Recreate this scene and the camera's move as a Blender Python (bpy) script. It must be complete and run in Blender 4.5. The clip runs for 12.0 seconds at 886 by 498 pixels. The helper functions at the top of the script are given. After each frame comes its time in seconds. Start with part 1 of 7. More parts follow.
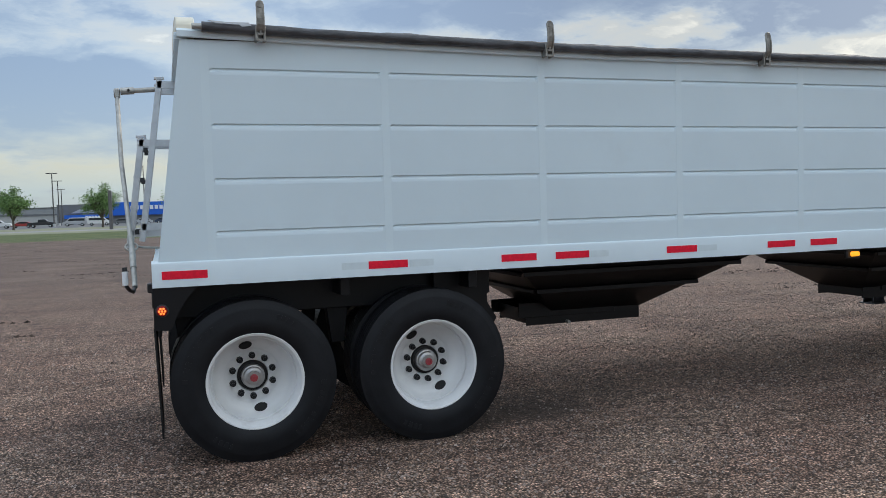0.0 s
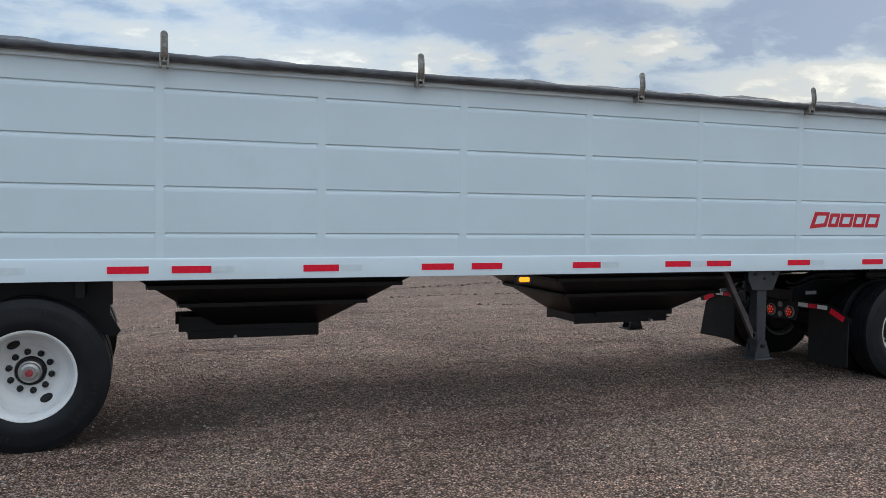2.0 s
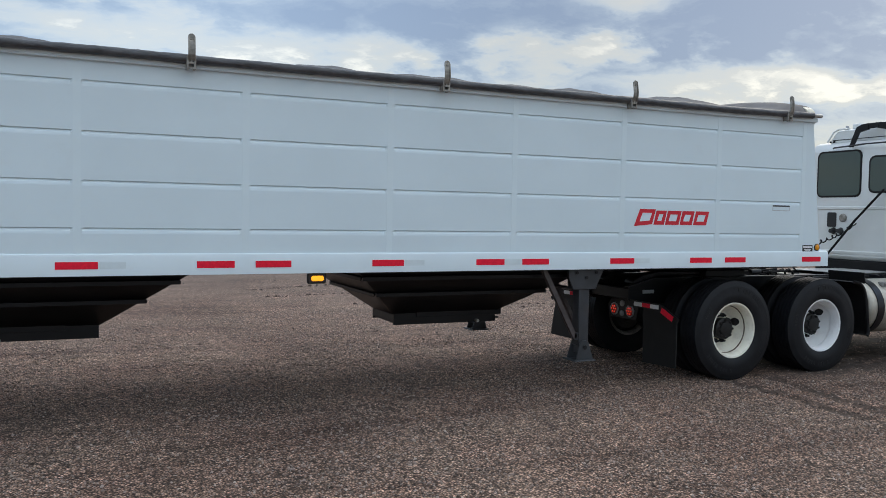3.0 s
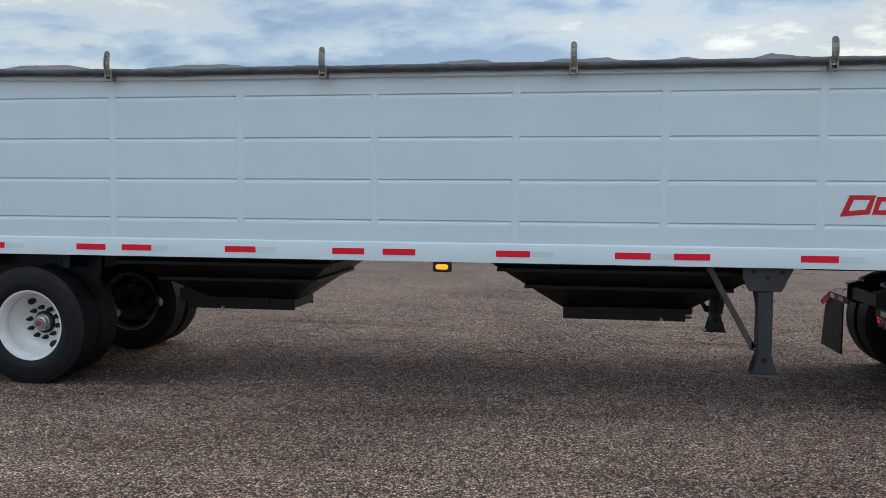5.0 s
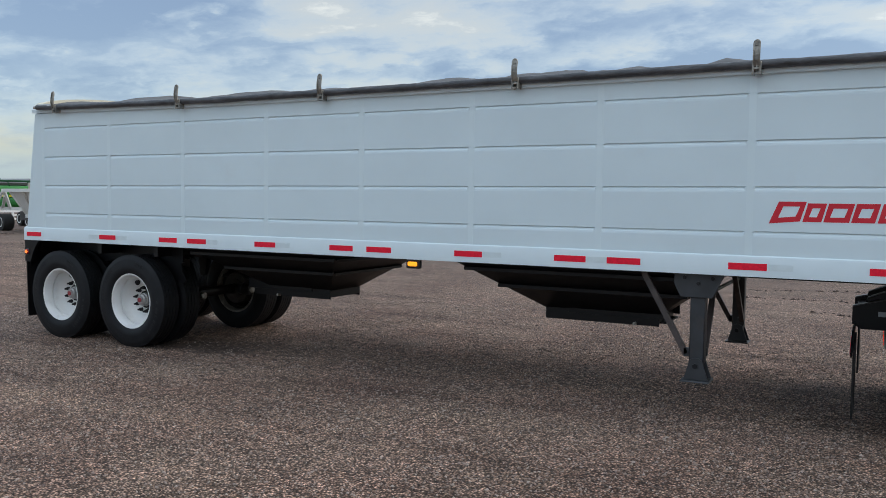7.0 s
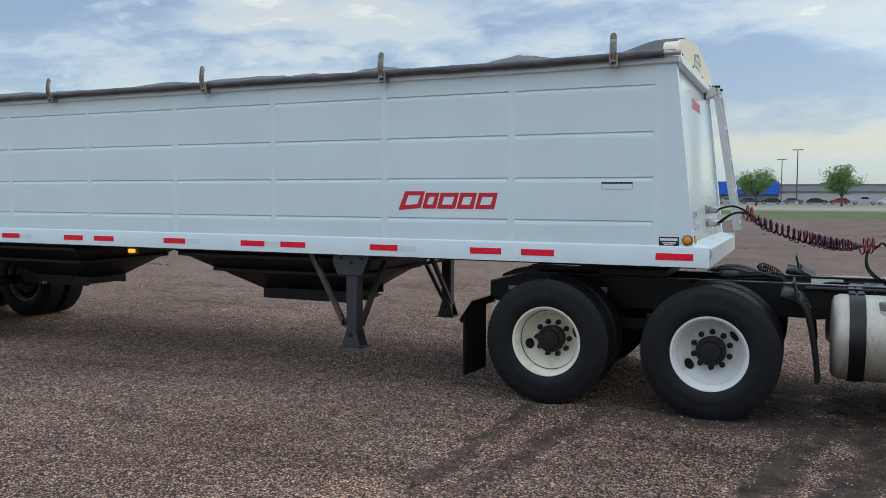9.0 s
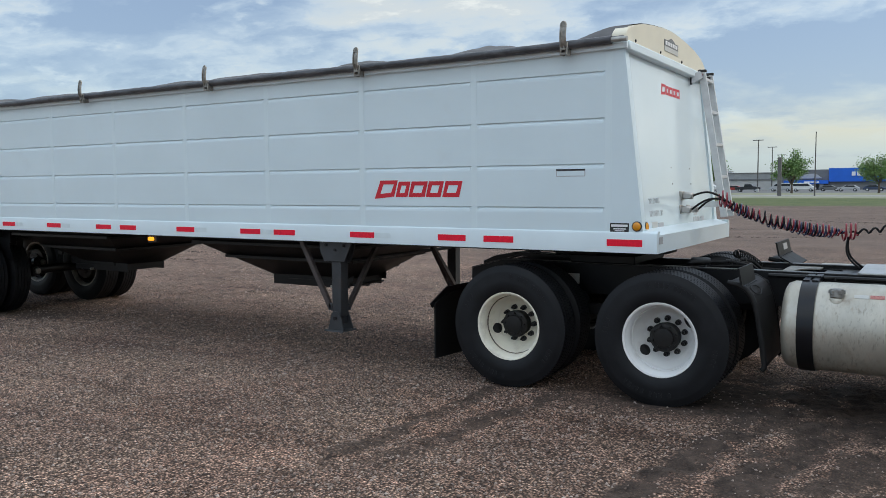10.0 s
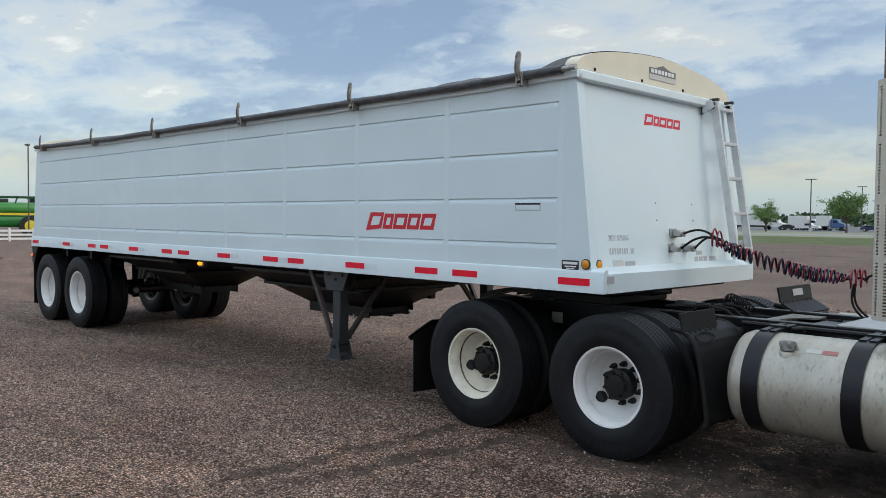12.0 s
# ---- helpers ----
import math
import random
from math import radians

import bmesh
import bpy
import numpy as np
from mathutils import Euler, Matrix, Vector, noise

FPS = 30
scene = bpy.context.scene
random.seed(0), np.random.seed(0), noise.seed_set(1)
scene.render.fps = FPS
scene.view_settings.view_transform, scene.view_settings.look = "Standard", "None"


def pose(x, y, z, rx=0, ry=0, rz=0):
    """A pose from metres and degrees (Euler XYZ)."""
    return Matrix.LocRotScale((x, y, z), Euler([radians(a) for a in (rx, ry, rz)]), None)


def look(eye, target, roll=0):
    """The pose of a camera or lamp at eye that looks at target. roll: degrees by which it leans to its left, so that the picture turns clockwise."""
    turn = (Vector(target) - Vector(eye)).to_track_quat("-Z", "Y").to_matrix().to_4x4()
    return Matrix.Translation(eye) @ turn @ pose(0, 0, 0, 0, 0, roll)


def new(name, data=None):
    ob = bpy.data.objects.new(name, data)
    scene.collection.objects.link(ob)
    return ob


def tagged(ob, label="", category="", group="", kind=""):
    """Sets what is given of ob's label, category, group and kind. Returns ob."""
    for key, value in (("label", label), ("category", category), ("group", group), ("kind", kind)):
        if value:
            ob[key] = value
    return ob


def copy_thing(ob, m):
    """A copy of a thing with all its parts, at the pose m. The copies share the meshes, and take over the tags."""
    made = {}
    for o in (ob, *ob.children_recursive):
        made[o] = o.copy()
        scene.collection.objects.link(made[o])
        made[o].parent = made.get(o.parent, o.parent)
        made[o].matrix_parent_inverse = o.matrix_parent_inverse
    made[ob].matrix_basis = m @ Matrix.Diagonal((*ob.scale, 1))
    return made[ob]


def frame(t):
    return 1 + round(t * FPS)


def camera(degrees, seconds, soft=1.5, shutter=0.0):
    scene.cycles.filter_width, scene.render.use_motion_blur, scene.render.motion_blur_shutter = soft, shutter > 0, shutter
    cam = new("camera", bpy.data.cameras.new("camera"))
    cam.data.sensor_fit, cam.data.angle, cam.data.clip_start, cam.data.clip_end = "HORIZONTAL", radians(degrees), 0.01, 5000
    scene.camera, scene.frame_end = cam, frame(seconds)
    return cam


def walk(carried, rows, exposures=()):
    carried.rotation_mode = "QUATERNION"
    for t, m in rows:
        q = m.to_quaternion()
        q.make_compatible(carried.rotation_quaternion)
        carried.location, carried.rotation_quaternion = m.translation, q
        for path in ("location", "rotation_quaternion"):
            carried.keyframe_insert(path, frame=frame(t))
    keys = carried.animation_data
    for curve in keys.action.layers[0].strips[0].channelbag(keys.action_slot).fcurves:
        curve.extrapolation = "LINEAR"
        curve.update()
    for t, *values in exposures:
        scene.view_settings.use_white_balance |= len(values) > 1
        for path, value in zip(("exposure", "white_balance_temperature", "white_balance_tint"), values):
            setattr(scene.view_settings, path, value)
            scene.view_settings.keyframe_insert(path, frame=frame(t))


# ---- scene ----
cam = camera(57.2, 12.0, soft=0.88)
PATH = [
    (0, (0.092, -5.499, 1.642), (0.737, -3.609, 1.542), -1.7),
    (0.5, (0.716, -5.816, 1.636), (1.092, -3.854, 1.543), -1.9),
    (1, (1.323, -6.047, 1.633), (1.627, -4.072, 1.54), -0.6),
    (1.5, (1.919, -6.162, 1.675), (2.439, -4.233, 1.584), 0.7),
    (2, (2.62, -6.3, 1.685), (3.326, -4.43, 1.603), 0.7),
    (2.5, (3.313, -6.378, 1.654), (4.12, -4.55, 1.586), 0.7),
    (2.7, (3.563, -6.369, 1.662), (4.405, -4.556, 1.583), 1.0),
    (4.3, (5.627, -6.644, 1.697), (6.027, -4.688, 1.59), 1.2),
    (4.5, (5.954, -6.682, 1.711), (6.127, -4.693, 1.597), 1.0),
    (5, (6.809, -6.76, 1.736), (6.508, -4.787, 1.607), 0.4),
    (5.5, (7.622, -6.726, 1.7), (6.954, -4.846, 1.57), 0.1),
    (6, (8.365, -6.675, 1.704), (7.488, -4.882, 1.582), 0.3),
    (6.5, (9.044, -6.631, 1.718), (8.088, -4.879, 1.595), 0.4),
    (7, (9.67, -6.638, 1.735), (8.726, -4.879, 1.619), 0.7),
    (7.5, (10.304, -6.699, 1.737), (9.457, -4.891, 1.631), 0.7),
    (7.7, (10.557, -6.7, 1.732), (9.766, -4.866, 1.621), 0.9),
    (9.3, (12.62, -6.36, 1.729), (11.788, -4.546, 1.591), -0.4),
    (9.5, (12.87, -6.304, 1.712), (11.989, -4.515, 1.564), -0.4),
    (10, (13.414, -6.09, 1.708), (12.37, -4.391, 1.555), -0.4),
    (10.5, (13.906, -5.817, 1.723), (12.725, -4.208, 1.599), -0.3),
    (11, (14.354, -5.546, 1.724), (13.058, -4.024, 1.643), 0.1),
    (11.5, (14.651, -5.222, 1.704), (13.305, -3.745, 1.63), 0.5),
    (12, (14.837, -4.892, 1.705), (13.426, -3.475, 1.633), 0.6),
]
walk(cam, [(t, look(eye, target, roll)) for t, eye, target, roll in PATH], ((0, 0.0, 6520, 9), (2.6, 0.06, 6540, 9), (5.5, 0.01, 6450, 8), (7.7, 0.02, 6480, 8), (10, 0.13, 6570, 8), (12, 0.06, 6620, 8)))

# ---- light and sky ----
world = bpy.data.worlds.new("overcast_sky")
scene.world = world
world.use_nodes = True
SUN_ELEV, SUN_AZ = 34.0, 62.0


CLOUDS = (
    (10, 10, 0.225, 0.022, 0.08), (26, 5, 0.217, 0.018, 0.06), (40, 10, 0.222, 0.03, 0.04), (50, 8, 0.19, 0.025, 0.04),
    (0, 5, 0.235, 0.022, 0.06), (-21, 11, 0.215, 0.05, -0.06), (-20, 8, 0.13, 0.032, 0.09), (-7, 13, 0.12, 0.045, 0.2),
    (-54, 5, 0.205, 0.05, 0.05), (-48, 3, 0.23, 0.03, 0.05), (-66, 6, 0.17, 0.02, 0.04), (-60, 8, 0.10, 0.03, 0.04),
    (19, 7, 0.258, 0.016, -0.08), (31, 9, 0.20, 0.028, -0.11), (47, 10, 0.152, 0.022, -0.16), (18, 6, 0.18, 0.02, -0.04),
    (-4, 4, 0.205, 0.02, -0.05), (-65, 4, 0.137, 0.024, -0.08), (-69.5, 4, 0.21, 0.02, -0.07), (-61, 4, 0.197, 0.02, -0.06),
    (-45, 2.2, 0.208, 0.012, -0.09), (-33.7, 3, 0.165, 0.012, -0.08), (-46, 2.5, 0.203, 0.012, -0.05), (-12, 9, 0.185, 0.02, -0.04),
)


def sky_nodes():
    nt = world.node_tree
    nt.nodes.clear()
    N = nt.nodes.new

    def m(op, a, b=None, clamp=False):
        n = N("ShaderNodeMath")
        n.operation, n.use_clamp = op, clamp
        for i, v in enumerate((a, b)):
            if v is None:
                continue
            if isinstance(v, (int, float)):
                n.inputs[i].default_value = v
            else:
                nt.links.new(v, n.inputs[i])
        return n.outputs[0]

    def ramp(fac, stops):
        n = N("ShaderNodeValToRGB")
        el = n.color_ramp.elements
        while len(el) < len(stops):
            el.new(0.5)
        for e, (p, c) in zip(el, stops):
            e.position, e.color = p, (*c, 1)
        nt.links.new(fac, n.inputs[0])
        return n.outputs[0]

    def mix(fac, a, b):
        n = N("ShaderNodeMix")
        n.data_type = "RGBA"
        nt.links.new(fac, n.inputs[0])
        nt.links.new(a, n.inputs[6])
        nt.links.new(b, n.inputs[7])
        return n.outputs[2]

    co = N("ShaderNodeTexCoord").outputs["Generated"]
    sep = N("ShaderNodeSeparateXYZ")
    nt.links.new(co, sep.inputs[0])
    up = m("MAXIMUM", sep.outputs[2], 0.0)
    h = m("ADD", up, 0.27)
    comb = N("ShaderNodeCombineXYZ")
    nt.links.new(m("DIVIDE", sep.outputs[0], h), comb.inputs[0])
    nt.links.new(m("DIVIDE", sep.outputs[1], h), comb.inputs[1])

    def cloud(scale, rough, detail, shift, dist):
        mp = N("ShaderNodeMapping")
        mp.inputs["Location"].default_value = shift
        mp.inputs["Scale"].default_value = (0.85, 1.0, 1.0)
        mp.inputs["Rotation"].default_value = (0, 0, radians(-28))
        nt.links.new(comb.outputs[0], mp.inputs[0])
        n = N("ShaderNodeTexNoise")
        n.inputs["Scale"].default_value = scale
        n.inputs["Detail"].default_value = detail
        n.inputs["Roughness"].default_value = rough
        n.inputs["Distortion"].default_value = dist
        nt.links.new(mp.outputs[0], n.inputs["Vector"])
        return n.outputs[0]

    big = cloud(1.6, 0.52, 8.0, (3.1, 1.7, 0.4), 0.15)
    small = cloud(5.6, 0.58, 7.0, (8.0, 2.0, 1.0), 0.15)
    puff = cloud(3.3, 0.56, 9.0, (1.0, 5.0, 2.0), 0.0)
    edge = N("ShaderNodeMapRange")
    edge.interpolation_type = "SMOOTHSTEP"
    for i, v in enumerate((0.47, 0.60, 0.026, -0.05)):
        edge.inputs[i + 1].default_value = v
    nt.links.new(puff, edge.inputs[0])
    both = m("ADD", m("ADD", m("MULTIPLY", big, 0.67), m("MULTIPLY", small, 0.33)), edge.outputs[0])
    # a darker bank of cloud with a bright lower rim stands in the east, the west is a little brighter
    def step(v, lo, hi, a, c):
        n = N("ShaderNodeMapRange")
        n.interpolation_type = "SMOOTHSTEP"
        for i, x in enumerate((lo, hi, a, c)):
            n.inputs[i + 1].default_value = x
        nt.links.new(v, n.inputs[0])
        return n.outputs[0]

    wavy = m("ADD", up, m("MULTIPLY", m("SUBTRACT", small, 0.5), 0.2))
    east = m("MULTIPLY", step(sep.outputs[0], 0.05, 0.55, 0.0, 1.0), step(up, 0.32, 0.5, 1.0, 0.0))
    bank = m("MULTIPLY", east, step(wavy, 0.175, 0.232, -0.095, 0.04))
    both = m("ADD", both, m("ADD", bank, step(sep.outputs[0], -0.9, -0.3, -0.014, 0.0)))
    # the larger cloud masses (+) and bright rifts (-): azimuth and its half width in degrees, height and half height as sines, depth
    wind = N("ShaderNodeCombineXYZ")
    azimuth = m("MULTIPLY", m("ARCTAN2", sep.outputs[0], sep.outputs[1]), 180 / math.pi)
    sway, lift = m("MULTIPLY", m("SUBTRACT", small, 0.5), 14.0), m("MULTIPLY", m("SUBTRACT", puff, 0.5), 0.09)
    az, el = m("ADD", azimuth, sway), m("ADD", up, lift)
    # long wind-drawn wisps that climb to the east
    nt.links.new(m("MULTIPLY", az, 0.085), wind.inputs[0])
    nt.links.new(m("SUBTRACT", m("MULTIPLY", el, 26.0), m("MULTIPLY", az, 0.05)), wind.inputs[1])
    wisp = N("ShaderNodeTexNoise")
    wisp.inputs["Scale"].default_value, wisp.inputs["Detail"].default_value, wisp.inputs["Roughness"].default_value = 1.0, 7.0, 0.6
    nt.links.new(wind.outputs[0], wisp.inputs["Vector"])
    both = m("ADD", both, step(wisp.outputs[0], 0.3, 0.72, 0.055, -0.055))
    for a0, aw, z0, zw, depth in CLOUDS:
        da, dz = m("DIVIDE", m("SUBTRACT", az, a0), aw), m("DIVIDE", m("SUBTRACT", el, z0), zw)
        both = m("ADD", both, step(m("ADD", m("MULTIPLY", da, da), m("MULTIPLY", dz, dz)), 0.15, 1.6, depth, 0.0))
    clouds = ramp(both, [(0.27, (0.92, 0.89, 0.79)), (0.35, (0.565, 0.575, 0.555)), (0.425, (0.51, 0.55, 0.575)), (0.475, (0.405, 0.475, 0.56)), (0.53, (0.285, 0.362, 0.482)), (0.60, (0.205, 0.278, 0.415))])
    low = ramp(up, [(0.0, (0.29, 0.395, 0.49)), (0.032, (0.32, 0.425, 0.515)), (0.06, (0.455, 0.445, 0.39)), (0.10, (0.41, 0.455, 0.48))])
    blend = m("MULTIPLY", m("SUBTRACT", wavy, 0.038), 13.0, True)
    colour = mix(blend, low, clouds)
    # clear sky above the cloud deck
    sky = N("ShaderNodeTexSky")
    sky.sky_type, sky.sun_disc = "NISHITA", False
    sky.sun_elevation, sky.sun_rotation = radians(SUN_ELEV), radians(SUN_AZ)
    bg_sky, bg_cloud, add, out = N("ShaderNodeBackground"), N("ShaderNodeBackground"), N("ShaderNodeAddShader"), N("ShaderNodeOutputWorld")
    nt.links.new(sky.outputs[0], bg_sky.inputs[0])
    # the bank hides most of the clear sky behind it
    nt.links.new(m("SUBTRACT", 0.05, m("MULTIPLY", east, 0.03)), bg_sky.inputs[1])
    nt.links.new(colour, bg_cloud.inputs[0])
    # an overcast sky is about twice as bright overhead as low down
    ov = N("ShaderNodeMapRange")
    ov.interpolation_type = "SMOOTHSTEP"
    for i, v in enumerate((0.31, 0.66, 0.85, 2.0)):
        ov.inputs[i + 1].default_value = v
    nt.links.new(up, ov.inputs[0])
    # the unseen southern half is brightened to fill the shade under the trailer
    nt.links.new(m("MULTIPLY", ov.outputs[0], step(sep.outputs[1], -0.5, 0.05, 1.16, 1.0)), bg_cloud.inputs[1])
    nt.links.new(bg_sky.outputs[0], add.inputs[0])
    nt.links.new(bg_cloud.outputs[0], add.inputs[1])
    nt.links.new(add.outputs[0], out.inputs[0])


sky_nodes()
sun = new("sun", bpy.data.lights.new("sun", "SUN"))
sun.data.energy, sun.data.angle, sun.data.color = 0.95, radians(44), (1.0, 0.88, 0.70)
sun.matrix_world = look((0, 0, 60), (-60 * math.sin(radians(SUN_AZ)) / math.tan(radians(SUN_ELEV)), -60 * math.cos(radians(SUN_AZ)) / math.tan(radians(SUN_ELEV)), 0))

# ---- materials ----


def mat(name, base, rough=0.5, metal=0.0, noise_scale=0.0, vary=0.0, bump=0.0, bump_scale=0.0, dirt=None, dirt_scale=2.0, dirt_amount=0.0, spec=0.5, emit=None, strength=0.0, coat=0.0, rand=0.0, island=0.0, stretch=(1, 1, 1)):
    mt = bpy.data.materials.new(name)
    mt.use_nodes = True
    nt = mt.node_tree
    b = nt.nodes["Principled BSDF"]
    b.inputs["Roughness"].default_value, b.inputs["Metallic"].default_value = rough, metal
    b.inputs["Specular IOR Level"].default_value = spec
    b.inputs["Coat Weight"].default_value = coat
    if emit:
        b.inputs["Emission Color"].default_value = (*emit, 1)
        b.inputs["Emission Strength"].default_value = strength
    N = nt.nodes.new
    tc = N("ShaderNodeTexCoord").outputs["Object"]
    mp = N("ShaderNodeMapping")
    mp.inputs["Scale"].default_value = stretch
    nt.links.new(tc, mp.inputs[0])
    co = mp.outputs[0]

    def tex(scale, detail=5.0, rough_=0.55):
        n = N("ShaderNodeTexNoise")
        n.inputs["Scale"].default_value, n.inputs["Detail"].default_value, n.inputs["Roughness"].default_value = scale, detail, rough_
        nt.links.new(co, n.inputs["Vector"])
        return n.outputs[0]

    def rng(v, lo, hi, a, c):
        n = N("ShaderNodeMapRange")
        n.inputs[1].default_value, n.inputs[2].default_value, n.inputs[3].default_value, n.inputs[4].default_value = lo, hi, a, c
        nt.links.new(v, n.inputs[0])
        return n.outputs[0]

    def mix(fac, a, c):
        n = N("ShaderNodeMix")
        n.data_type = "RGBA"
        nt.links.new(fac, n.inputs[0])
        for v, i in ((a, 6), (c, 7)):
            if isinstance(v, tuple):
                n.inputs[i].default_value = (*v, 1)
            else:
                nt.links.new(v, n.inputs[i])
        return n.outputs[2]

    colour = None
    if vary and noise_scale:
        dark = tuple(max(0.0, c * (1 - vary)) for c in base)
        light = tuple(min(1.0, c * (1 + vary)) for c in base)
        colour = mix(rng(tex(noise_scale), 0.3, 0.7, 0, 1), dark, light)
    if rand or island:
        src = N("ShaderNodeObjectInfo").outputs["Random"] if rand else N("ShaderNodeNewGeometry").outputs["Random Per Island"]
        k = rand or island
        hs = N("ShaderNodeHueSaturation")
        nt.links.new(rng(src, 0, 1, 1 - k, 1 + k), hs.inputs["Value"])
        if colour:
            nt.links.new(colour, hs.inputs["Color"])
        else:
            hs.inputs["Color"].default_value = (*base, 1)
        colour = hs.outputs[0]
    if dirt and dirt_amount:
        f = rng(tex(dirt_scale, 8.0, 0.65), 0.62 - 0.25 * dirt_amount, 0.8, 0, dirt_amount)
        colour = mix(f, colour or tuple(base), dirt)
        nt.links.new(rng(f, 0, 1, rough, min(1, rough + 0.35)), b.inputs["Roughness"])
    if colour:
        nt.links.new(colour, b.inputs["Base Color"])
    else:
        b.inputs["Base Color"].default_value = (*base, 1)
    if bump and bump_scale:
        bp = N("ShaderNodeBump")
        bp.inputs["Strength"].default_value, bp.inputs["Distance"].default_value = bump, 0.01
        nt.links.new(tex(bump_scale), bp.inputs["Height"])
        nt.links.new(bp.outputs[0], b.inputs["Normal"])
    return mt


def tank_metal():
    """Dull aluminium: brushed grain, patches of yellow grime and clusters of slanting dark scuffs."""
    mt = mat("scuffed_aluminium_tank", (0.50, 0.475, 0.41), 0.4, 0.5, noise_scale=3.0, vary=0.14, bump=0.08, bump_scale=12.0, dirt=(0.24, 0.165, 0.10), dirt_scale=5.0, dirt_amount=0.45, stretch=(2.0, 1.0, 1.0))
    nt = mt.node_tree
    b = nt.nodes["Principled BSDF"]
    N = nt.nodes.new

    def field(scale, stretch, turn, detail, lo, hi, shift=0.0):
        mp = N("ShaderNodeMapping")
        mp.inputs["Scale"].default_value, mp.inputs["Rotation"].default_value, mp.inputs["Location"].default_value = stretch, (0, radians(turn), 0), (shift, 0, shift)
        nt.links.new(N("ShaderNodeTexCoord").outputs["Object"], mp.inputs[0])
        n, r = N("ShaderNodeTexNoise"), N("ShaderNodeMapRange")
        n.inputs["Scale"].default_value, n.inputs["Detail"].default_value, n.inputs["Roughness"].default_value = scale, detail, 0.6
        nt.links.new(mp.outputs[0], n.inputs["Vector"])
        r.inputs[1].default_value, r.inputs[2].default_value = lo, hi
        nt.links.new(n.outputs[0], r.inputs[0])
        return r.outputs[0]

    base = b.inputs["Base Color"].links[0].from_socket
    for colour, mask, streak, most in (((0.09, 0.075, 0.065), field(2.3, (1, 1, 1), 0, 4.0, 0.47, 0.6), field(24.0, (2.2, 0.8, 0.8), 28, 5.0, 0.52, 0.68), 0.42), ((0.30, 0.17, 0.09), field(2.0, (1, 1, 1), 0, 4.0, 0.44, 0.6, 3.0), field(18.0, (2.0, 0.9, 0.9), 24, 5.0, 0.48, 0.68, 5.0), 0.45)):
        f, g, mx = N("ShaderNodeMath"), N("ShaderNodeMath"), N("ShaderNodeMix")
        f.operation = g.operation = "MULTIPLY"
        nt.links.new(mask, f.inputs[0])
        nt.links.new(streak, f.inputs[1])
        nt.links.new(f.outputs[0], g.inputs[0])
        g.inputs[1].default_value = most
        mx.data_type = "RGBA"
        nt.links.new(g.outputs[0], mx.inputs[0])
        nt.links.new(base, mx.inputs[6])
        mx.inputs[7].default_value = (*colour, 1)
        base = mx.outputs[2]
    nt.links.new(base, b.inputs["Base Color"])
    return mt


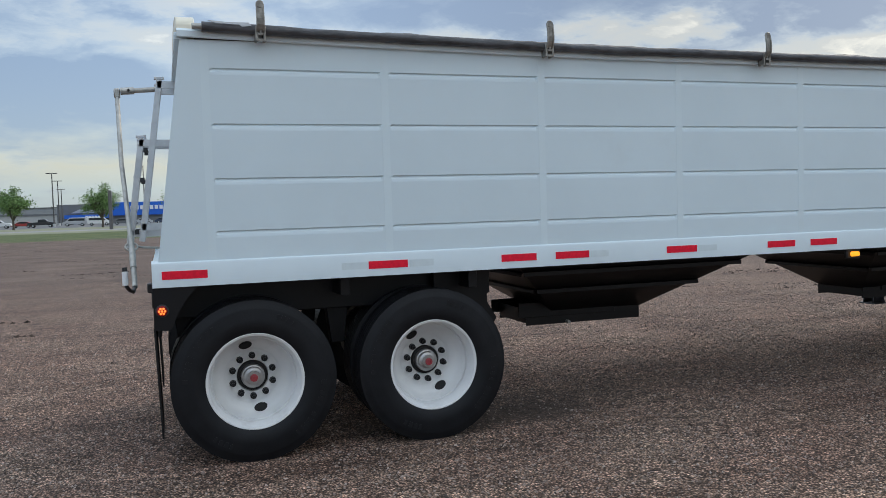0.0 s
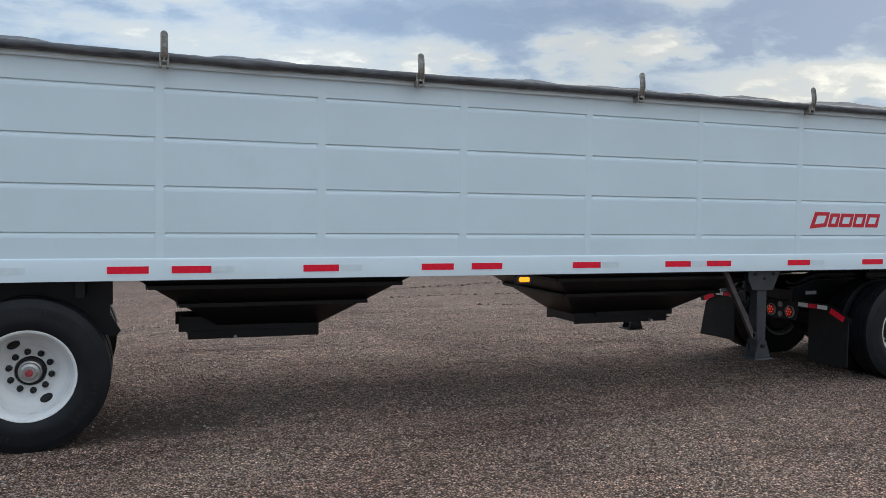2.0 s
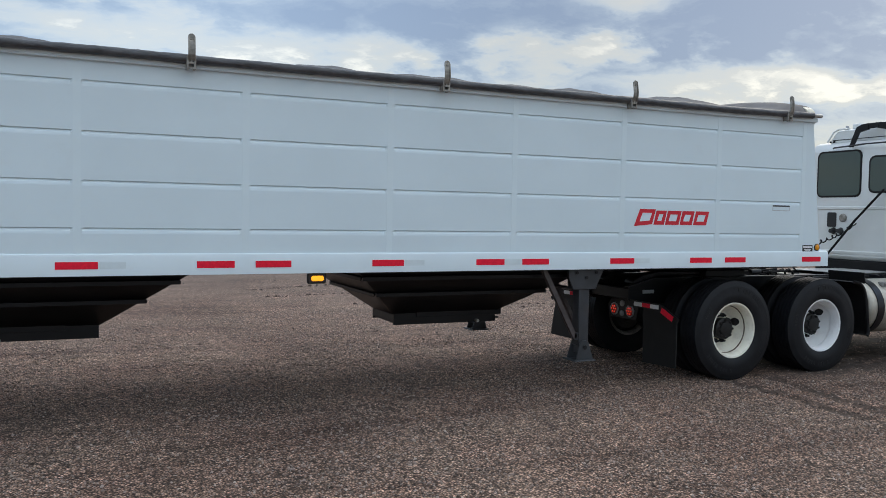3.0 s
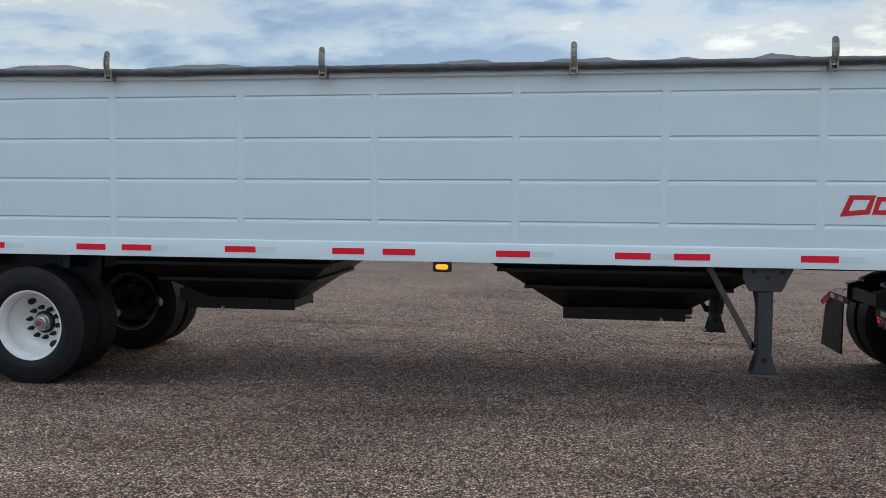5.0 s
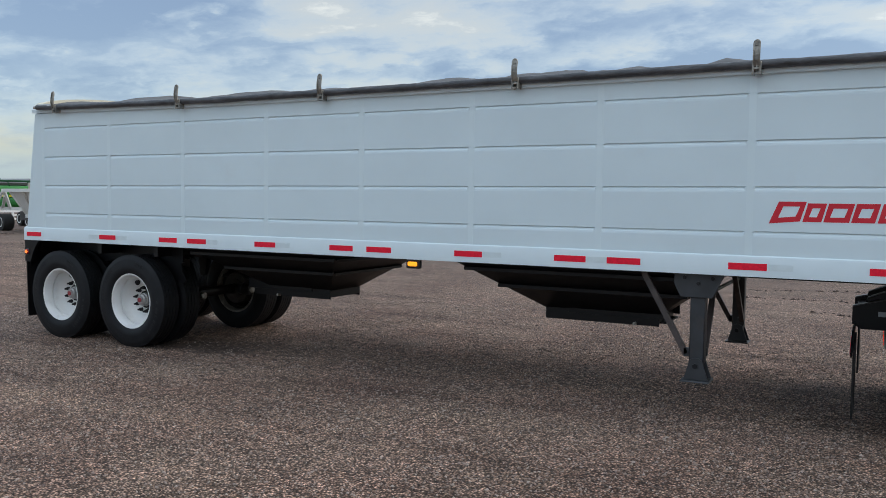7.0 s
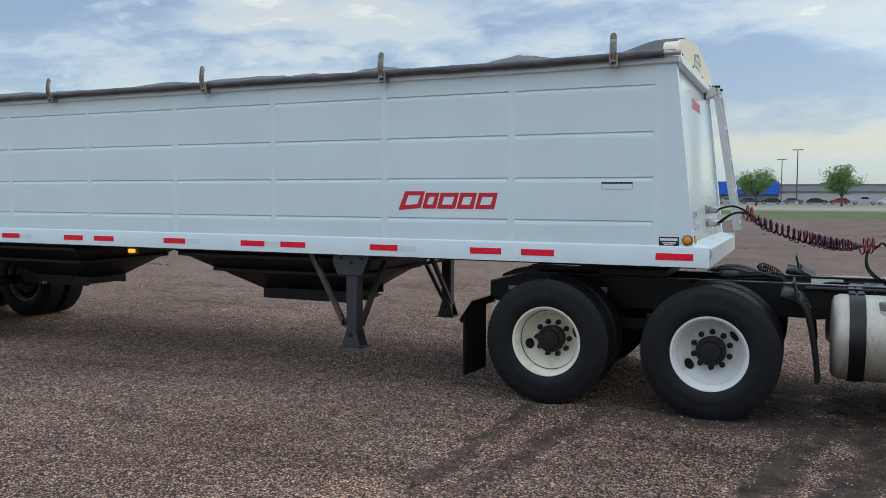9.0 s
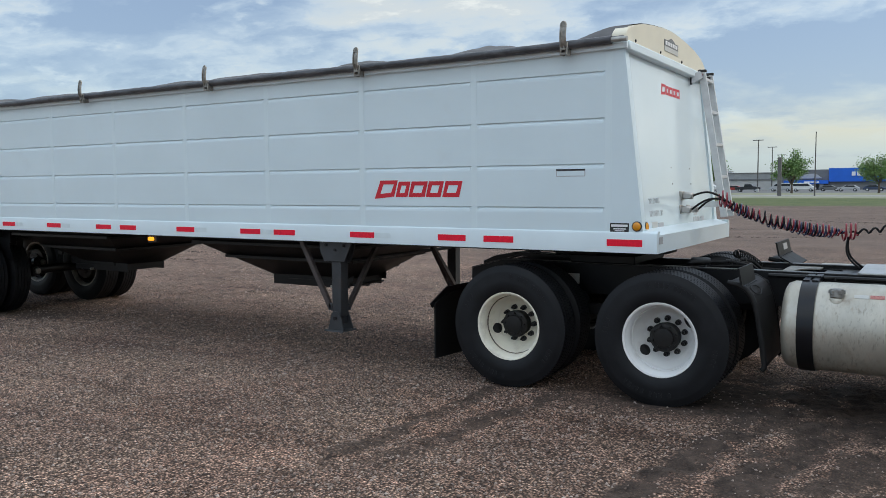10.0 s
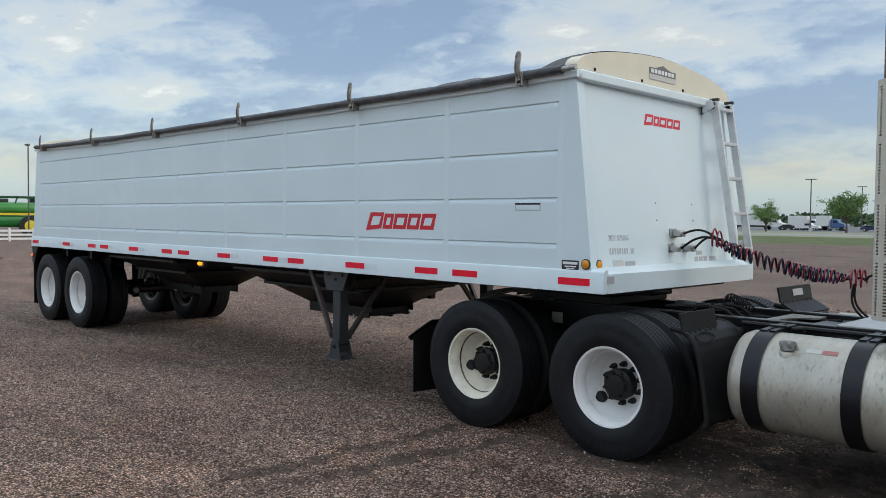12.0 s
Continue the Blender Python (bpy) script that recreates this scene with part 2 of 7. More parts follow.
M = dict(
    white=mat("trailer_white_paint", (0.68, 0.79, 0.835), 0.32, noise_scale=0.9, vary=0.035, bump=0.05, bump_scale=2.2, dirt=(0.45, 0.42, 0.38), dirt_scale=1.7, dirt_amount=0.12),
    gloss_white=mat("polished_white_front", (0.70, 0.80, 0.835), 0.13, spec=0.6, noise_scale=0.9, vary=0.03, bump=0.02, bump_scale=2.5),
    rail_white=mat("rail_white_paint", (0.70, 0.795, 0.832), 0.35, noise_scale=3.0, vary=0.03, dirt=(0.5, 0.48, 0.45), dirt_scale=6.0, dirt_amount=0.15),
    # seam strips slightly lighter: the light their raised bands catch is painted in
    seam_lit=mat("seam_lit_white", (0.70, 0.81, 0.85), 0.34, noise_scale=3.0, vary=0.02),
    guard_cream=mat("cream_heat_guard", (0.56, 0.52, 0.44), 0.45, noise_scale=6.0, vary=0.08, dirt=(0.3, 0.24, 0.17), dirt_scale=5.0, dirt_amount=0.3),
    brown_steel=mat("rusty_brown_brace", (0.058, 0.046, 0.044), 0.6, noise_scale=9.0, vary=0.3),
    ghost=mat("old_tape_patch", (0.67, 0.762, 0.79), 0.38, noise_scale=12.0, vary=0.05),
    red_tape=mat("red_reflective_tape", (0.84, 0.011, 0.04), 0.45, spec=0.25, noise_scale=40.0, vary=0.12),
    red_paint=mat("red_decal", (0.62, 0.012, 0.03), 0.4, noise_scale=5, vary=0.05),
    black_paint=mat("black_chassis_paint", (0.006, 0.006, 0.0072), 0.42, spec=0.3, noise_scale=4.0, vary=0.25, dirt=(0.032, 0.028, 0.025), dirt_scale=3.0, dirt_amount=0.22, bump=0.08, bump_scale=18),
    grey_steel=mat("grey_painted_steel", (0.033, 0.036, 0.041), 0.5, noise_scale=6.0, vary=0.2, dirt=(0.12, 0.08, 0.06), dirt_scale=5.0, dirt_amount=0.3),
    rubber=mat("tyre_rubber", (0.0080, 0.0086, 0.0105), 0.56, spec=0.27, noise_scale=9.0, vary=0.25, bump=0.1, bump_scale=60, dirt=(0.03, 0.028, 0.026), dirt_scale=3.5, dirt_amount=0.25),
    rubber_flap=mat("black_rubber_flap", (0.007, 0.007, 0.0075), 0.55, spec=0.28, noise_scale=5.0, vary=0.2, dirt=(0.04, 0.036, 0.033), dirt_scale=4.0, dirt_amount=0.4),
    rim_white=mat("wheel_white_enamel", (0.78, 0.78, 0.77), 0.35, noise_scale=5.0, vary=0.05, dirt=(0.30, 0.25, 0.2), dirt_scale=6.0, dirt_amount=0.32),
    rim_cream=mat("wheel_cream_enamel", (0.82, 0.78, 0.655), 0.4, noise_scale=5.0, vary=0.06, dirt=(0.24, 0.17, 0.11), dirt_scale=8.0, dirt_amount=0.45),
    nut=mat("lug_nut_steel", (0.018, 0.018, 0.019), 0.45, 0.3, spec=0.3, noise_scale=30, vary=0.3),
    hub_steel=mat("hub_steel", (0.42, 0.41, 0.40), 0.4, 0.85, noise_scale=15, vary=0.2),
    hub_black=mat("hub_black_cast", (0.010, 0.0095, 0.0095), 0.5, spec=0.35, noise_scale=14, vary=0.3, bump=0.2, bump_scale=40),
    red_cap=mat("red_hub_plug", (0.36, 0.05, 0.06), 0.4, noise_scale=30, vary=0.1),
    tarp=mat("grey_vinyl_tarp", (0.12, 0.118, 0.12), 0.7, spec=0.25, noise_scale=3.0, vary=0.25, bump=0.5, bump_scale=9.0, dirt=(0.18, 0.178, 0.175), dirt_scale=2.5, dirt_amount=0.35),
    roll=mat("black_tarp_roll", (0.055, 0.055, 0.06), 0.42, noise_scale=6.0, vary=0.4, bump=1.0, bump_scale=14.0, dirt=(0.2, 0.2, 0.205), dirt_scale=7.0, dirt_amount=0.6, stretch=(0.7, 2, 2)),
    hook_steel=mat("dull_galvanised_steel", (0.30, 0.285, 0.255), 0.5, 0.6, noise_scale=25.0, vary=0.35, dirt=(0.09, 0.07, 0.055), dirt_scale=14.0, dirt_amount=0.5),
    rubber_mark=mat("raised_tyre_marks", (0.0100, 0.0106, 0.0125), 0.5, spec=0.27),
    lamp_red=mat("dark_red_lamp_lens", (0.30, 0.012, 0.012), 0.2, coat=0.4),
    galv=mat("galvanised_steel", (0.42, 0.41, 0.38), 0.45, 0.7, noise_scale=18.0, vary=0.25, dirt=(0.2, 0.16, 0.12), dirt_scale=9.0, dirt_amount=0.3),
    alu=mat("bare_aluminium", (0.62, 0.63, 0.64), 0.38, 0.6, noise_scale=10.0, vary=0.12),
    tank=tank_metal(),
    cream=mat("cream_fibreglass", (0.74, 0.69, 0.55), 0.45, noise_scale=3.0, vary=0.05, dirt=(0.45, 0.38, 0.28), dirt_scale=3.0, dirt_amount=0.25),
    cab_white=mat("cab_white_paint", (0.72, 0.74, 0.73), 0.3, noise_scale=1.5, vary=0.04, dirt=(0.4, 0.36, 0.3), dirt_scale=3.0, dirt_amount=0.15),
    dark_glass=mat("tinted_cab_glass", (0.035, 0.06, 0.058), 0.06, spec=0.7),
    amber=mat("amber_lens", (0.8, 0.28, 0.02), 0.25, emit=(1.0, 0.38, 0.02), strength=1.1),
    amber_off=mat("amber_lens_unlit", (0.75, 0.30, 0.02), 0.25),
    red_lens=mat("red_lens", (0.6, 0.02, 0.01), 0.25, emit=(1.0, 0.05, 0.02), strength=0.7),
    led_orange=mat("lit_led", (0.8, 0.1, 0.02), 0.3, emit=(1.0, 0.22, 0.04), strength=1.6),
    clear_lens=mat("clear_lens", (0.35, 0.36, 0.37), 0.2),
    decal_black=mat("black_decal", (0.02, 0.02, 0.022), 0.4),
    decal_grey=mat("grey_decal", (0.42, 0.43, 0.44), 0.5, noise_scale=30, vary=0.08),
    decal_white=mat("white_decal", (0.8, 0.8, 0.8), 0.45),
    faded_red=mat("faded_red_label", (0.42, 0.16, 0.14), 0.5, noise_scale=60, vary=0.4),
    decal_pale=mat("pale_decal", (0.55, 0.55, 0.52), 0.5, noise_scale=30, vary=0.05),
    badge_grey=mat("dark_grey_badge", (0.17, 0.18, 0.18), 0.5),
    ink=mat("pale_stencil_ink", (0.42, 0.45, 0.47), 0.6),
    hose_black=mat("black_rubber_hose", (0.010, 0.010, 0.011), 0.65, spec=0.25),
    hose_red=mat("red_air_hose", (0.27, 0.02, 0.035), 0.35),
    hose_blue=mat("blue_air_hose", (0.025, 0.035, 0.10), 0.35),
    strap_black=mat("glossy_black_strap", (0.006, 0.0065, 0.009), 0.3, spec=0.36, noise_scale=6.0, vary=0.25, bump=0.04, bump_scale=8.0),
    cap_grey=mat("dull_filler_cap", (0.24, 0.235, 0.22), 0.5, 0.4, noise_scale=30, vary=0.3),
    rust=mat("rusty_exhaust_pipe", (0.17, 0.095, 0.055), 0.75, 0.3, noise_scale=8.0, vary=0.4, bump=0.2, bump_scale=30),
    # lighter than the chassis black: light on the top flanges put into colour
    frame_edge=mat("lit_black_frame_edge", (0.03, 0.03, 0.031), 0.32, spec=0.5, noise_scale=8.0, vary=0.4, dirt=(0.12, 0.105, 0.09), dirt_scale=5.0, dirt_amount=0.4),
    seam_rust=mat("rusty_rim_seam", (0.12, 0.08, 0.055), 0.8, noise_scale=14, vary=0.6, dirt=(0.5, 0.47, 0.42), dirt_scale=11.0, dirt_amount=0.6),
    drum_iron=mat("cast_iron_drum", (0.07, 0.062, 0.056), 0.6, 0.4, noise_scale=12, vary=0.3, dirt=(0.10, 0.07, 0.05), dirt_scale=6.0, dirt_amount=0.5),
    plate=mat("tread_plate", (0.55, 0.55, 0.54), 0.45, 0.6, noise_scale=14, vary=0.12, bump=0.5, bump_scale=35),
)

# ---- building helpers ----


def thing(name, at, label, category, group="", kind=""):
    ob = new(name)
    ob.location = at
    ob.empty_display_size = 0.1
    return tagged(ob, label, category, group, kind)


def mesh_of(bm, name, smooth=None):
    bmesh.ops.recalc_face_normals(bm, faces=bm.faces)
    me = bpy.data.meshes.new(name)
    bm.to_mesh(me)
    bm.free()
    if smooth is not None:
        me.polygons.foreach_set("use_smooth", [True] * len(me.polygons))
        if smooth < 180:
            me.set_sharp_from_angle(angle=radians(smooth))
    return me


def origin_of(ob):
    p = Vector(ob.location)
    while ob.parent:
        ob = ob.parent
        p = p + Vector(ob.location)
    return p


def part(name, bm, material, parent, label="", smooth=40):
    """A bmesh in world places, linked as one mesh under a thing or a part."""
    if parent is not None:
        bmesh.ops.translate(bm, vec=-origin_of(parent), verts=bm.verts)
    me = mesh_of(bm, name, smooth)
    me.materials.append(material)
    ob = new(name, me)
    ob.parent = parent
    if label:
        tagged(ob, label)
    return ob


def solo(name, bm, material, label, category, group="", kind="", smooth=40, at=None):
    """A thing of a single mesh."""
    c = Vector(at) if at is not None else sum((v.co for v in bm.verts), Vector()) / max(1, len(bm.verts))
    if at is None:
        c.z = min(v.co.z for v in bm.verts)
    bmesh.ops.translate(bm, vec=-c, verts=bm.verts)
    me = mesh_of(bm, name, smooth)
    me.materials.append(material)
    ob = new(name, me)
    ob.location = c
    return tagged(ob, label, category, group, kind)


def box(x0, x1, y0, y1, z0, z1, bevel=0.0, bm=None):
    bm = bm or bmesh.new()
    vs = [bm.verts.new((x, y, z)) for x in (x0, x1) for y in (y0, y1) for z in (z0, z1)]
    fs = [bm.faces.new([vs[i] for i in f]) for f in ((0, 1, 3, 2), (4, 6, 7, 5), (0, 4, 5, 1), (2, 3, 7, 6), (0, 2, 6, 4), (1, 5, 7, 3))]
    if bevel:
        es = list({e for f in fs for e in f.edges})
        bmesh.ops.bevel(bm, geom=es, offset=bevel, segments=1, affect="EDGES", clamp_overlap=True)
    return bm


def prism(points, depth, axis="y", bevel=0.0, bm=None):
    """A polygon of (a, b) drawn out along an axis from depth[0] to depth[1]: y takes (x, z), x takes (y, z), z takes (x, y)."""
    bm = bm or bmesh.new()

    def place(a, b, d):
        return {"y": (a, d, b), "x": (d, a, b), "z": (a, b, d)}[axis]

    lo = [bm.verts.new(place(a, b, depth[0])) for a, b in points]
    hi = [bm.verts.new(place(a, b, depth[1])) for a, b in points]
    n = len(points)
    fs = [bm.faces.new(lo), bm.faces.new(hi[::-1])]
    fs += [bm.faces.new((lo[i], hi[i], hi[(i + 1) % n], lo[(i + 1) % n])) for i in range(n)]
    if bevel:
        es = list({e for f in fs for e in f.edges})
        bmesh.ops.bevel(bm, geom=es, offset=bevel, segments=1, affect="EDGES", clamp_overlap=True)
    return bm


def hexa(bottom, top, bm=None):
    """A solid from two quads of four corners each."""
    bm = bm or bmesh.new()
    a = [bm.verts.new(p) for p in bottom]
    b = [bm.verts.new(p) for p in top]
    bm.faces.new(a[::-1]), bm.faces.new(b)
    for i in range(4):
        bm.faces.new((a[i], a[(i + 1) % 4], b[(i + 1) % 4], b[i]))
    return bm


def lathe(profile, centre, axis="y", seg=48, bm=None, closed=False):
    """(radius, offset along the axis) turned round the axis through centre."""
    bm = bm or bmesh.new()
    rings = []
    for r, h in profile:
        ring = []
        for i in range(seg):
            a = 2 * math.pi * i / seg
            u, v = r * math.cos(a), r * math.sin(a)
            p = {"y": (u, h, v), "x": (h, u, v), "z": (u, v, h)}[axis]
            ring.append(bm.verts.new(Vector(centre) + Vector(p)))
            if r < 1e-6:
                break
        rings.append(ring)
    pairs = list(zip(rings, rings[1:])) + ([(rings[-1], rings[0])] if closed else [])
    for a, b in pairs:
        for i in range(seg):
            j = (i + 1) % seg
            f = [a[i % len(a)], a[j % len(a)], b[j % len(b)], b[i % len(b)]]
            f = list(dict.fromkeys(f))
            if len(f) > 2:
                bm.faces.new(f)
    return bm


def tube(points, r, seg=8, bm=None, caps=True):
    """A round bar along a line of points."""
    bm = bm or bmesh.new()
    pts = [Vector(p) for p in points]
    side, rings = None, []
    for i, p in enumerate(pts):
        d = (pts[min(i + 1, len(pts) - 1)] - pts[max(i - 1, 0)]).normalized()
        if side is None:
            side = d.orthogonal().normalized()
        side = (side - d * side.dot(d)).normalized()
        other = d.cross(side)
        rad = r[i] if isinstance(r, (list, tuple)) else r
        rings.append([bm.verts.new(p + rad * (math.cos(2 * math.pi * k / seg) * side + math.sin(2 * math.pi * k / seg) * other)) for k in range(seg)])
    for a, b in zip(rings, rings[1:]):
        for k in range(seg):
            bm.faces.new((a[k], a[(k + 1) % seg], b[(k + 1) % seg], b[k]))
    if caps:
        bm.faces.new(rings[0][::-1]), bm.faces.new(rings[-1])
    return bm


def bar(p, q, w, h, bm=None):
    """A flat or square bar from p to q, w wide (level) and h thick."""
    bm = bm or bmesh.new()
    p, q = Vector(p), Vector(q)
    d = (q - p).normalized()
    up = Vector((0, 0, 1)) if abs(d.z) < 0.9 else Vector((1, 0, 0))
    s = d.cross(up).normalized() * w / 2
    u = s.cross(d).normalized() * h / 2
    return hexa([p - s - u, p + s - u, p + s + u, p - s + u], [q - s - u, q + s - u, q + s + u, q - s + u], bm)


def text_bm(words, size, place, turn, depth=0.001):
    cu = bpy.data.curves.new("words", "FONT")
    cu.body, cu.size, cu.extrude, cu.resolution_u = words, size, depth, 3
    ob = bpy.data.objects.new("words", cu)
    scene.collection.objects.link(ob)
    me = bpy.data.meshes.new_from_object(ob.evaluated_get(bpy.context.evaluated_depsgraph_get()))
    bm = bmesh.new()
    bm.from_mesh(me)
    bpy.data.objects.remove(ob)
    bpy.data.curves.remove(cu)
    bpy.data.meshes.remove(me)
    bm.transform(Matrix.Translation(place) @ turn)
    return bm


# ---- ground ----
# strips of dark soil churned up by wheels, the sixth painting shade under the tank: x, y, direction x and y, half
# width, half length, strength
TRACKS_AND_SHADE = (
    (10.20, -1.00, 0.03, 1.0, 0.12, 1.5, 0.85),
    (10.61, -1.00, 0.14, 1.0, 0.14, 1.4, 0.85),
    (12.22, -0.60, 0.18, 1.0, 0.17, 2.6, 0.95),
    (12.66, -0.60, 0.19, 1.0, 0.24, 2.6, 0.95),
    (13.15, -0.40, 0.20, 1.0, 0.26, 2.6, 0.9),
    # shade under the fuel tank and chassis, painted as dark ground
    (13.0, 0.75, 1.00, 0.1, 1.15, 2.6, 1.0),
    (1.90, 0.75, 1.00, 0.0, 0.50, 2.3, 0.5),
    (2.55, 0.45, 1.00, 0.12, 0.42, 0.9, 0.75),
)


def ground_material():
    mt = bpy.data.materials.new("gravel_yard_ground")
    mt.use_nodes = True
    nt = mt.node_tree
    b = nt.nodes["Principled BSDF"]
    b.inputs["Roughness"].default_value = 0.85
    b.inputs["Specular IOR Level"].default_value = 0.3
    N = nt.nodes.new
    co = N("ShaderNodeTexCoord").outputs["Object"]

    def tex(scale, detail=6.0, rough=0.6, kind="ShaderNodeTexNoise"):
        n = N(kind)
        n.inputs["Scale"].default_value = scale
        if kind == "ShaderNodeTexNoise":
            n.inputs["Detail"].default_value, n.inputs["Roughness"].default_value = detail, rough
        nt.links.new(co, n.inputs["Vector"])
        return n

    def rng(v, lo, hi, a=0.0, c=1.0):
        n = N("ShaderNodeMapRange")
        for i, x in enumerate((lo, hi, a, c)):
            n.inputs[i + 1].default_value = x
        nt.links.new(v, n.inputs[0])
        return n.outputs[0]

    def mix(fac, a, c, blend="MIX"):
        n = N("ShaderNodeMix")
        n.data_type, n.blend_type = "RGBA", blend
        if isinstance(fac, float):
            n.inputs[0].default_value = fac
        else:
            nt.links.new(fac, n.inputs[0])
        for v, i in ((a, 6), (c, 7)):
            if isinstance(v, tuple):
                n.inputs[i].default_value = (*v, 1)
            else:
                nt.links.new(v, n.inputs[i])
        return n.outputs[2]

    def math_(op, a, c):
        n = N("ShaderNodeMath")
        n.operation = op
        for i, v in enumerate((a, c)):
            if isinstance(v, (int, float)):
                n.inputs[i].default_value = v
            else:
                nt.links.new(v, n.inputs[i])
        return n.outputs[0]

    sep = N("ShaderNodeSeparateXYZ")
    nt.links.new(co, sep.inputs[0])
    stones = tex(62.0, kind="ShaderNodeTexVoronoi")
    pick = N("ShaderNodeSeparateColor")
    nt.links.new(stones.outputs["Color"], pick.inputs[0])
    # single stones from dark slate to pale buff
    ramp = N("ShaderNodeValToRGB")
    el = ramp.color_ramp.elements
    for _ in range(3):
        el.new(0.5)
    for e, (p, c) in zip(el, ((0.0, (0.052, 0.036, 0.029)), (0.3, (0.133, 0.092, 0.075)), (0.6, (0.273, 0.196, 0.160)), (0.85, (0.375, 0.285, 0.240)), (1.0, (0.50, 0.405, 0.348)))):
        e.position, e.color = p, (*c, 1)
    nt.links.new(pick.outputs[0], ramp.inputs[0])
    fines = mix(rng(tex(14.0, 8.0, 0.7).outputs[0], 0.35, 0.65), (0.174, 0.124, 0.102), (0.302, 0.218, 0.181))
    gravel = mix(rng(tex(1.3, 6.0, 0.65).outputs[0], 0.38, 0.62, 0.45, 0.95), fines, ramp.outputs[0])
    gaps = rng(stones.outputs["Distance"], 0.22, 0.60, 1.34, 0.18)
    gcol = N("ShaderNodeCombineColor")
    for i in range(3):
        nt.links.new(gaps, gcol.inputs[i])
    gravel = mix(1.0, gravel, gcol.outputs[0], "MULTIPLY")
    # damp and dusty patches, metres wide
    patches = mix(rng(tex(0.42, 7.0, 0.68).outputs[0], 0.36, 0.64), (0.74, 0.68, 0.65), (1.22, 1.18, 1.13))
    gravel = mix(1.0, gravel, patches, "MULTIPLY")
    # long faint wheel lines across the yard, dark where damp and pale where dusty
    for turn, shift, scale, colour, lo, hi in ((12, 0.0, 1.0, (0.66, 0.62, 0.60), 0.55, 0.66), (-9, 7.0, 1.0, (0.74, 0.71, 0.69), 0.56, 0.66), (4, 3.0, 0.8, (1.26, 1.24, 1.20), 0.54, 0.68)):
        wm, wn = N("ShaderNodeMapping"), N("ShaderNodeTexNoise")
        wm.inputs["Scale"].default_value, wm.inputs["Rotation"].default_value, wm.inputs["Location"].default_value = (0.22, 1.7, 1.0), (0, 0, radians(turn)), (shift, shift, 0)
        wn.inputs["Scale"].default_value, wn.inputs["Detail"].default_value, wn.inputs["Roughness"].default_value = scale, 7.0, 0.62
        nt.links.new(co, wm.inputs[0])
        nt.links.new(wm.outputs[0], wn.inputs["Vector"])
        worn = mix(rng(wn.outputs[0], lo, hi), (1.0, 1.0, 1.0), colour)
        gravel = mix(1.0, gravel, worn, "MULTIPLY")
    hue = mix(rng(tex(0.9, 4.0, 0.6).outputs[0], 0.4, 0.62), (1.02, 0.985, 0.985), (0.97, 1.0, 1.0))
    gravel = mix(1.0, gravel, hue, "MULTIPLY")
    # clumps a hand wide and looser, paler drifts
    for scale, lo, hi, dark, pale in ((24.0, 0.36, 0.64, (0.60, 0.59, 0.58), (1.38, 1.40, 1.40)), (6.5, 0.38, 0.62, (0.80, 0.80, 0.79), (1.18, 1.19, 1.19))):
        gravel = mix(1.0, gravel, mix(rng(tex(scale, 3.0, 0.6).outputs[0], lo, hi), dark, pale), "MULTIPLY")
    gravel = mix(1.0, gravel, (1.58, 1.465, 1.37), "MULTIPLY")
    # dark soil churned up by wheels that swung across the yard; its colour also paints the shade under the tractor
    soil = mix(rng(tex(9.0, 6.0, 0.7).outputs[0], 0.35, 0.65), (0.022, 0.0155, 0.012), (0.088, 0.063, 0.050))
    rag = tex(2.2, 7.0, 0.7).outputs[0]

    def track_or_shade(x0, y0, dx, dy, width, reach, amount):
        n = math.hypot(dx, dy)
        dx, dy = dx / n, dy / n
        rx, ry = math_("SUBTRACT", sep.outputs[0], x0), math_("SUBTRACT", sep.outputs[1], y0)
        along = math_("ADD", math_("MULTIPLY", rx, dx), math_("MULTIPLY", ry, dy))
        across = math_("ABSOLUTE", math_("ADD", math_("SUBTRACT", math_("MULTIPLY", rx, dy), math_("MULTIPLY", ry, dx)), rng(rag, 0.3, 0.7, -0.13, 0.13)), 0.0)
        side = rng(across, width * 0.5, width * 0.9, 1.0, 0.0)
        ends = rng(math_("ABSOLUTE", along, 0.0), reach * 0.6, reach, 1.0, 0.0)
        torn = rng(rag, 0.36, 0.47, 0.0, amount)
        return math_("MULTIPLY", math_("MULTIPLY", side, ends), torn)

    for t in TRACKS_AND_SHADE:
        gravel = mix(track_or_shade(*t), gravel, soil)
    # the far yard is bare, brown and worn by wheels
    lines = N("ShaderNodeTexNoise")
    lines.inputs["Scale"].default_value, lines.inputs["Detail"].default_value = 0.5, 7.0
    mp = N("ShaderNodeMapping")
    mp.inputs["Scale"].default_value = (0.8, 1.0, 1.0)
    nt.links.new(co, mp.inputs[0])
    nt.links.new(mp.outputs[0], lines.inputs["Vector"])
    far_dirt = mix(rng(lines.outputs[0], 0.35, 0.65), (0.095, 0.069, 0.056), (0.172, 0.126, 0.103))
    wob = math_("ADD", sep.outputs[1], rng(tex(0.2, 6.0).outputs[0], 0.0, 1.0, -9.0, 9.0))
    gravel = mix(rng(wob, 4.0, 18.0, 0.0, 0.72), gravel, far_dirt)
    # grass verge, dry shoulder and parking lot lie behind one another
    edge = math_("ADD", sep.outputs[1], rng(tex(0.12, 8.0, 0.7).outputs[0], 0.0, 1.0, -7.0, 7.0))
    grass = mix(rng(tex(0.35, 6.0, 0.7).outputs[0], 0.35, 0.65), (0.058, 0.085, 0.026), (0.135, 0.15, 0.055))
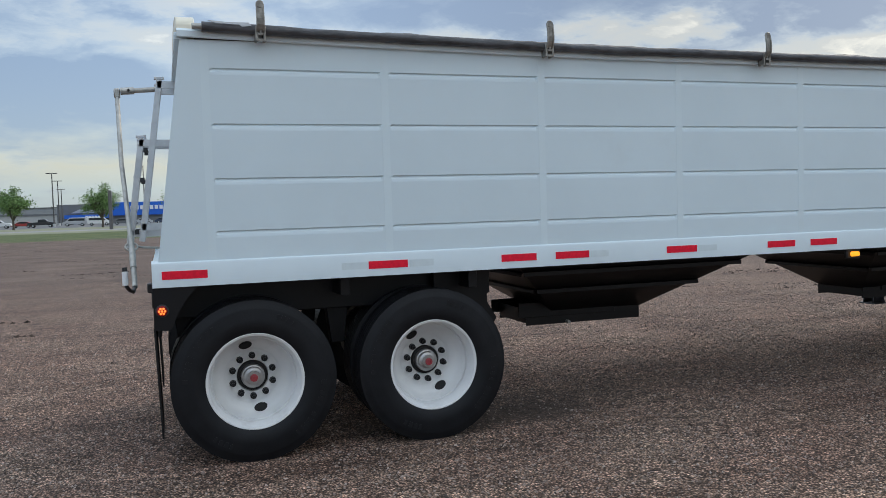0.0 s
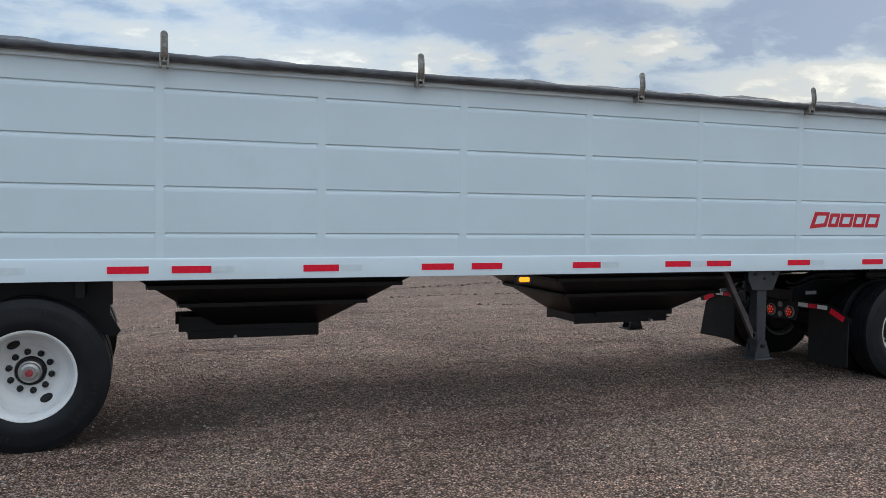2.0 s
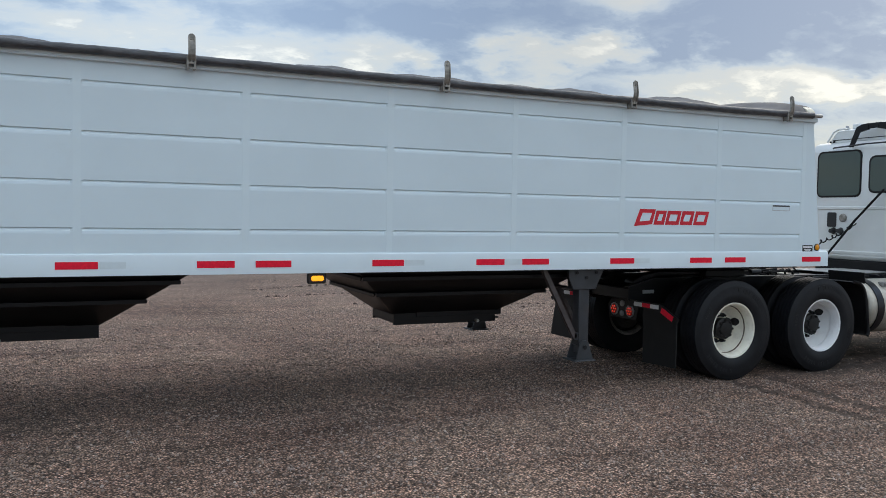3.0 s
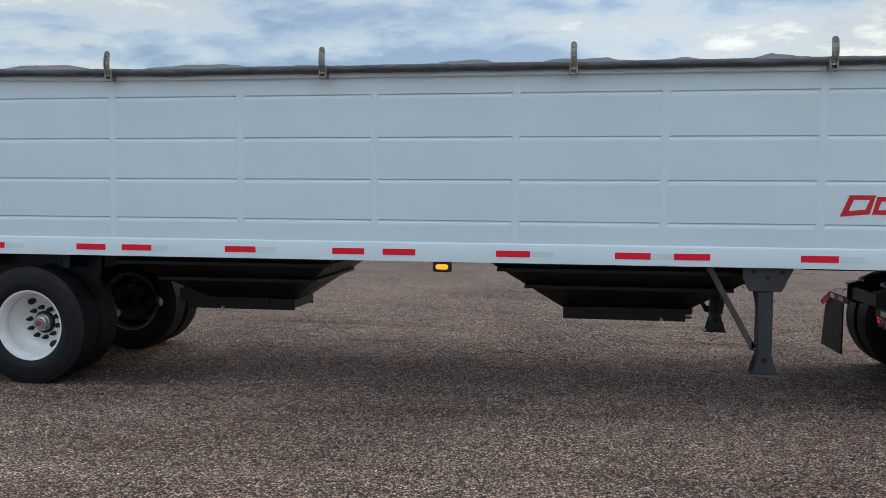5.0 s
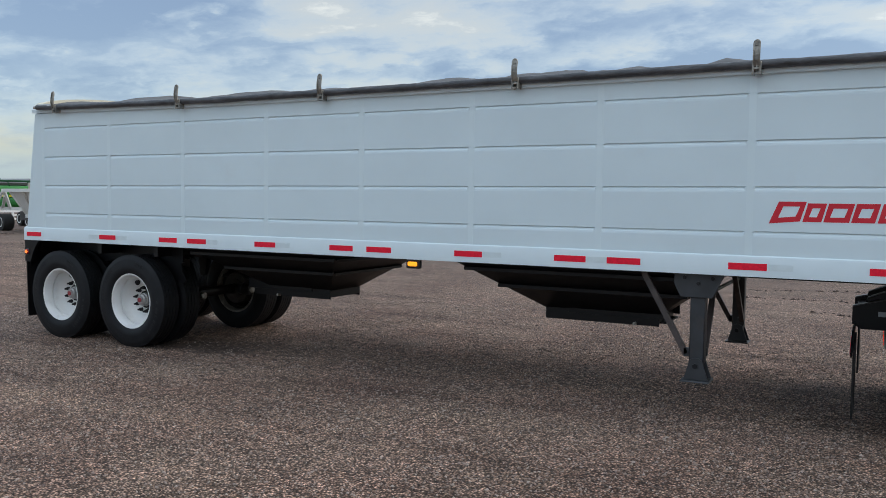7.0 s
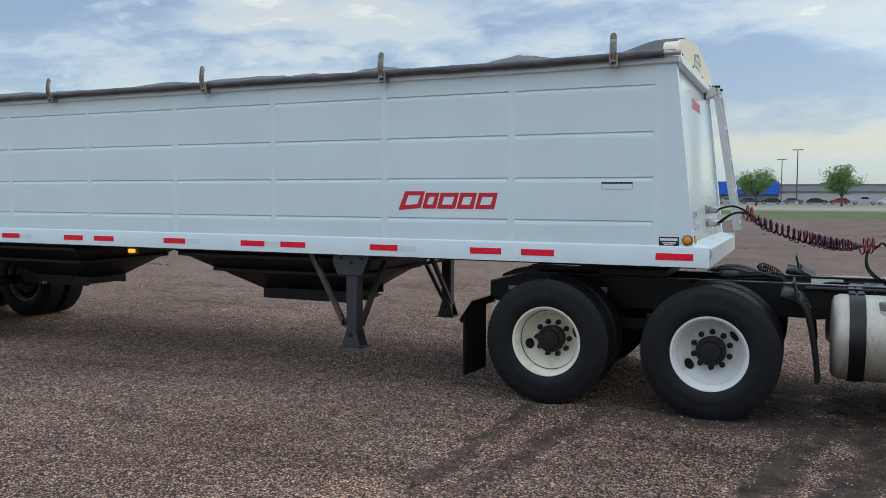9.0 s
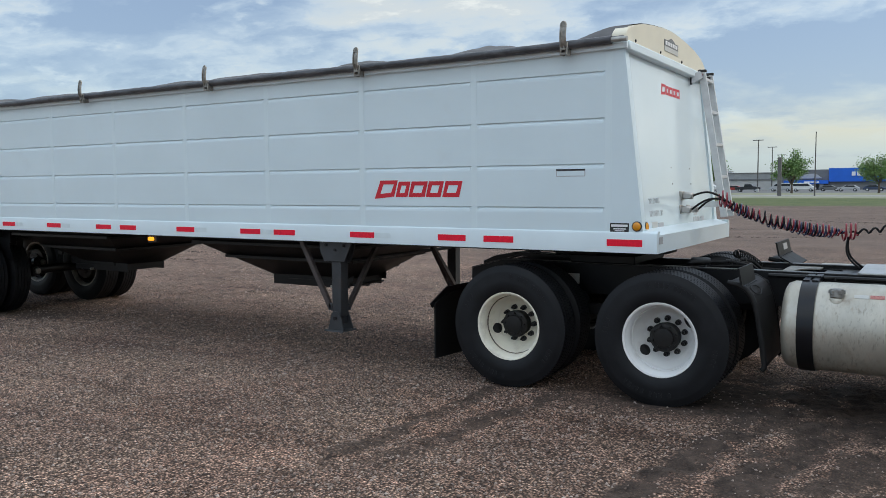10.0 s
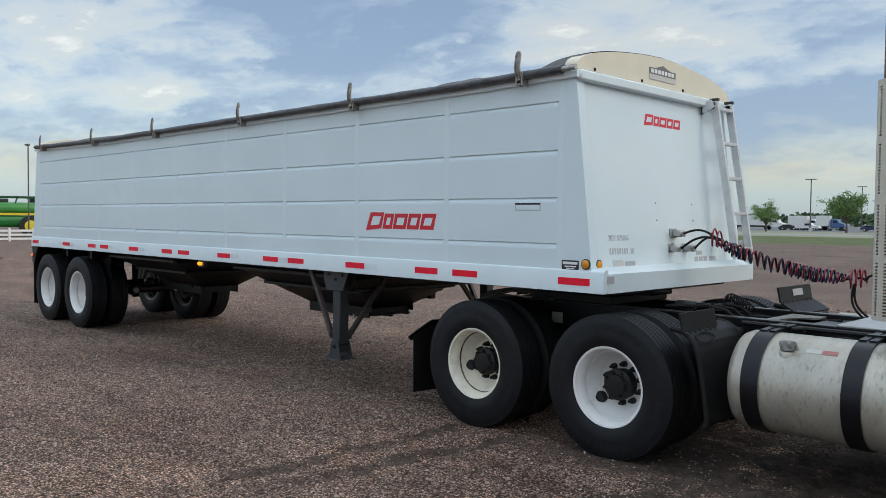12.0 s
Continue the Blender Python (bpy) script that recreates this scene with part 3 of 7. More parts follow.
    dry = mix(rng(tex(0.3, 5.0).outputs[0], 0.35, 0.65), (0.20, 0.215, 0.13), (0.31, 0.30, 0.22))
    road = mix(rng(tex(0.4, 5.0).outputs[0], 0.35, 0.65), (0.24, 0.24, 0.235), (0.33, 0.325, 0.31))
    lot = mix(rng(tex(0.3, 5.0).outputs[0], 0.35, 0.65), (0.13, 0.13, 0.13), (0.19, 0.19, 0.19))
    c = mix(rng(edge, 61.0, 66.0), gravel, grass)
    c = mix(rng(edge, 98.0, 106.0), c, dry)
    c = mix(rng(sep.outputs[1], 116.0, 117.5), c, road)
    c = mix(rng(sep.outputs[1], 131.0, 132.0), c, dry)
    c = mix(rng(sep.outputs[1], 168.0, 169.0), c, lot)
    nt.links.new(c, b.inputs["Base Color"])
    bp = N("ShaderNodeBump")
    bp.inputs["Strength"].default_value, bp.inputs["Distance"].default_value = 0.85, 0.012
    height = math_("ADD", math_("MULTIPLY", rng(stones.outputs["Distance"], 0.0, 0.8, 1.0, 0.0), 0.7), math_("MULTIPLY", tex(30.0, 6.0).outputs[0], 0.6))
    nt.links.new(height, bp.inputs["Height"])
    nt.links.new(bp.outputs[0], b.inputs["Normal"])
    return mt


def ground_height(x, y):
    # the rear wheels stand in a shallow hollow
    low = 0.042 * math.exp(-((x - 1.2) / 2.6) ** 2 - ((y - 1.28) / 3.2) ** 2)
    # churned ruts
    rut = 0.0
    if -3.5 < y < 2.5 and 9.9 < x < 14.0:
        for x0, y0, dx, dy, width, reach, amount in TRACKS_AND_SHADE[:5]:
            k = math.hypot(dx, dy)
            along, across = ((x - x0) * dx + (y - y0) * dy) / k, abs((x - x0) * dy - (y - y0) * dx) / k
            w = max(0.0, 1 - across / (1.5 * width)) * max(0.0, min(1.0, (reach - abs(along)) * 1.5))
            rut = max(rut, w)
        rut *= 0.05 * noise.noise((x * 5.0, y * 7.0, 5.0)) + 0.03 * noise.noise((x * 13.0, y * 13.0, 1.0)) - 0.006
    return rut - low + 0.012 * noise.noise((x * 0.45, y * 0.45, 0.0)) + 0.008 * noise.noise((x * 1.7, y * 1.7, 3.0))


def build_ground():
    xs = [-3000, -1200, -500, -220, -110, -60, -35] + [-20 + 0.5 * i for i in range(60)] + [10 + 0.05 * i for i in range(81)] + [14.5 + 0.5 * i for i in range(32)] + [45, 70, 130, 300, 700, 1500, 3000]
    ys = [-3000, -900, -300, -90, -35, -18] + [-10 + 0.5 * i for i in range(14)] + [-3 + 0.05 * i for i in range(101)] + [2.5 + 0.5 * i for i in range(36)] + [26, 36, 50, 70, 100, 130, 170, 260, 500, 1200, 3000]
    bm = bmesh.new()
    grid = [[bm.verts.new((x, y, ground_height(x, y) if -20 <= x <= 30 and -10 <= y <= 20 else 0.0)) for x in xs] for y in ys]
    for r0, r1 in zip(grid, grid[1:]):
        for i in range(len(xs) - 1):
            bm.faces.new((r0[i], r0[i + 1], r1[i + 1], r1[i]))
    me = mesh_of(bm, "ground", 180)
    me.materials.append(ground_material())
    tagged(new("ground", me), "brown and grey gravel yard with a grass verge and a far parking lot", "ground", kind="structure")


build_ground()


def scatter_stones():
    """Loose gravel: many small angular stones lying on the yard round the vehicles."""
    rs = np.random.RandomState(11)
    n = 250000
    x = rs.uniform(-3.0, 19.0, n)
    y = -5.6 + 13.0 * rs.beta(1.0, 1.5, n)
    keep = np.array([noise.noise((a * 0.8, b * 0.8, 7.0)) + 0.5 * noise.noise((a * 2.6, b * 2.6, 2.0)) for a, b in zip(x, y)]) > rs.uniform(-0.9, 0.35, n)
    x, y = x[keep], y[keep]
    bare = np.zeros(len(x))
    for x0, y0, dx, dy, width, reach, amount in TRACKS_AND_SHADE:
        k = math.hypot(dx, dy)
        along, across = ((x - x0) * dx + (y - y0) * dy) / k, np.abs((x - x0) * dy - (y - y0) * dx) / k
        bare = np.maximum(bare, amount * (across < width * 0.8) * (np.abs(along) < reach * 0.85))
    keep = rs.uniform(0, 1, len(x)) > 0.85 * bare
    x, y = x[keep], y[keep]
    n = len(x)
    z = np.array([ground_height(a, b) for a, b in zip(x, y)])
    size = 0.0052 + 0.0115 * rs.beta(1.1, 3.4, n)
    base = np.array([(1, 0, 0), (0, 1, 0), (-1, 0, 0), (0, -1, 0), (0, 0, 0.75), (0, 0, -0.5)], float)
    pts = base[None] * size[:, None, None] * rs.uniform(0.65, 1.35, (n, 6, 3)) + rs.uniform(-0.3, 0.3, (n, 6, 3)) * size[:, None, None]
    a = rs.uniform(0, 6.283, n)
    c, s_ = np.cos(a), np.sin(a)
    px = pts[:, :, 0] * c[:, None] - pts[:, :, 1] * s_[:, None] + x[:, None]
    py = pts[:, :, 0] * s_[:, None] + pts[:, :, 1] * c[:, None] + y[:, None]
    pz = pts[:, :, 2] + z[:, None] + size[:, None] * 0.15
    co = np.stack([px, py, pz], -1).reshape(-1, 3)
    tri = np.array([(0, 1, 4), (1, 2, 4), (2, 3, 4), (3, 0, 4), (1, 0, 5), (2, 1, 5), (3, 2, 5), (0, 3, 5)])
    idx = (tri[None] + 6 * np.arange(n)[:, None, None]).reshape(-1)
    me = bpy.data.meshes.new("gravel_stones")
    me.vertices.add(len(co))
    me.vertices.foreach_set("co", co.astype(np.float32).reshape(-1))
    me.loops.add(len(idx))
    me.loops.foreach_set("vertex_index", idx.astype(np.int32))
    me.polygons.add(len(idx) // 3)
    me.polygons.foreach_set("loop_start", np.arange(0, len(idx), 3, dtype=np.int32))
    me.update(calc_edges=True)
    mt = bpy.data.materials.new("loose_gravel")
    mt.use_nodes = True
    nt = mt.node_tree
    b = nt.nodes["Principled BSDF"]
    b.inputs["Roughness"].default_value = 0.8
    geo, ramp = nt.nodes.new("ShaderNodeNewGeometry"), nt.nodes.new("ShaderNodeValToRGB")
    el = ramp.color_ramp.elements
    for _ in range(3):
        el.new(0.5)
    for e, (p, col) in zip(el, ((0.0, (0.05, 0.037, 0.031)), (0.3, (0.155, 0.116, 0.096)), (0.6, (0.29, 0.22, 0.184)), (0.9, (0.40, 0.32, 0.275)), (1.0, (0.56, 0.47, 0.41)))):
        e.position, e.color = p, (*col, 1)
    nt.links.new(geo.outputs["Random Per Island"], ramp.inputs[0])
    nt.links.new(ramp.outputs[0], b.inputs["Base Color"])
    me.materials.append(mt)
    tagged(new("gravel_stones", me), "loose brown, grey and pale gravel stones", "gravel", kind="stuff")


scatter_stones()


def scatter_clods():
    """Lumps of dark soil that wheels dropped, thick along the tracks and thin over the yard."""
    rs = np.random.RandomState(23)
    spots = []
    for x0, y0, dx, dy, width, reach, amount in TRACKS_AND_SHADE[:5]:
        k = math.hypot(dx, dy)
        a, b = rs.uniform(-reach, reach, 220), rs.normal(0, width * 0.9, 220)
        spots += [(x0 + u * dx / k + v * dy / k, y0 + u * dy / k - v * dx / k, s) for u, v, s in zip(a, b, 0.006 + 0.016 * rs.beta(1.0, 3.0, 220))]
    # ridges thrown up where vehicles turned in the open yard
    for _ in range(54):
        cx, cy, turn, ln = rs.uniform(-34, 22), rs.uniform(5.0, 42.0), rs.uniform(-0.5, 0.5), rs.uniform(1.5, 7.0)
        m = int(ln * 16)
        for u, v, s in zip(rs.uniform(-ln / 2, ln / 2, m), rs.normal(0, 0.07, m), 0.018 + 0.06 * rs.beta(1.0, 3.0, m)):
            spots.append((cx + u * math.cos(turn) - v * math.sin(turn), cy + u * math.sin(turn) + v * math.cos(turn), s))
    spots += [(x, y, s) for x, y, s in zip(rs.uniform(-34, 22, 1700), rs.uniform(-4.0, 40.0, 1700), 0.008 + 0.036 * rs.beta(1.0, 4.0, 1700))]
    verts, faces = [], []
    base = [(1, 0, 0), (0.3, 0.95, 0), (-0.8, 0.6, 0), (-0.8, -0.6, 0), (0.3, -0.95, 0), (0.1, 0.1, 0.55)]
    for x, y, s in spots:
        k, z = len(verts), ground_height(x, y) if -20 <= x <= 30 and -10 <= y <= 20 else 0.0
        j = rs.uniform(0.6, 1.4, (6, 3))
        verts += [(x + p[0] * s * q[0], y + p[1] * s * q[1], z + p[2] * s * q[2] - 0.003) for p, q in zip(base, j)]
        faces += [(k + i, k + (i + 1) % 5, k + 5) for i in range(5)]
    me = bpy.data.meshes.new("soil_clods")
    me.from_pydata(verts, [], faces)
    me.materials.append(mat("dark_soil_clods", (0.055, 0.039, 0.031), 0.9, island=0.5, spec=0.2))
    tagged(new("soil_clods", me), "small lumps of dark brown soil on the gravel", "soil", kind="stuff")


scatter_clods()

# ---- the grain trailer ----
W = 2.44  # width over the side rails
L = 11.58  # length over the bottom rail
RAIL0, RAIL1, TOP = 1.185, 1.345, 2.775
SEAMS = [0.38 + 1.2 * i for i in range(10)]
GROOVES = (1.535, 1.88, 2.235, 2.595)

trailer = thing("grain_trailer", (0, 0, 0), "long white hopper-bottom grain trailer with a grey roll tarp", "trailer")


def rear_x(z):
    return 0.045 + (z - 1.35) * (0.25 - 0.045) / (TOP - 1.35)


def rail_z(x):
    """Lower edge of the top rail, which hangs a little between its ends."""
    return 2.733 + 0.055 * max(0.0, 1 - x / 3.4) ** 1.4 + 0.018 * max(0.0, (x - 10.2) / 1.1)


def front_x(z):
    return 11.46 - (z - 1.35) * (11.46 - 11.30) / (TOP - 1.35)


def side_sheet(x0, x1, side, grooved=True, slant=None):
    """One pressed side sheet, with four level grooves that stop short of the seams."""
    rows = [(1.345, 0.0)]
    for z in GROOVES if grooved else ():
        rows += [(z - 0.042, 0.0), (z - 0.024, 0.003), (z - 0.004, 0.013), (z + 0.003, 0.0)]
    rows.append((TOP, 0.0))
    cols = [(0.0, 0), (0.028, 0), (0.045, 1), (-0.045, 1), (-0.028, 0), (-0.0, 0)]
    bm = bmesh.new()
    grid = []
    for z, d in rows:
        a, b = (x0(z) if callable(x0) else x0), (x1(z) if callable(x1) else x1)
        line = []
        for k, (c, on) in enumerate(cols):
            x = a + c if k < 3 else b + c
            y = 0.018 + d * on
            line.append(bm.verts.new((x, y if side == 0 else W - y, z)))
        grid.append(line)
    for r0, r1 in zip(grid, grid[1:]):
        for i in range(5):
            bm.faces.new((r0[i], r0[i + 1], r1[i + 1], r1[i]))
    return bm


def near_far(y0, y1, side):
    return (y0, y1) if side == 0 else (W - y1, W - y0)


for side in (0, 1):
    for x0, x1 in zip(SEAMS, SEAMS[1:]):
        part("side_sheet", side_sheet(x0, x1, side), M["white"], trailer, smooth=None)
    part("end_sheet", side_sheet(rear_x, SEAMS[0], side, False), M["white"], trailer, smooth=None)
    part("end_sheet", side_sheet(SEAMS[-1], front_x, side, False), M["white"], trailer, smooth=None)
    for x in SEAMS:
        y0, y1 = near_far(0.0168, 0.0185, side)
        part("seam_strip", box(x - 0.026, x + 0.026, y0, y1, 1.346, TOP - 0.03), M["seam_lit"], trailer, smooth=None)
    # bottom rail with a sloped lip
    pts = [(0.0, RAIL0), (0.0, RAIL1 - 0.018), (0.006, RAIL1 - 0.004), (0.03, RAIL1 + 0.012), (0.06, RAIL1 + 0.012), (0.06, RAIL0 + 0.02), (0.035, RAIL0)]
    if side:
        pts = [(W - y, z) for y, z in pts]
    part("bottom_rail", prism(pts, (0.0, L), "x"), M["rail_white"], trailer, smooth=30)
    bm = bmesh.new()
    rows = []
    for i in range(25):
        x = 0.215 + (11.33 - 0.215) * i / 24
        z = rail_z(x)
        prof = ((0.017, z + 0.006), (-0.006, z), (-0.014, z + 0.006), (-0.014, z + 0.042), (0.0, z + 0.058), (0.05, z + 0.06), (0.05, z + 0.02))
        rows.append([bm.verts.new((x, W - y if side else y, h)) for y, h in prof])
    for p, q in zip(rows, rows[1:]):
        for k in range(7):
            bm.faces.new((p[k], p[(k + 1) % 7], q[(k + 1) % 7], q[k]))
    bm.faces.new(rows[0]), bm.faces.new(rows[-1][::-1])
    part("top_rail", bm, M["rail_white"], trailer, smooth=30)

# end walls lean inwards
part("rear_wall", hexa([(0.05, 0.02, 1.35), (0.05, W - 0.02, 1.35), (0.09, W - 0.02, 1.35), (0.09, 0.02, 1.35)], [(0.24, 0.02, TOP), (0.24, W - 0.02, TOP), (0.28, W - 0.02, TOP), (0.28, 0.02, TOP)]), M["white"], trailer)
part("front_wall", hexa([(11.40, 0.02, 1.34), (11.40, W - 0.02, 1.34), (11.442, W - 0.02, 1.34), (11.442, 0.02, 1.34)], [(11.24, 0.02, TOP), (11.24, W - 0.02, TOP), (11.282, W - 0.02, TOP), (11.282, 0.02, TOP)]), M["gloss_white"], trailer)
for y0, y1 in ((0.0185, 0.105), (W - 0.105, W - 0.0185)):
    part("corner_post", hexa([(11.41, y0, 1.345), (11.41, y1, 1.345), (11.462, y1, 1.345), (11.462, y0, 1.345)], [(11.25, y0, TOP), (11.25, y1, TOP), (11.302, y1, TOP), (11.302, y0, TOP)]), M["white"], trailer)
    part("corner_post", hexa([(0.042, y0, 1.345), (0.042, y1, 1.345), (0.1, y1, 1.345), (0.1, y0, 1.345)], [(0.232, y0, TOP), (0.232, y1, TOP), (0.29, y1, TOP), (0.29, y0, TOP)]), M["white"], trailer)
# front apron over the kingpin: upright band with a sloped shelf
part("front_rail", prism([(11.50, RAIL0), (11.58, RAIL0), (11.582, RAIL1 - 0.02), (11.47, RAIL1 + 0.02), (11.40, RAIL1 + 0.02), (11.40, RAIL1 - 0.03), (11.50, RAIL1 - 0.05)], (0.061, W - 0.061), "y"), M["rail_white"], trailer, smooth=30)
part("rear_rail", prism([(0.0, RAIL0), (0.06, RAIL0), (0.06, RAIL1 - 0.05), (0.1, RAIL1 + 0.01), (0.035, RAIL1 + 0.01), (0.0, RAIL1 - 0.02)], (0.061, W - 0.061), "y"), M["rail_white"], trailer, smooth=30)
part("front_top_rail", box(11.25, 11.345, 0.019, W - 0.019, 2.738, 2.814, 0.012), M["rail_white"], trailer)
part("rear_top_rail", box(0.2, 0.285, 0.051, W - 0.051, TOP + 0.002, TOP + 0.05, 0.004), M["rail_white"], trailer)

# reflective tape along the rail, with pale patches where older tape was taken off
TAPES = (0.06, 1.42, 2.42, 2.862, 3.837, 4.813, 5.258, 6.226, 7.2, 7.667, 8.64, 9.62, 10.08, 11.18)
for x in TAPES:
    part("reflective_tape", box(x, x + 0.283, -0.003, -0.0006, 1.236, 1.289, 0.0005), M["red_tape"], trailer, "red reflective tape")
for x in (1.23, 1.715, 3.135, 4.13, 6.52, 7.49, 8.93):
    part("tape_patch", box(x, x + 0.18, -0.0014, -0.0004, 1.238, 1.286), M["ghost"], trailer)
for y in (0.04,):
    part("reflector", box(11.5825, 11.585, 0.04, 0.13, 1.256, 1.31, 0.0005), M["decal_grey"], trailer)


# hopper bottoms
def hopper(x0, x1, back=0.63, lip=0.0):
    xs = x0 + lip
    hop = part("hopper", hexa([(xs, 0.935, 0.70), (x1, 0.935, 0.70), (x1, 1.505, 0.70), (xs, 1.505, 0.70)], [(xs - back, 0.14, 1.183), (x1 + 0.63, 0.14, 1.183), (x1 + 0.63, 2.3, 1.183), (xs - back, 2.3, 1.183)]), M["black_paint"], trailer, "black steel hopper bottom")
    for z in (1.108, 0.935):
        k = (z - 0.70) / 0.483
        xa, xb, ya, yb = xs - back * k, x1 + 0.63 * k, 0.935 - 0.795 * k, 1.505 + 0.795 * k
        for y, s in ((ya, -1), (yb, 1)):
            pts = [(y + s * 0.055, z + 0.018), (y + s * 0.055, z - 0.012), (y + s * 0.048, z - 0.012), (y + s * 0.045, z + 0.008), (y - s * 0.03, z + 0.052), (y - s * 0.03, z + 0.062)]
            part("stiffener", prism(pts, (xa - 0.03, xb + 0.03), "x"), M["black_paint"], hop, smooth=20)
        for x, s in ((xa, -1), (xb, 1)):
            pts = [(x + s * 0.04, z + 0.012), (x + s * 0.04, z - 0.015), (x + s * 0.034, z - 0.015), (x + s * 0.03, z + 0.004), (x - s * 0.03, z + 0.04), (x - s * 0.03, z + 0.05)]
            part("stiffener", prism(pts, (ya - 0.01, yb + 0.01), "y"), M["black_paint"], hop, smooth=20)
    chute = bmesh.new()
    for a in (box(x0, x1, 0.92, 0.935, 0.60, 0.745), box(x0, x1, 1.505, 1.52, 0.60, 0.745), box(x0, x0 + 0.015, 0.936, 1.504, 0.62, 0.74), box(x1 - 0.015, x1, 0.936, 1.504, 0.62, 0.74)):
        me = bpy.data.meshes.new("tmp")
        a.to_mesh(me)
        chute.from_mesh(me)
        a.free()
        bpy.data.meshes.remove(me)
    part("chute", chute, M["black_paint"], hop)
    return hop


def slide_gate(hop, xa, xb):
    part("slide_gate", box(xa + 0.1, xb, 0.955, 1.485, 0.625, 0.64, 0.002), M["black_paint"], hop)
    part("gate_track", box(xa, xb, 0.907, 0.919, 0.67, 0.80, 0.003), M["black_paint"], hop)
    part("gate_track", box(xa, xb, 1.521, 1.535, 0.655, 0.775, 0.003), M["black_paint"], hop)
    part("gate_rack", box(xa + 0.12, xb - 0.02, 1.195, 1.245, 0.60, 0.624, 0.003), M["grey_steel"], hop)


h1 = hopper(3.03, 4.155, 0.675, 0.265)
slide_gate(h1, 2.952, 3.9)
part("crank_shaft", tube([(3.42, 0.875, 0.612), (3.42, 1.565, 0.612)], 0.016), M["galv"], h1)
h2 = hopper(6.785, 7.9)
slide_gate(h2, 7.02, 7.96)
part("crank_shaft", tube([(7.68, 0.875, 0.615), (7.68, 1.565, 0.615)], 0.016), M["galv"], h2)
lever = part("crank_support", bar((7.67, 1.536, 0.705), (7.66, 2.03, 0.765), 0.07, 0.035), M["black_paint"], h2)
part("crank_socket", box(7.59, 7.74, 2.03, 2.12, 0.735, 0.86, 0.008), M["black_paint"], lever)
part("crank_stub", tube([(7.665, 2.12, 0.80), (7.65, 2.26, 0.83)], 0.014), M["black_paint"], lever)
part("stub_end", lathe([(0.0, -0.02), (0.024, -0.018), (0.024, 0.018), (0, 0.02)], (7.648, 2.275, 0.835), "y", 12), M["nut"], lever)

# floor frame between the hoppers and over the axles
for y in (0.43, W - 0.51):
    part("frame_rail", box(0.12, 2.3, y, y + 0.08, 0.93, 1.183, 0.006), M["black_paint"], trailer)
    part("frame_rail", box(8.6, 11.45, y, y + 0.08, 1.15, 1.183, 0.006), M["black_paint"], trailer)
part("axle_apron", prism([(2.0, 1.183), (2.451, 1.183), (2.451, 0.985), (2.429, 0.974), (2.433, 0.905), (2.506, 0.782), (2.472, 0.734), (2.388, 0.755), (2.30, 0.80), (2.0, 0.80)], (0.33, 0.35), "y"), M["black_paint"], trailer)
part("slope_sheet", hexa([(2.28, 0.65, 1.02), (2.28, W - 0.65, 1.02), (2.3, W - 0.65, 1.02), (2.3, 0.65, 1.02)], [(0.12, 0.65, 1.182), (0.12, W - 0.65, 1.182), (2.3, W - 0.65, 1.182), (2.3, 0.65, 1.182)]), M["black_paint"], trailer)
part("pickup_plate", box(8.75, 11.45, 0.3, W - 0.3, 1.15, 1.184, 0.004), M["black_paint"], trailer)
part("cross_member", box(8.35, 8.46, 0.28, W - 0.28, 1.09, 1.182, 0.004), M["black_paint"], trailer)
for x in (0.12, 1.24, 2.2):
    part("cross_member", box(x, x + 0.07, 0.12, W - 0.12, 1.05, 1.18, 0.004), M["black_paint"], trailer)
# suspension hangers and springs
for y in (0.57, W - 0.57):
    for x in (0.12, 1.2, 2.1):
        part("spring_hanger", prism([(x, 1.0), (x + 0.18, 1.0), (x + 0.14, 0.66), (x + 0.04, 0.66)], (y - 0.05, y + 0.05), "y", 0.004), M["black_paint"], trailer)
    for x in (0.62, 1.86):
        pts = [(x - 0.5 + 0.1 * i, y, 0.66 + 0.06 * math.cos((i - 5) / 5 * 1.5) - 0.06) for i in range(11)]
        part("leaf_spring", tube([(a, b, c + 0.03) for a, b, c in pts], 0.032, 6), M["black_paint"], trailer)

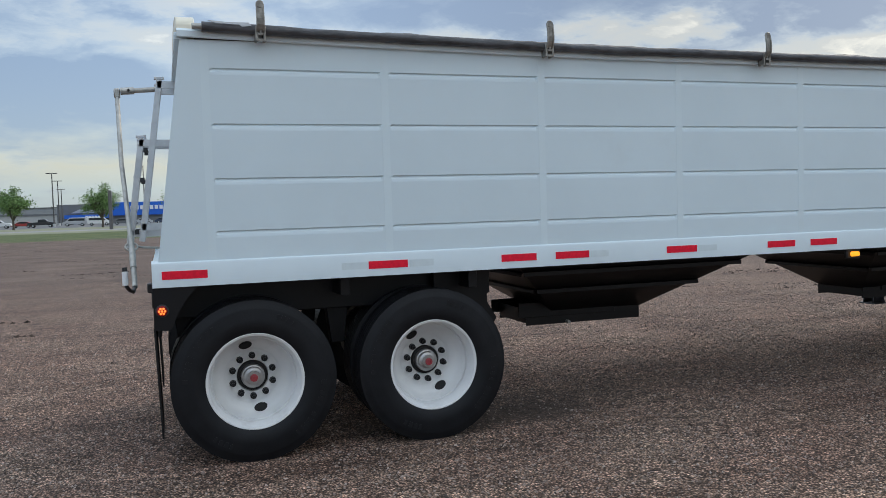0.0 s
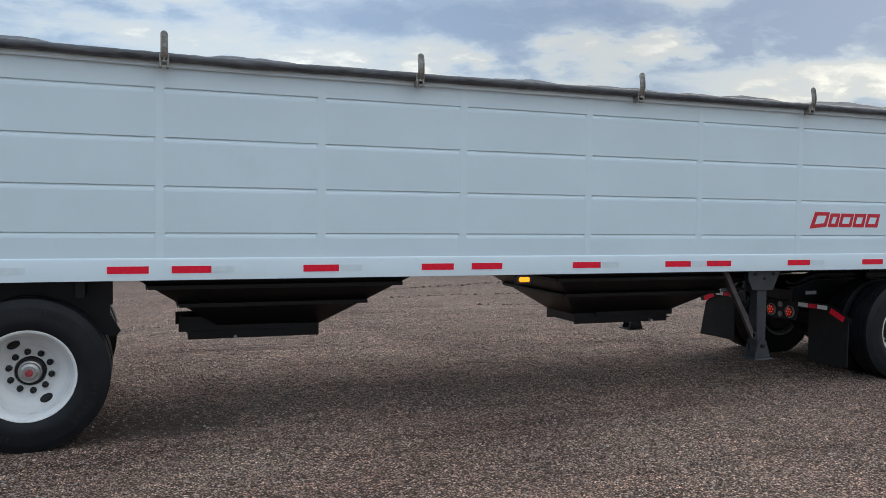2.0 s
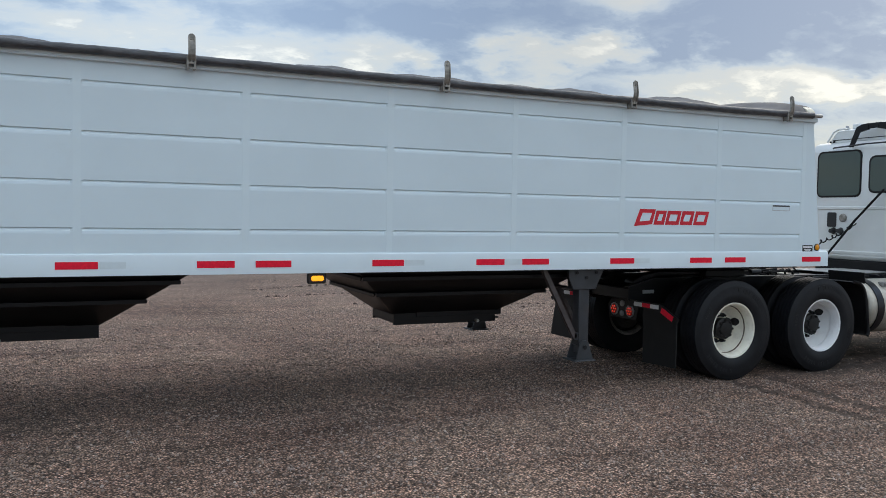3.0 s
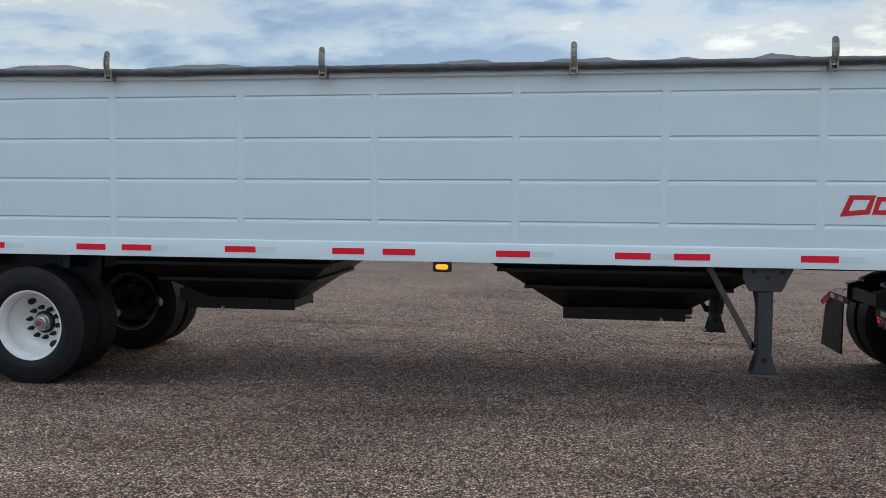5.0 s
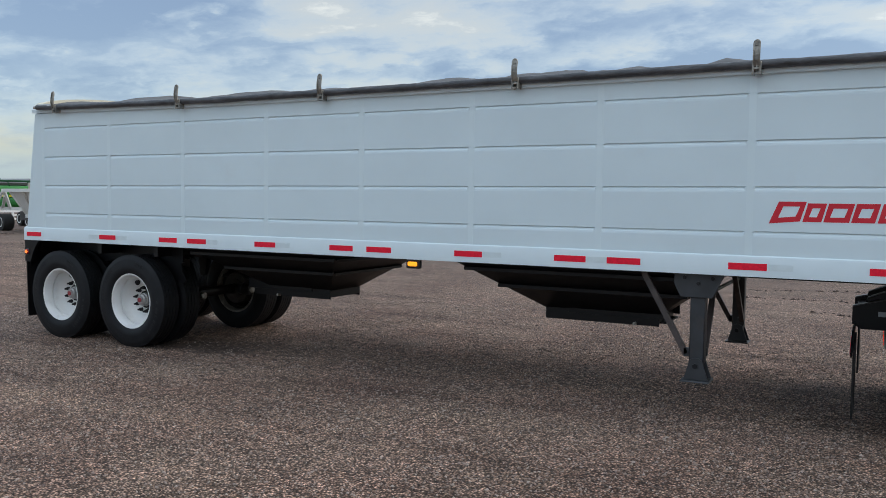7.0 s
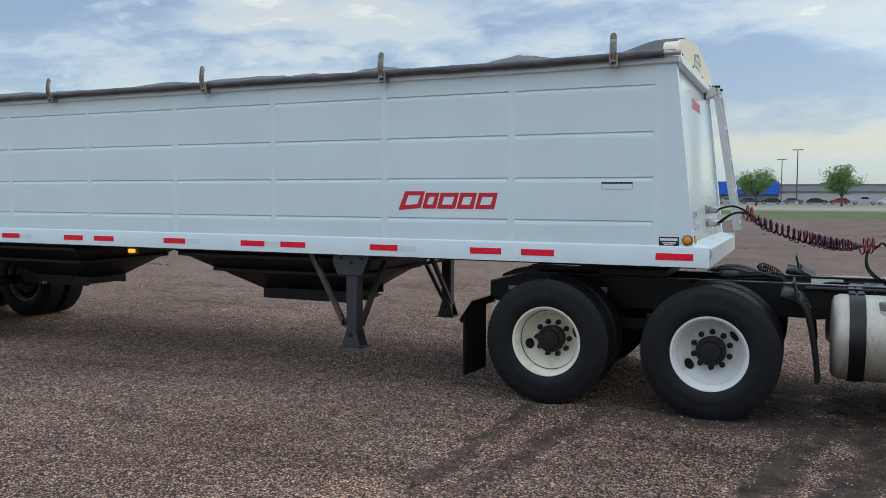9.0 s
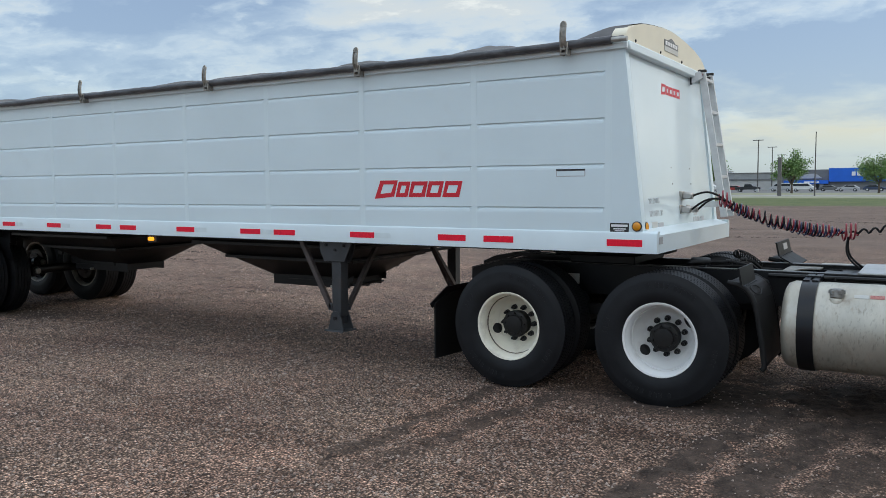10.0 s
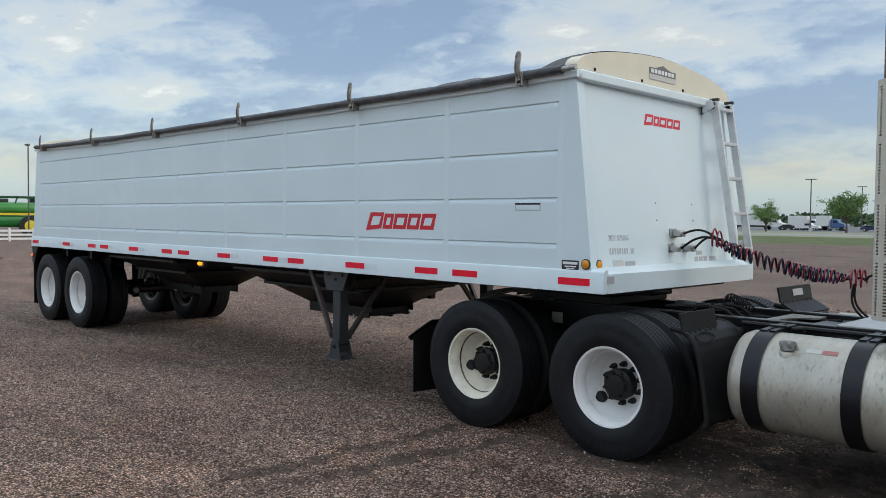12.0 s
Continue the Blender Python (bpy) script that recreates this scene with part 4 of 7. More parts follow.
# mud guard plate and flap behind the wheels
for side in (0, 1):
    y0, y1 = near_far(0.012, 0.05, side)
    pts = [(0.0, 1.183), (0.0, 0.91), (0.1, 0.905), (0.125, 0.955), (0.16, 1.03), (0.205, 1.10), (0.245, 1.15), (0.28, 1.183)]
    part("guard_plate", prism(pts, (y0, y1), "y"), M["black_paint"], trailer)
    y0, y1 = near_far(0.03, 0.68, side)
    part("mud_flap", hexa([(0.018, y0, 0.2), (0.018, y1, 0.2), (0.03, y1, 0.2), (0.03, y0, 0.2)], [(-0.005, y0, 0.93), (-0.005, y1, 0.93), (0.008, y1, 0.93), (0.008, y0, 0.93)]), M["rubber_flap"], trailer, "black rubber mud flap")
    y0, y1 = (-0.004, 0.011) if side == 0 else (W - 0.011, W + 0.004)
    lamp = part("side_marker", lathe([(0.034, 0), (0.034, -0.01), (0.028, -0.018), (0.0, -0.021)], (0.052, 0.011 if side == 0 else W - 0.011, 1.035), "y", 20), M["lamp_red"], trailer, "lit round red marker lamp")
    for k in range(7 if side == 0 else 0):
        a, d = 2 * math.pi * k / 6, 0.018 if k < 6 else 0.0
        part("led", lathe([(0.0075, 0), (0.006, -0.003), (0, -0.004)], (0.052 + d * math.cos(a), -0.009, 1.035 + d * math.sin(a)), "y", 10), M["led_orange"], lamp)
    part("bezel", lathe([(0.042, 0.001), (0.042, -0.006), (0.034, -0.008)], (0.052, 0.011, 1.035), "y", 20), M["decal_black"], lamp) if side == 0 else None
part("rear_plate", box(0.02, 0.045, 0.06, W - 0.06, 0.86, 1.182, 0.003), M["black_paint"], trailer)
part("rear_light_bar", box(-0.02, 0.0185, 0.69, W - 0.69, 0.98, 1.12, 0.01), M["black_paint"], trailer)

# amber marker under the rail half way along
mk = part("marker_bracket", box(5.685, 5.845, 0.035, 0.075, 1.095, 1.186, 0.012), M["decal_black"], trailer)
part("marker_lens", box(5.712, 5.818, 0.012, 0.036, 1.118, 1.162, 0.012), M["amber"], mk, "lit amber marker lens")
# small amber markers and stickers near the front corner
for x, z in ((11.416, 1.392),):
    lens = part("side_lamp", lathe([(0.032, 0.0), (0.032, -0.012), (0.022, -0.02), (0.0, -0.022)], (x, 0.0175, z), "y", 20), M["amber_off"], trailer, "round amber lamp")
    part("bezel", lathe([(0.04, 0.0), (0.04, -0.008), (0.032, -0.01)], (x, 0.0175, z), "y", 20), M["decal_black"], lens)
for y in (0.125,):
    lens = part("front_lamp", lathe([(0.032, 0.0), (0.032, 0.012), (0.022, 0.02), (0.0, 0.022)], (front_x(1.385) - 0.006, y, 1.385), "x", 20), M["amber_off"], trailer, "round amber lamp")
    part("bezel", lathe([(0.04, -0.004), (0.04, 0.008), (0.032, 0.01)], (front_x(1.385) - 0.006, y, 1.385), "x", 20), M["decal_black"], lens)
tag = part("dealer_sticker", box(11.2, 11.352, 0.0146, 0.0175, 1.347, 1.416), M["decal_black"], trailer, "small black dealer sticker")
for i, (a, b, z0, z1) in enumerate(((11.21, 11.342, 1.386, 1.405), (11.228, 11.33, 1.366, 1.375), (11.24, 11.315, 1.353, 1.359))):
    part("sticker_line", box(a, b, 0.0136, 0.0145, z0, z1), M["decal_white"], tag)
tag = part("warning_label", box(10.742, 10.99, 0.0165, 0.0178, 1.782, 1.842), M["decal_grey"], trailer, "small grey and black label")
part("label_head", box(10.742, 10.99, 0.0155, 0.0164, 1.828, 1.842), M["decal_black"], tag)
part("label_field", box(10.748, 10.984, 0.0155, 0.0164, 1.788, 1.825), M["white"], tag)


def logo(place, right, out, width, height, parent):
    """A red wordmark drawn as five plain slanted blocks, the first one tallest."""
    place, right, out = Vector(place), Vector(right).normalized(), Vector(out).normalized()
    up = -right.cross(out) if right.cross(out).z < 0 else right.cross(out)
    mark = None
    lefts = (0.0, 0.22, 0.385, 0.60, 0.80)
    for i, u in enumerate(lefts):
        w = (0.205, 0.15, 0.2, 0.18, 0.2)[i] * width
        x = u * width
        lo, hi = (0.0, height) if i == 0 else (height * 0.1, height * 0.93)
        s = 0.05 * width
        bm = bmesh.new()
        t = 0.035 * width
        outer = [(x + s * lo / height - (s if i == 0 else 0), lo), (x + w + s * lo / height, lo + (height * 0.12 if i == 0 else 0)), (x + w + s * hi / height, hi), (x + s * hi / height - (s * 0.4 if i == 0 else 0), hi)]
        t = 0.042 * width
        hole = [(outer[0][0] + t * (1.6 if i == 0 else 1.0) + s * 0.18, outer[0][1] + t * (1.25 if i == 0 else 1.0)), (outer[1][0] - t + s * 0.1, outer[1][1] + t), (outer[2][0] - t - s * 0.18, hi - t), (outer[3][0] + t - s * 0.1, hi - t)]
        for lift in (0.0006, 0.0022):
            o = [bm.verts.new(place + right * a + up * b + out * lift) for a, b in outer]
            h = [bm.verts.new(place + right * a + up * b + out * lift) for a, b in hole]
            for k in range(4):
                bm.faces.new((o[k], o[(k + 1) % 4], h[(k + 1) % 4], h[k]))
        ob = part("logo_block", bm, M["red_paint"], parent, smooth=None)
    return ob


logo((8.965, 0.018, 1.60), (1, 0, 0), (0, -1, 0), 0.86, 0.168, trailer)
logo((11.442 - (2.487 - 1.34) * 0.1123, 0.96, 2.487), (0, 1, 0), (1, 0, 0.112), 0.555, 0.1, trailer)
face = Matrix(((0, -0.1115, 0.9938, 0), (1, 0, 0, 0), (0, 0.9938, 0.1115, 0), (0, 0, 0, 1)))

narrow = face @ Matrix.Diagonal((0.8, 1, 1, 1))


def on_front(y, z, lift=0.001):
    return Vector((11.442 - (z - 1.34) * 0.1123 + lift, y, z))


tagged(part("year_stencil", text_bm("2021 SPRING", 0.064, on_front(0.30, 1.56), narrow), M["ink"], trailer, smooth=None), kind="stuff")
tagged(part("length_stencil", text_bm("38'", 0.064, on_front(0.585, 1.456), narrow), M["ink"], trailer, smooth=None), kind="stuff")
for i in range(8):
    y = 0.305 + 0.033 * i
    part("serial_bar", hexa([on_front(y, 1.456), on_front(y + 0.02, 1.456), on_front(y + 0.02, 1.456, 0), on_front(y, 1.456, 0)], [on_front(y, 1.503), on_front(y + 0.02, 1.503), on_front(y + 0.02, 1.503, 0), on_front(y, 1.503, 0)]), M["ink"], trailer, smooth=None)
for y0, y1, z0, z1, m in ((0.335, 0.48, 1.35, 1.412, "decal_pale"), (0.50, 0.645, 1.35, 1.40, "decal_grey"), (1.60, 1.66, 1.37, 1.41, "decal_grey"), (1.68, 1.74, 1.37, 1.41, "decal_grey"), (1.76, 1.82, 1.37, 1.41, "decal_grey"), (1.63, 1.74, 1.425, 1.46, "decal_grey"), (1.86, 1.98, 1.37, 1.41, "decal_grey")):
    part("data_plate", hexa([on_front(y0, z0, 0.002), on_front(y1, z0, 0.002), on_front(y1, z0, 0), on_front(y0, z0, 0)], [on_front(y0, z1, 0.002), on_front(y1, z1, 0.002), on_front(y1, z1, 0), on_front(y0, z1, 0)]), M[m], trailer, smooth=None)
for y in (1.02, 1.62):
    for z in (1.86, 1.72):
        part("rivet", lathe([(0.008, 0), (0.006, 0.005), (0, 0.006)], on_front(y, z), "x", 8), M["decal_grey"], trailer)


# arched end caps for the tarp
CAP_ARC = [(0.0, 2.818), (0.012, 2.868), (0.04, 2.898), (0.09, 2.926), (0.2, 2.957), (0.42, 3.0), (0.66, 3.028), (0.84, 3.045), (1.0, 3.056)]


def cap(x_out, x_in, label):
    arc = CAP_ARC + [(W / 2, 3.065)] + [(W - a, z) for a, z in CAP_ARC[::-1]]
    bm = prism(arc, sorted((x_out, x_in)), "x", 0.006)
    return part("tarp_cap", bm, M["cream"], trailer, label, smooth=40)


cp = cap(11.315, 11.20, "cream arched end cap")
for y in (0.228, 0.89, 1.55, 2.212):
    part("bolt", lathe([(0.014, 0), (0.011, 0.006), (0, 0.008)], (11.318, y, 2.838), "x", 8), M["nut"], cp)
bd = part("badge", box(11.317, 11.321, 1.0, 1.42, 2.915, 2.968, 0.001), M["badge_grey"], cp, "small black and grey oval badge")
for i in range(7):
    part("badge_mark", box(11.3215, 11.3225, 1.022 + 0.054 * i, 1.062 + 0.054 * i, 2.925, 2.957), M["decal_white"], bd)
part("badge_strip", box(11.317, 11.3205, 1.0, 1.42, 2.872, 2.9145), M["decal_pale"], bd)
part("badge_peak", prism([(1.09, 2.9685), (1.33, 2.9685), (1.21, 3.0)], (11.317, 11.3205), "x"), M["badge_grey"], bd)
cap(0.215, 0.33, "cream arched end cap")


def cap_z(y):
    y = max(0.0, min(y, W - y))
    pts = CAP_ARC + [(W / 2, 3.065)]
    for (a, p), (b, q) in zip(pts, pts[1:]):
        if y <= b:
            return p + (q - p) * (y - a) / (b - a)
    return 3.065


# the tarp sags between its bows and lies over the front cap
def tarp_sheet():
    bm = bmesh.new()
    nx, ny = 320, 22
    grid = []
    for i in range(nx + 1):
        x = 0.33 + (11.3 - 0.33) * i / nx
        bow = abs(math.sin(math.pi * (x - 0.33) / 1.36))
        line = []
        for j in range(ny + 1):
            v = j / ny
            y = -0.02 + (W + 0.04) * v
            arch = 0.195 * math.sin(math.pi * v) ** 0.75
            sag = 0.06 * (bow ** 0.6) * math.sin(math.pi * v) ** 0.5
            crease = 0.115 * max(-0.04, noise.noise((x * 1.25, 2.0, 8.0))) + 0.05 * max(0.0, noise.noise((x * 2.9, 6.0, 1.0))) + 0.016 * noise.noise((x * 2.1, y * 3.0, 1.0)) + 0.011 * noise.noise((x * 7.0, y * 5.0, 5.0)) + 0.005 * noise.noise((x * 17.0, y * 9.0, 5.0))
            end = max(0.0, 1 - (x - 0.33) / 0.8, 1 - (11.2 - x) / 0.8)
            z = rail_z(x) + 0.075 + arch * (1 - 0.1 * end) - sag * (1 - 0.5 * end) + crease * math.sin(math.pi * v) ** 0.3
            w = max(0.0, min(1.0, (x - 10.75) / 0.42))
            e = max(0.0, min(1.0, (min(y, W - y) + 0.02) / 0.12))
            w = w * w * (3 - 2 * w) * e
            z = z * (1 - w) + max(cap_z(y) + 0.008, rail_z(x) + 0.075) * w
            line.append(bm.verts.new((x, y, z)))
        grid.append(line)
    for a, b in zip(grid, grid[1:]):
        for j in range(ny):
            bm.faces.new((a[j], a[j + 1], b[j + 1], b[j]))
    return bm


part("tarp", tarp_sheet(), M["tarp"], trailer, "grey vinyl roll tarp drawn shut", smooth=60)
rp = []
for i in range(420):
    x = 0.37 + (11.22 - 0.37) * i / 419
    rp.append((x, -0.045 + 0.006 * noise.noise((x * 1.9, 0, 0)), rail_z(x) + 0.066 + 0.005 * noise.noise((x * 1.3, 4, 0))))
part("tarp_roll", tube(rp, [0.033 + 0.005 * noise.noise((p[0] * 3.1, 9, 0)) + 0.003 * noise.noise((p[0] * 14.0, 3, 0)) for p in rp], 14), M["roll"], trailer, "dark rolled edge of the tarp", smooth=50)
part("roll_tube", tube([(0.31, -0.045, rail_z(0.33) + 0.066), (0.37, -0.045, rail_z(0.33) + 0.066)], 0.02, 12), M["galv"], trailer)
part("roll_tube", tube([(11.22, -0.045, rail_z(11.2) + 0.066), (11.345, -0.045, rail_z(11.2) + 0.066)], 0.02, 12), M["galv"], trailer)
part("torn_flap", prism([(0.40, TOP + 0.105), (0.46, TOP + 0.088), (0.60, TOP + 0.085), (0.62, TOP + 0.072), (0.68, TOP + 0.08), (0.66, TOP + 0.10), (0.52, TOP + 0.098)], (-0.085, -0.079), "y"), M["alu"], trailer, "torn shiny tarp edge")

# stops that hold the roll: a pierced block on the rail and a channel-shaped finger outside the roll
for x in (0.735, 2.81, 4.755, 6.84, 8.81, 10.845):
    t = rail_z(x)
    hook = part("tarp_stop", box(x - 0.034, x - 0.018, -0.086, -0.0145, t - 0.012, t + 0.085, 0.002), M["hook_steel"], trailer, "galvanised tarp stop")
    part("strap", box(x + 0.018, x + 0.034, -0.086, -0.0145, t - 0.012, t + 0.085, 0.002), M["hook_steel"], hook)
    part("strap", box(x - 0.006, x + 0.006, -0.088, -0.08, t + 0.035, t + 0.075, 0.001), M["hook_steel"], hook)
    for z in (t - 0.012, t + 0.026, t + 0.07):
        part("rung", box(x - 0.0175, x + 0.0175, -0.09, -0.08, z, z + 0.015, 0.001), M["hook_steel"], hook)
    curve = [(-0.084, 0.05), (-0.094, 0.068), (-0.104, 0.095), (-0.107, 0.13), (-0.103, 0.17), (-0.097, 0.2), (-0.094, 0.222)]
    bm = bmesh.new()
    for (ya, za), (yb, zb) in zip(curve, curve[1:]):
        for x0, x1, lift in ((x - 0.026, x - 0.016, 0.006), (x - 0.016, x + 0.016, 0.0), (x + 0.016, x + 0.026, 0.006)):
            hexa([(x0, ya - lift, t + za), (x1, ya - lift, t + za), (x1, ya + 0.006, t + za), (x0, ya + 0.006, t + za)], [(x0, yb - lift, t + zb), (x1, yb - lift, t + zb), (x1, yb + 0.006, t + zb), (x0, yb + 0.006, t + zb)], bm)
    bmesh.ops.remove_doubles(bm, verts=bm.verts, dist=1e-5)
    part("finger", bm, M["hook_steel"], hook, smooth=None)
    part("fingertip", lathe([(0.0, -0.006), (0.022, -0.006), (0.026, 0.0), (0.026, 0.006), (0.0, 0.006)], (x, -0.094, t + 0.222), "y", 18), M["hook_steel"], hook)


# landing gear
def landing_leg(y0, y1, s):
    """A square leg hung from a cut plate, with a pivoting shoe and two slanting braces; s: the way its outer side faces."""
    yo, yi = (y0, y1) if s < 0 else (y1, y0)
    leg = part("landing_leg", box(8.345, 8.462, y0, y1, 0.45, 1.17, 0.008), M["grey_steel"], trailer, "grey steel landing leg")
    part("inner_tube", box(8.357, 8.45, y0 + 0.012, y1 - 0.012, 0.375, 0.449, 0.004), M["grey_steel"], leg)
    part("shoe", hexa([(8.285, y0 - 0.05, 0.305), (8.515, y0 - 0.05, 0.305), (8.515, y1 + 0.06, 0.305), (8.285, y1 + 0.06, 0.305)], [(8.29, y0 - 0.045, 0.318), (8.51, y0 - 0.045, 0.318), (8.51, y1 + 0.055, 0.318), (8.29, y1 + 0.055, 0.318)]), M["grey_steel"], leg)
    for yy in (y0 - 0.022, y1 + 0.006):
        part("shoe_web", prism([(8.31, 0.319), (8.505, 0.319), (8.452, 0.48), (8.425, 0.50), (8.385, 0.50), (8.355, 0.48)], (yy, yy + 0.014), "y", 0.002), M["grey_steel"], leg)
    part("axle_pin", tube([(8.402, y0 - 0.036, 0.435), (8.402, y1 + 0.032, 0.435)], 0.021, 12), M["nut"], leg)
    part("gusset", prism([(8.215, 1.184), (8.605, 1.184), (8.605, 1.165), (8.585, 1.13), (8.52, 0.99), (8.268, 0.99), (8.215, 1.095)], (yo + s * 0.002, yo + s * 0.016) if s > 0 else (yo - 0.016, yo - 0.002), "y", 0.003), M["grey_steel"], leg)
    part("gusset", prism([(8.28, 1.184), (8.56, 1.184), (8.50, 0.99), (8.30, 0.99)], (yi + 0.002, yi + 0.014) if s < 0 else (yi - 0.014, yi - 0.002), "y", 0.003), M["grey_steel"], leg)
    for x, z in ((8.41, 1.105), (8.30, 1.15), (8.52, 1.15)):
        part("pivot_bolt", lathe([(0.016, 0), (0.016, s * 0.011), (0, s * 0.013)], (x, yo + s * 0.016, z), "y", 8), M["nut"], leg)
    part("brace_clip", box(8.300, 8.344, yo + 0.02 * (1 if s < 0 else -1) - 0.02, yo + 0.02 * (1 if s < 0 else -1) + 0.02, 0.505, 0.575, 0.003), M["grey_steel"], leg)
    yb = yo - s * 0.02
    part("rear_brace", bar((8.318, yb, 0.525), (7.955, yb, 1.18), 0.04, 0.045), M["brown_steel"], leg, "rusty brown angle iron brace")
    part("side_brace", bar((8.448, yi - s * 0.008, 0.53), (8.425, yi - s * 0.56, 1.15), 0.045, 0.04), M["brown_steel"], leg, "rusty brown angle iron brace")
    part("brace_clip", box(8.40, 8.47, min(yi, yi - s * 0.03), max(yi, yi - s * 0.03), 0.50, 0.57, 0.003), M["grey_steel"], leg)


landing_leg(0.072, 0.188, -1)
landing_leg(W - 0.188, W - 0.072, 1)
part("cross_shaft", tube([(8.403, 0.205, 0.98), (8.403, W - 0.205, 0.98)], 0.018), M["grey_steel"], trailer)


# wheels
def tyre_bm(centre, R, rim, width, ribs=True, lugs=0):
    w = width / 2
    prof = [(rim - 0.012, -w * 0.72), (rim + 0.02, -w * 0.9), (rim + (R - rim) * 0.28, -w * 0.985), (rim + (R - rim) * 0.42, -w * 1.0), (rim + (R - rim) * 0.45, -w * 0.99), (rim + (R - rim) * 0.74, -w * 0.985), (rim + (R - rim) * 0.78, -w * 0.965), (R - 0.03, -w * 0.90), (R - 0.008, -w * 0.83)]
    n = 5
    for i in range(n):
        a = -w * 0.84 + (2 * w * 0.84) * i / n
        b = -w * 0.84 + (2 * w * 0.84) * (i + 1) / n
        prof += [(R, a + 0.003), (R, b - 0.006), (R - 0.014, b - 0.004), (R - 0.014, b + 0.001)] if i < n - 1 else [(R, a + 0.003), (R, b - 0.003)]
    prof += [(r, -h) for r, h in prof[8::-1]]
    bm = lathe(prof, centre, "y", 72 if not lugs else lugs * 2)
    if lugs:
        c = Vector(centre)
        for v in bm.verts:
            d = Vector((v.co.x - c.x, 0, v.co.z - c.z))
            r = d.length
            if r > R - 0.006:
                k = round(math.atan2(d.z, d.x) / (math.pi / lugs))
                rib = math.floor((v.co.y - c.y + w * 0.84) / (2 * w * 0.84 / n))
                if (k + rib) % 2:
                    v.co -= d.normalized() * 0.004
    return bm


def rim_bm(centre, rim, s):
    """Deep-dished disc wheel seen from its open side; s: the way the open side faces."""
    prof = [(rim + 0.012, 0.012), (rim + 0.016, 0.0), (rim + 0.006, -0.006), (rim - 0.008, 0.0), (rim - 0.016, 0.02), (rim - 0.024, 0.03), (rim - 0.031, 0.096), (rim - 0.018, 0.098), (rim - 0.018, 0.107), (rim - 0.034, 0.109), (rim - 0.04, 0.13), (rim - 0.055, 0.175), (rim - 0.085, 0.205), (0.2, 0.212), (0.19, 0.222), (0.18, 0.228), (0.11, 0.228), (0.105, 0.245)]
    return lathe([(r, s * -h) for r, h in prof], centre, "y", 64)


def hand_hole(x, lip, z, s, rim, a):
    """A dark oval patch where the disc turns up into the dish: a hand hole's shade painted on."""
    depth = ((0.15, 0.228), (0.18, 0.228), (0.19, 0.222), (0.199, 0.209), (max(0.2, rim - 0.085) + 0.0005, 0.204), (rim - 0.055, 0.175), (rim - 0.04, 0.13))
    mid = 0.5 * (0.2 + rim - 0.085) + 0.008
    bm = bmesh.new()
    rings = []
    for k in (0.0, 0.15, 0.3, 0.45, 0.6, 0.75, 0.9, 1.0):
        ring = []
        for i in range(22):
            u = 2 * math.pi * i / 22
            du, dv = 0.028 * k * math.cos(u), 0.046 * k * math.sin(u)
            r = math.hypot(mid + du, dv)
            w = a + math.atan2(dv, mid + du)
            d = depth[-1][1]
            for (r0, d0), (r1, d1) in zip(depth, depth[1:]):
                if r0 <= r <= r1:
                    d = d0 + (d1 - d0) * (r - r0) / max(1e-6, r1 - r0)
                    break
            ring.append(bm.verts.new((x + r * math.cos(w), lip - s * (d - 0.006), z + r * math.sin(w))))
        rings.append(ring)
    for p, q in zip(rings, rings[1:]):
        for i in range(22):
            j = (i + 1) % 22
            bm.faces.new((p[i], p[j], q[j], q[i]))
    bmesh.ops.remove_doubles(bm, verts=bm.verts, dist=1e-5)
    return bm


def sidewall_marks(x, y, z, s, R, rim, turn):
    """Raised, unreadable moulded marks round the sidewall."""
    bm = bmesh.new()
    r0, r1 = rim + (R - rim) * 0.52, rim + (R - rim) * 0.68
    for start, n in ((turn, 11), (turn + 1.9, 4), (turn + math.pi, 11), (turn + 5.0, 4)):
        for i in range(n):
            if i in (5, 9):
                continue
            a0 = start + i * 0.085
            a1 = a0 + (0.06 if i % 3 else 0.045)
            q = [(r0, a0), (r0, a1), (r1, a1), (r1, a0)]
            hexa([(x + r * math.cos(a), y, z + r * math.sin(a)) for r, a in q], [(x + r * math.cos(a), y + s * 0.0022, z + r * math.sin(a)) for r, a in q], bm)
    return bm


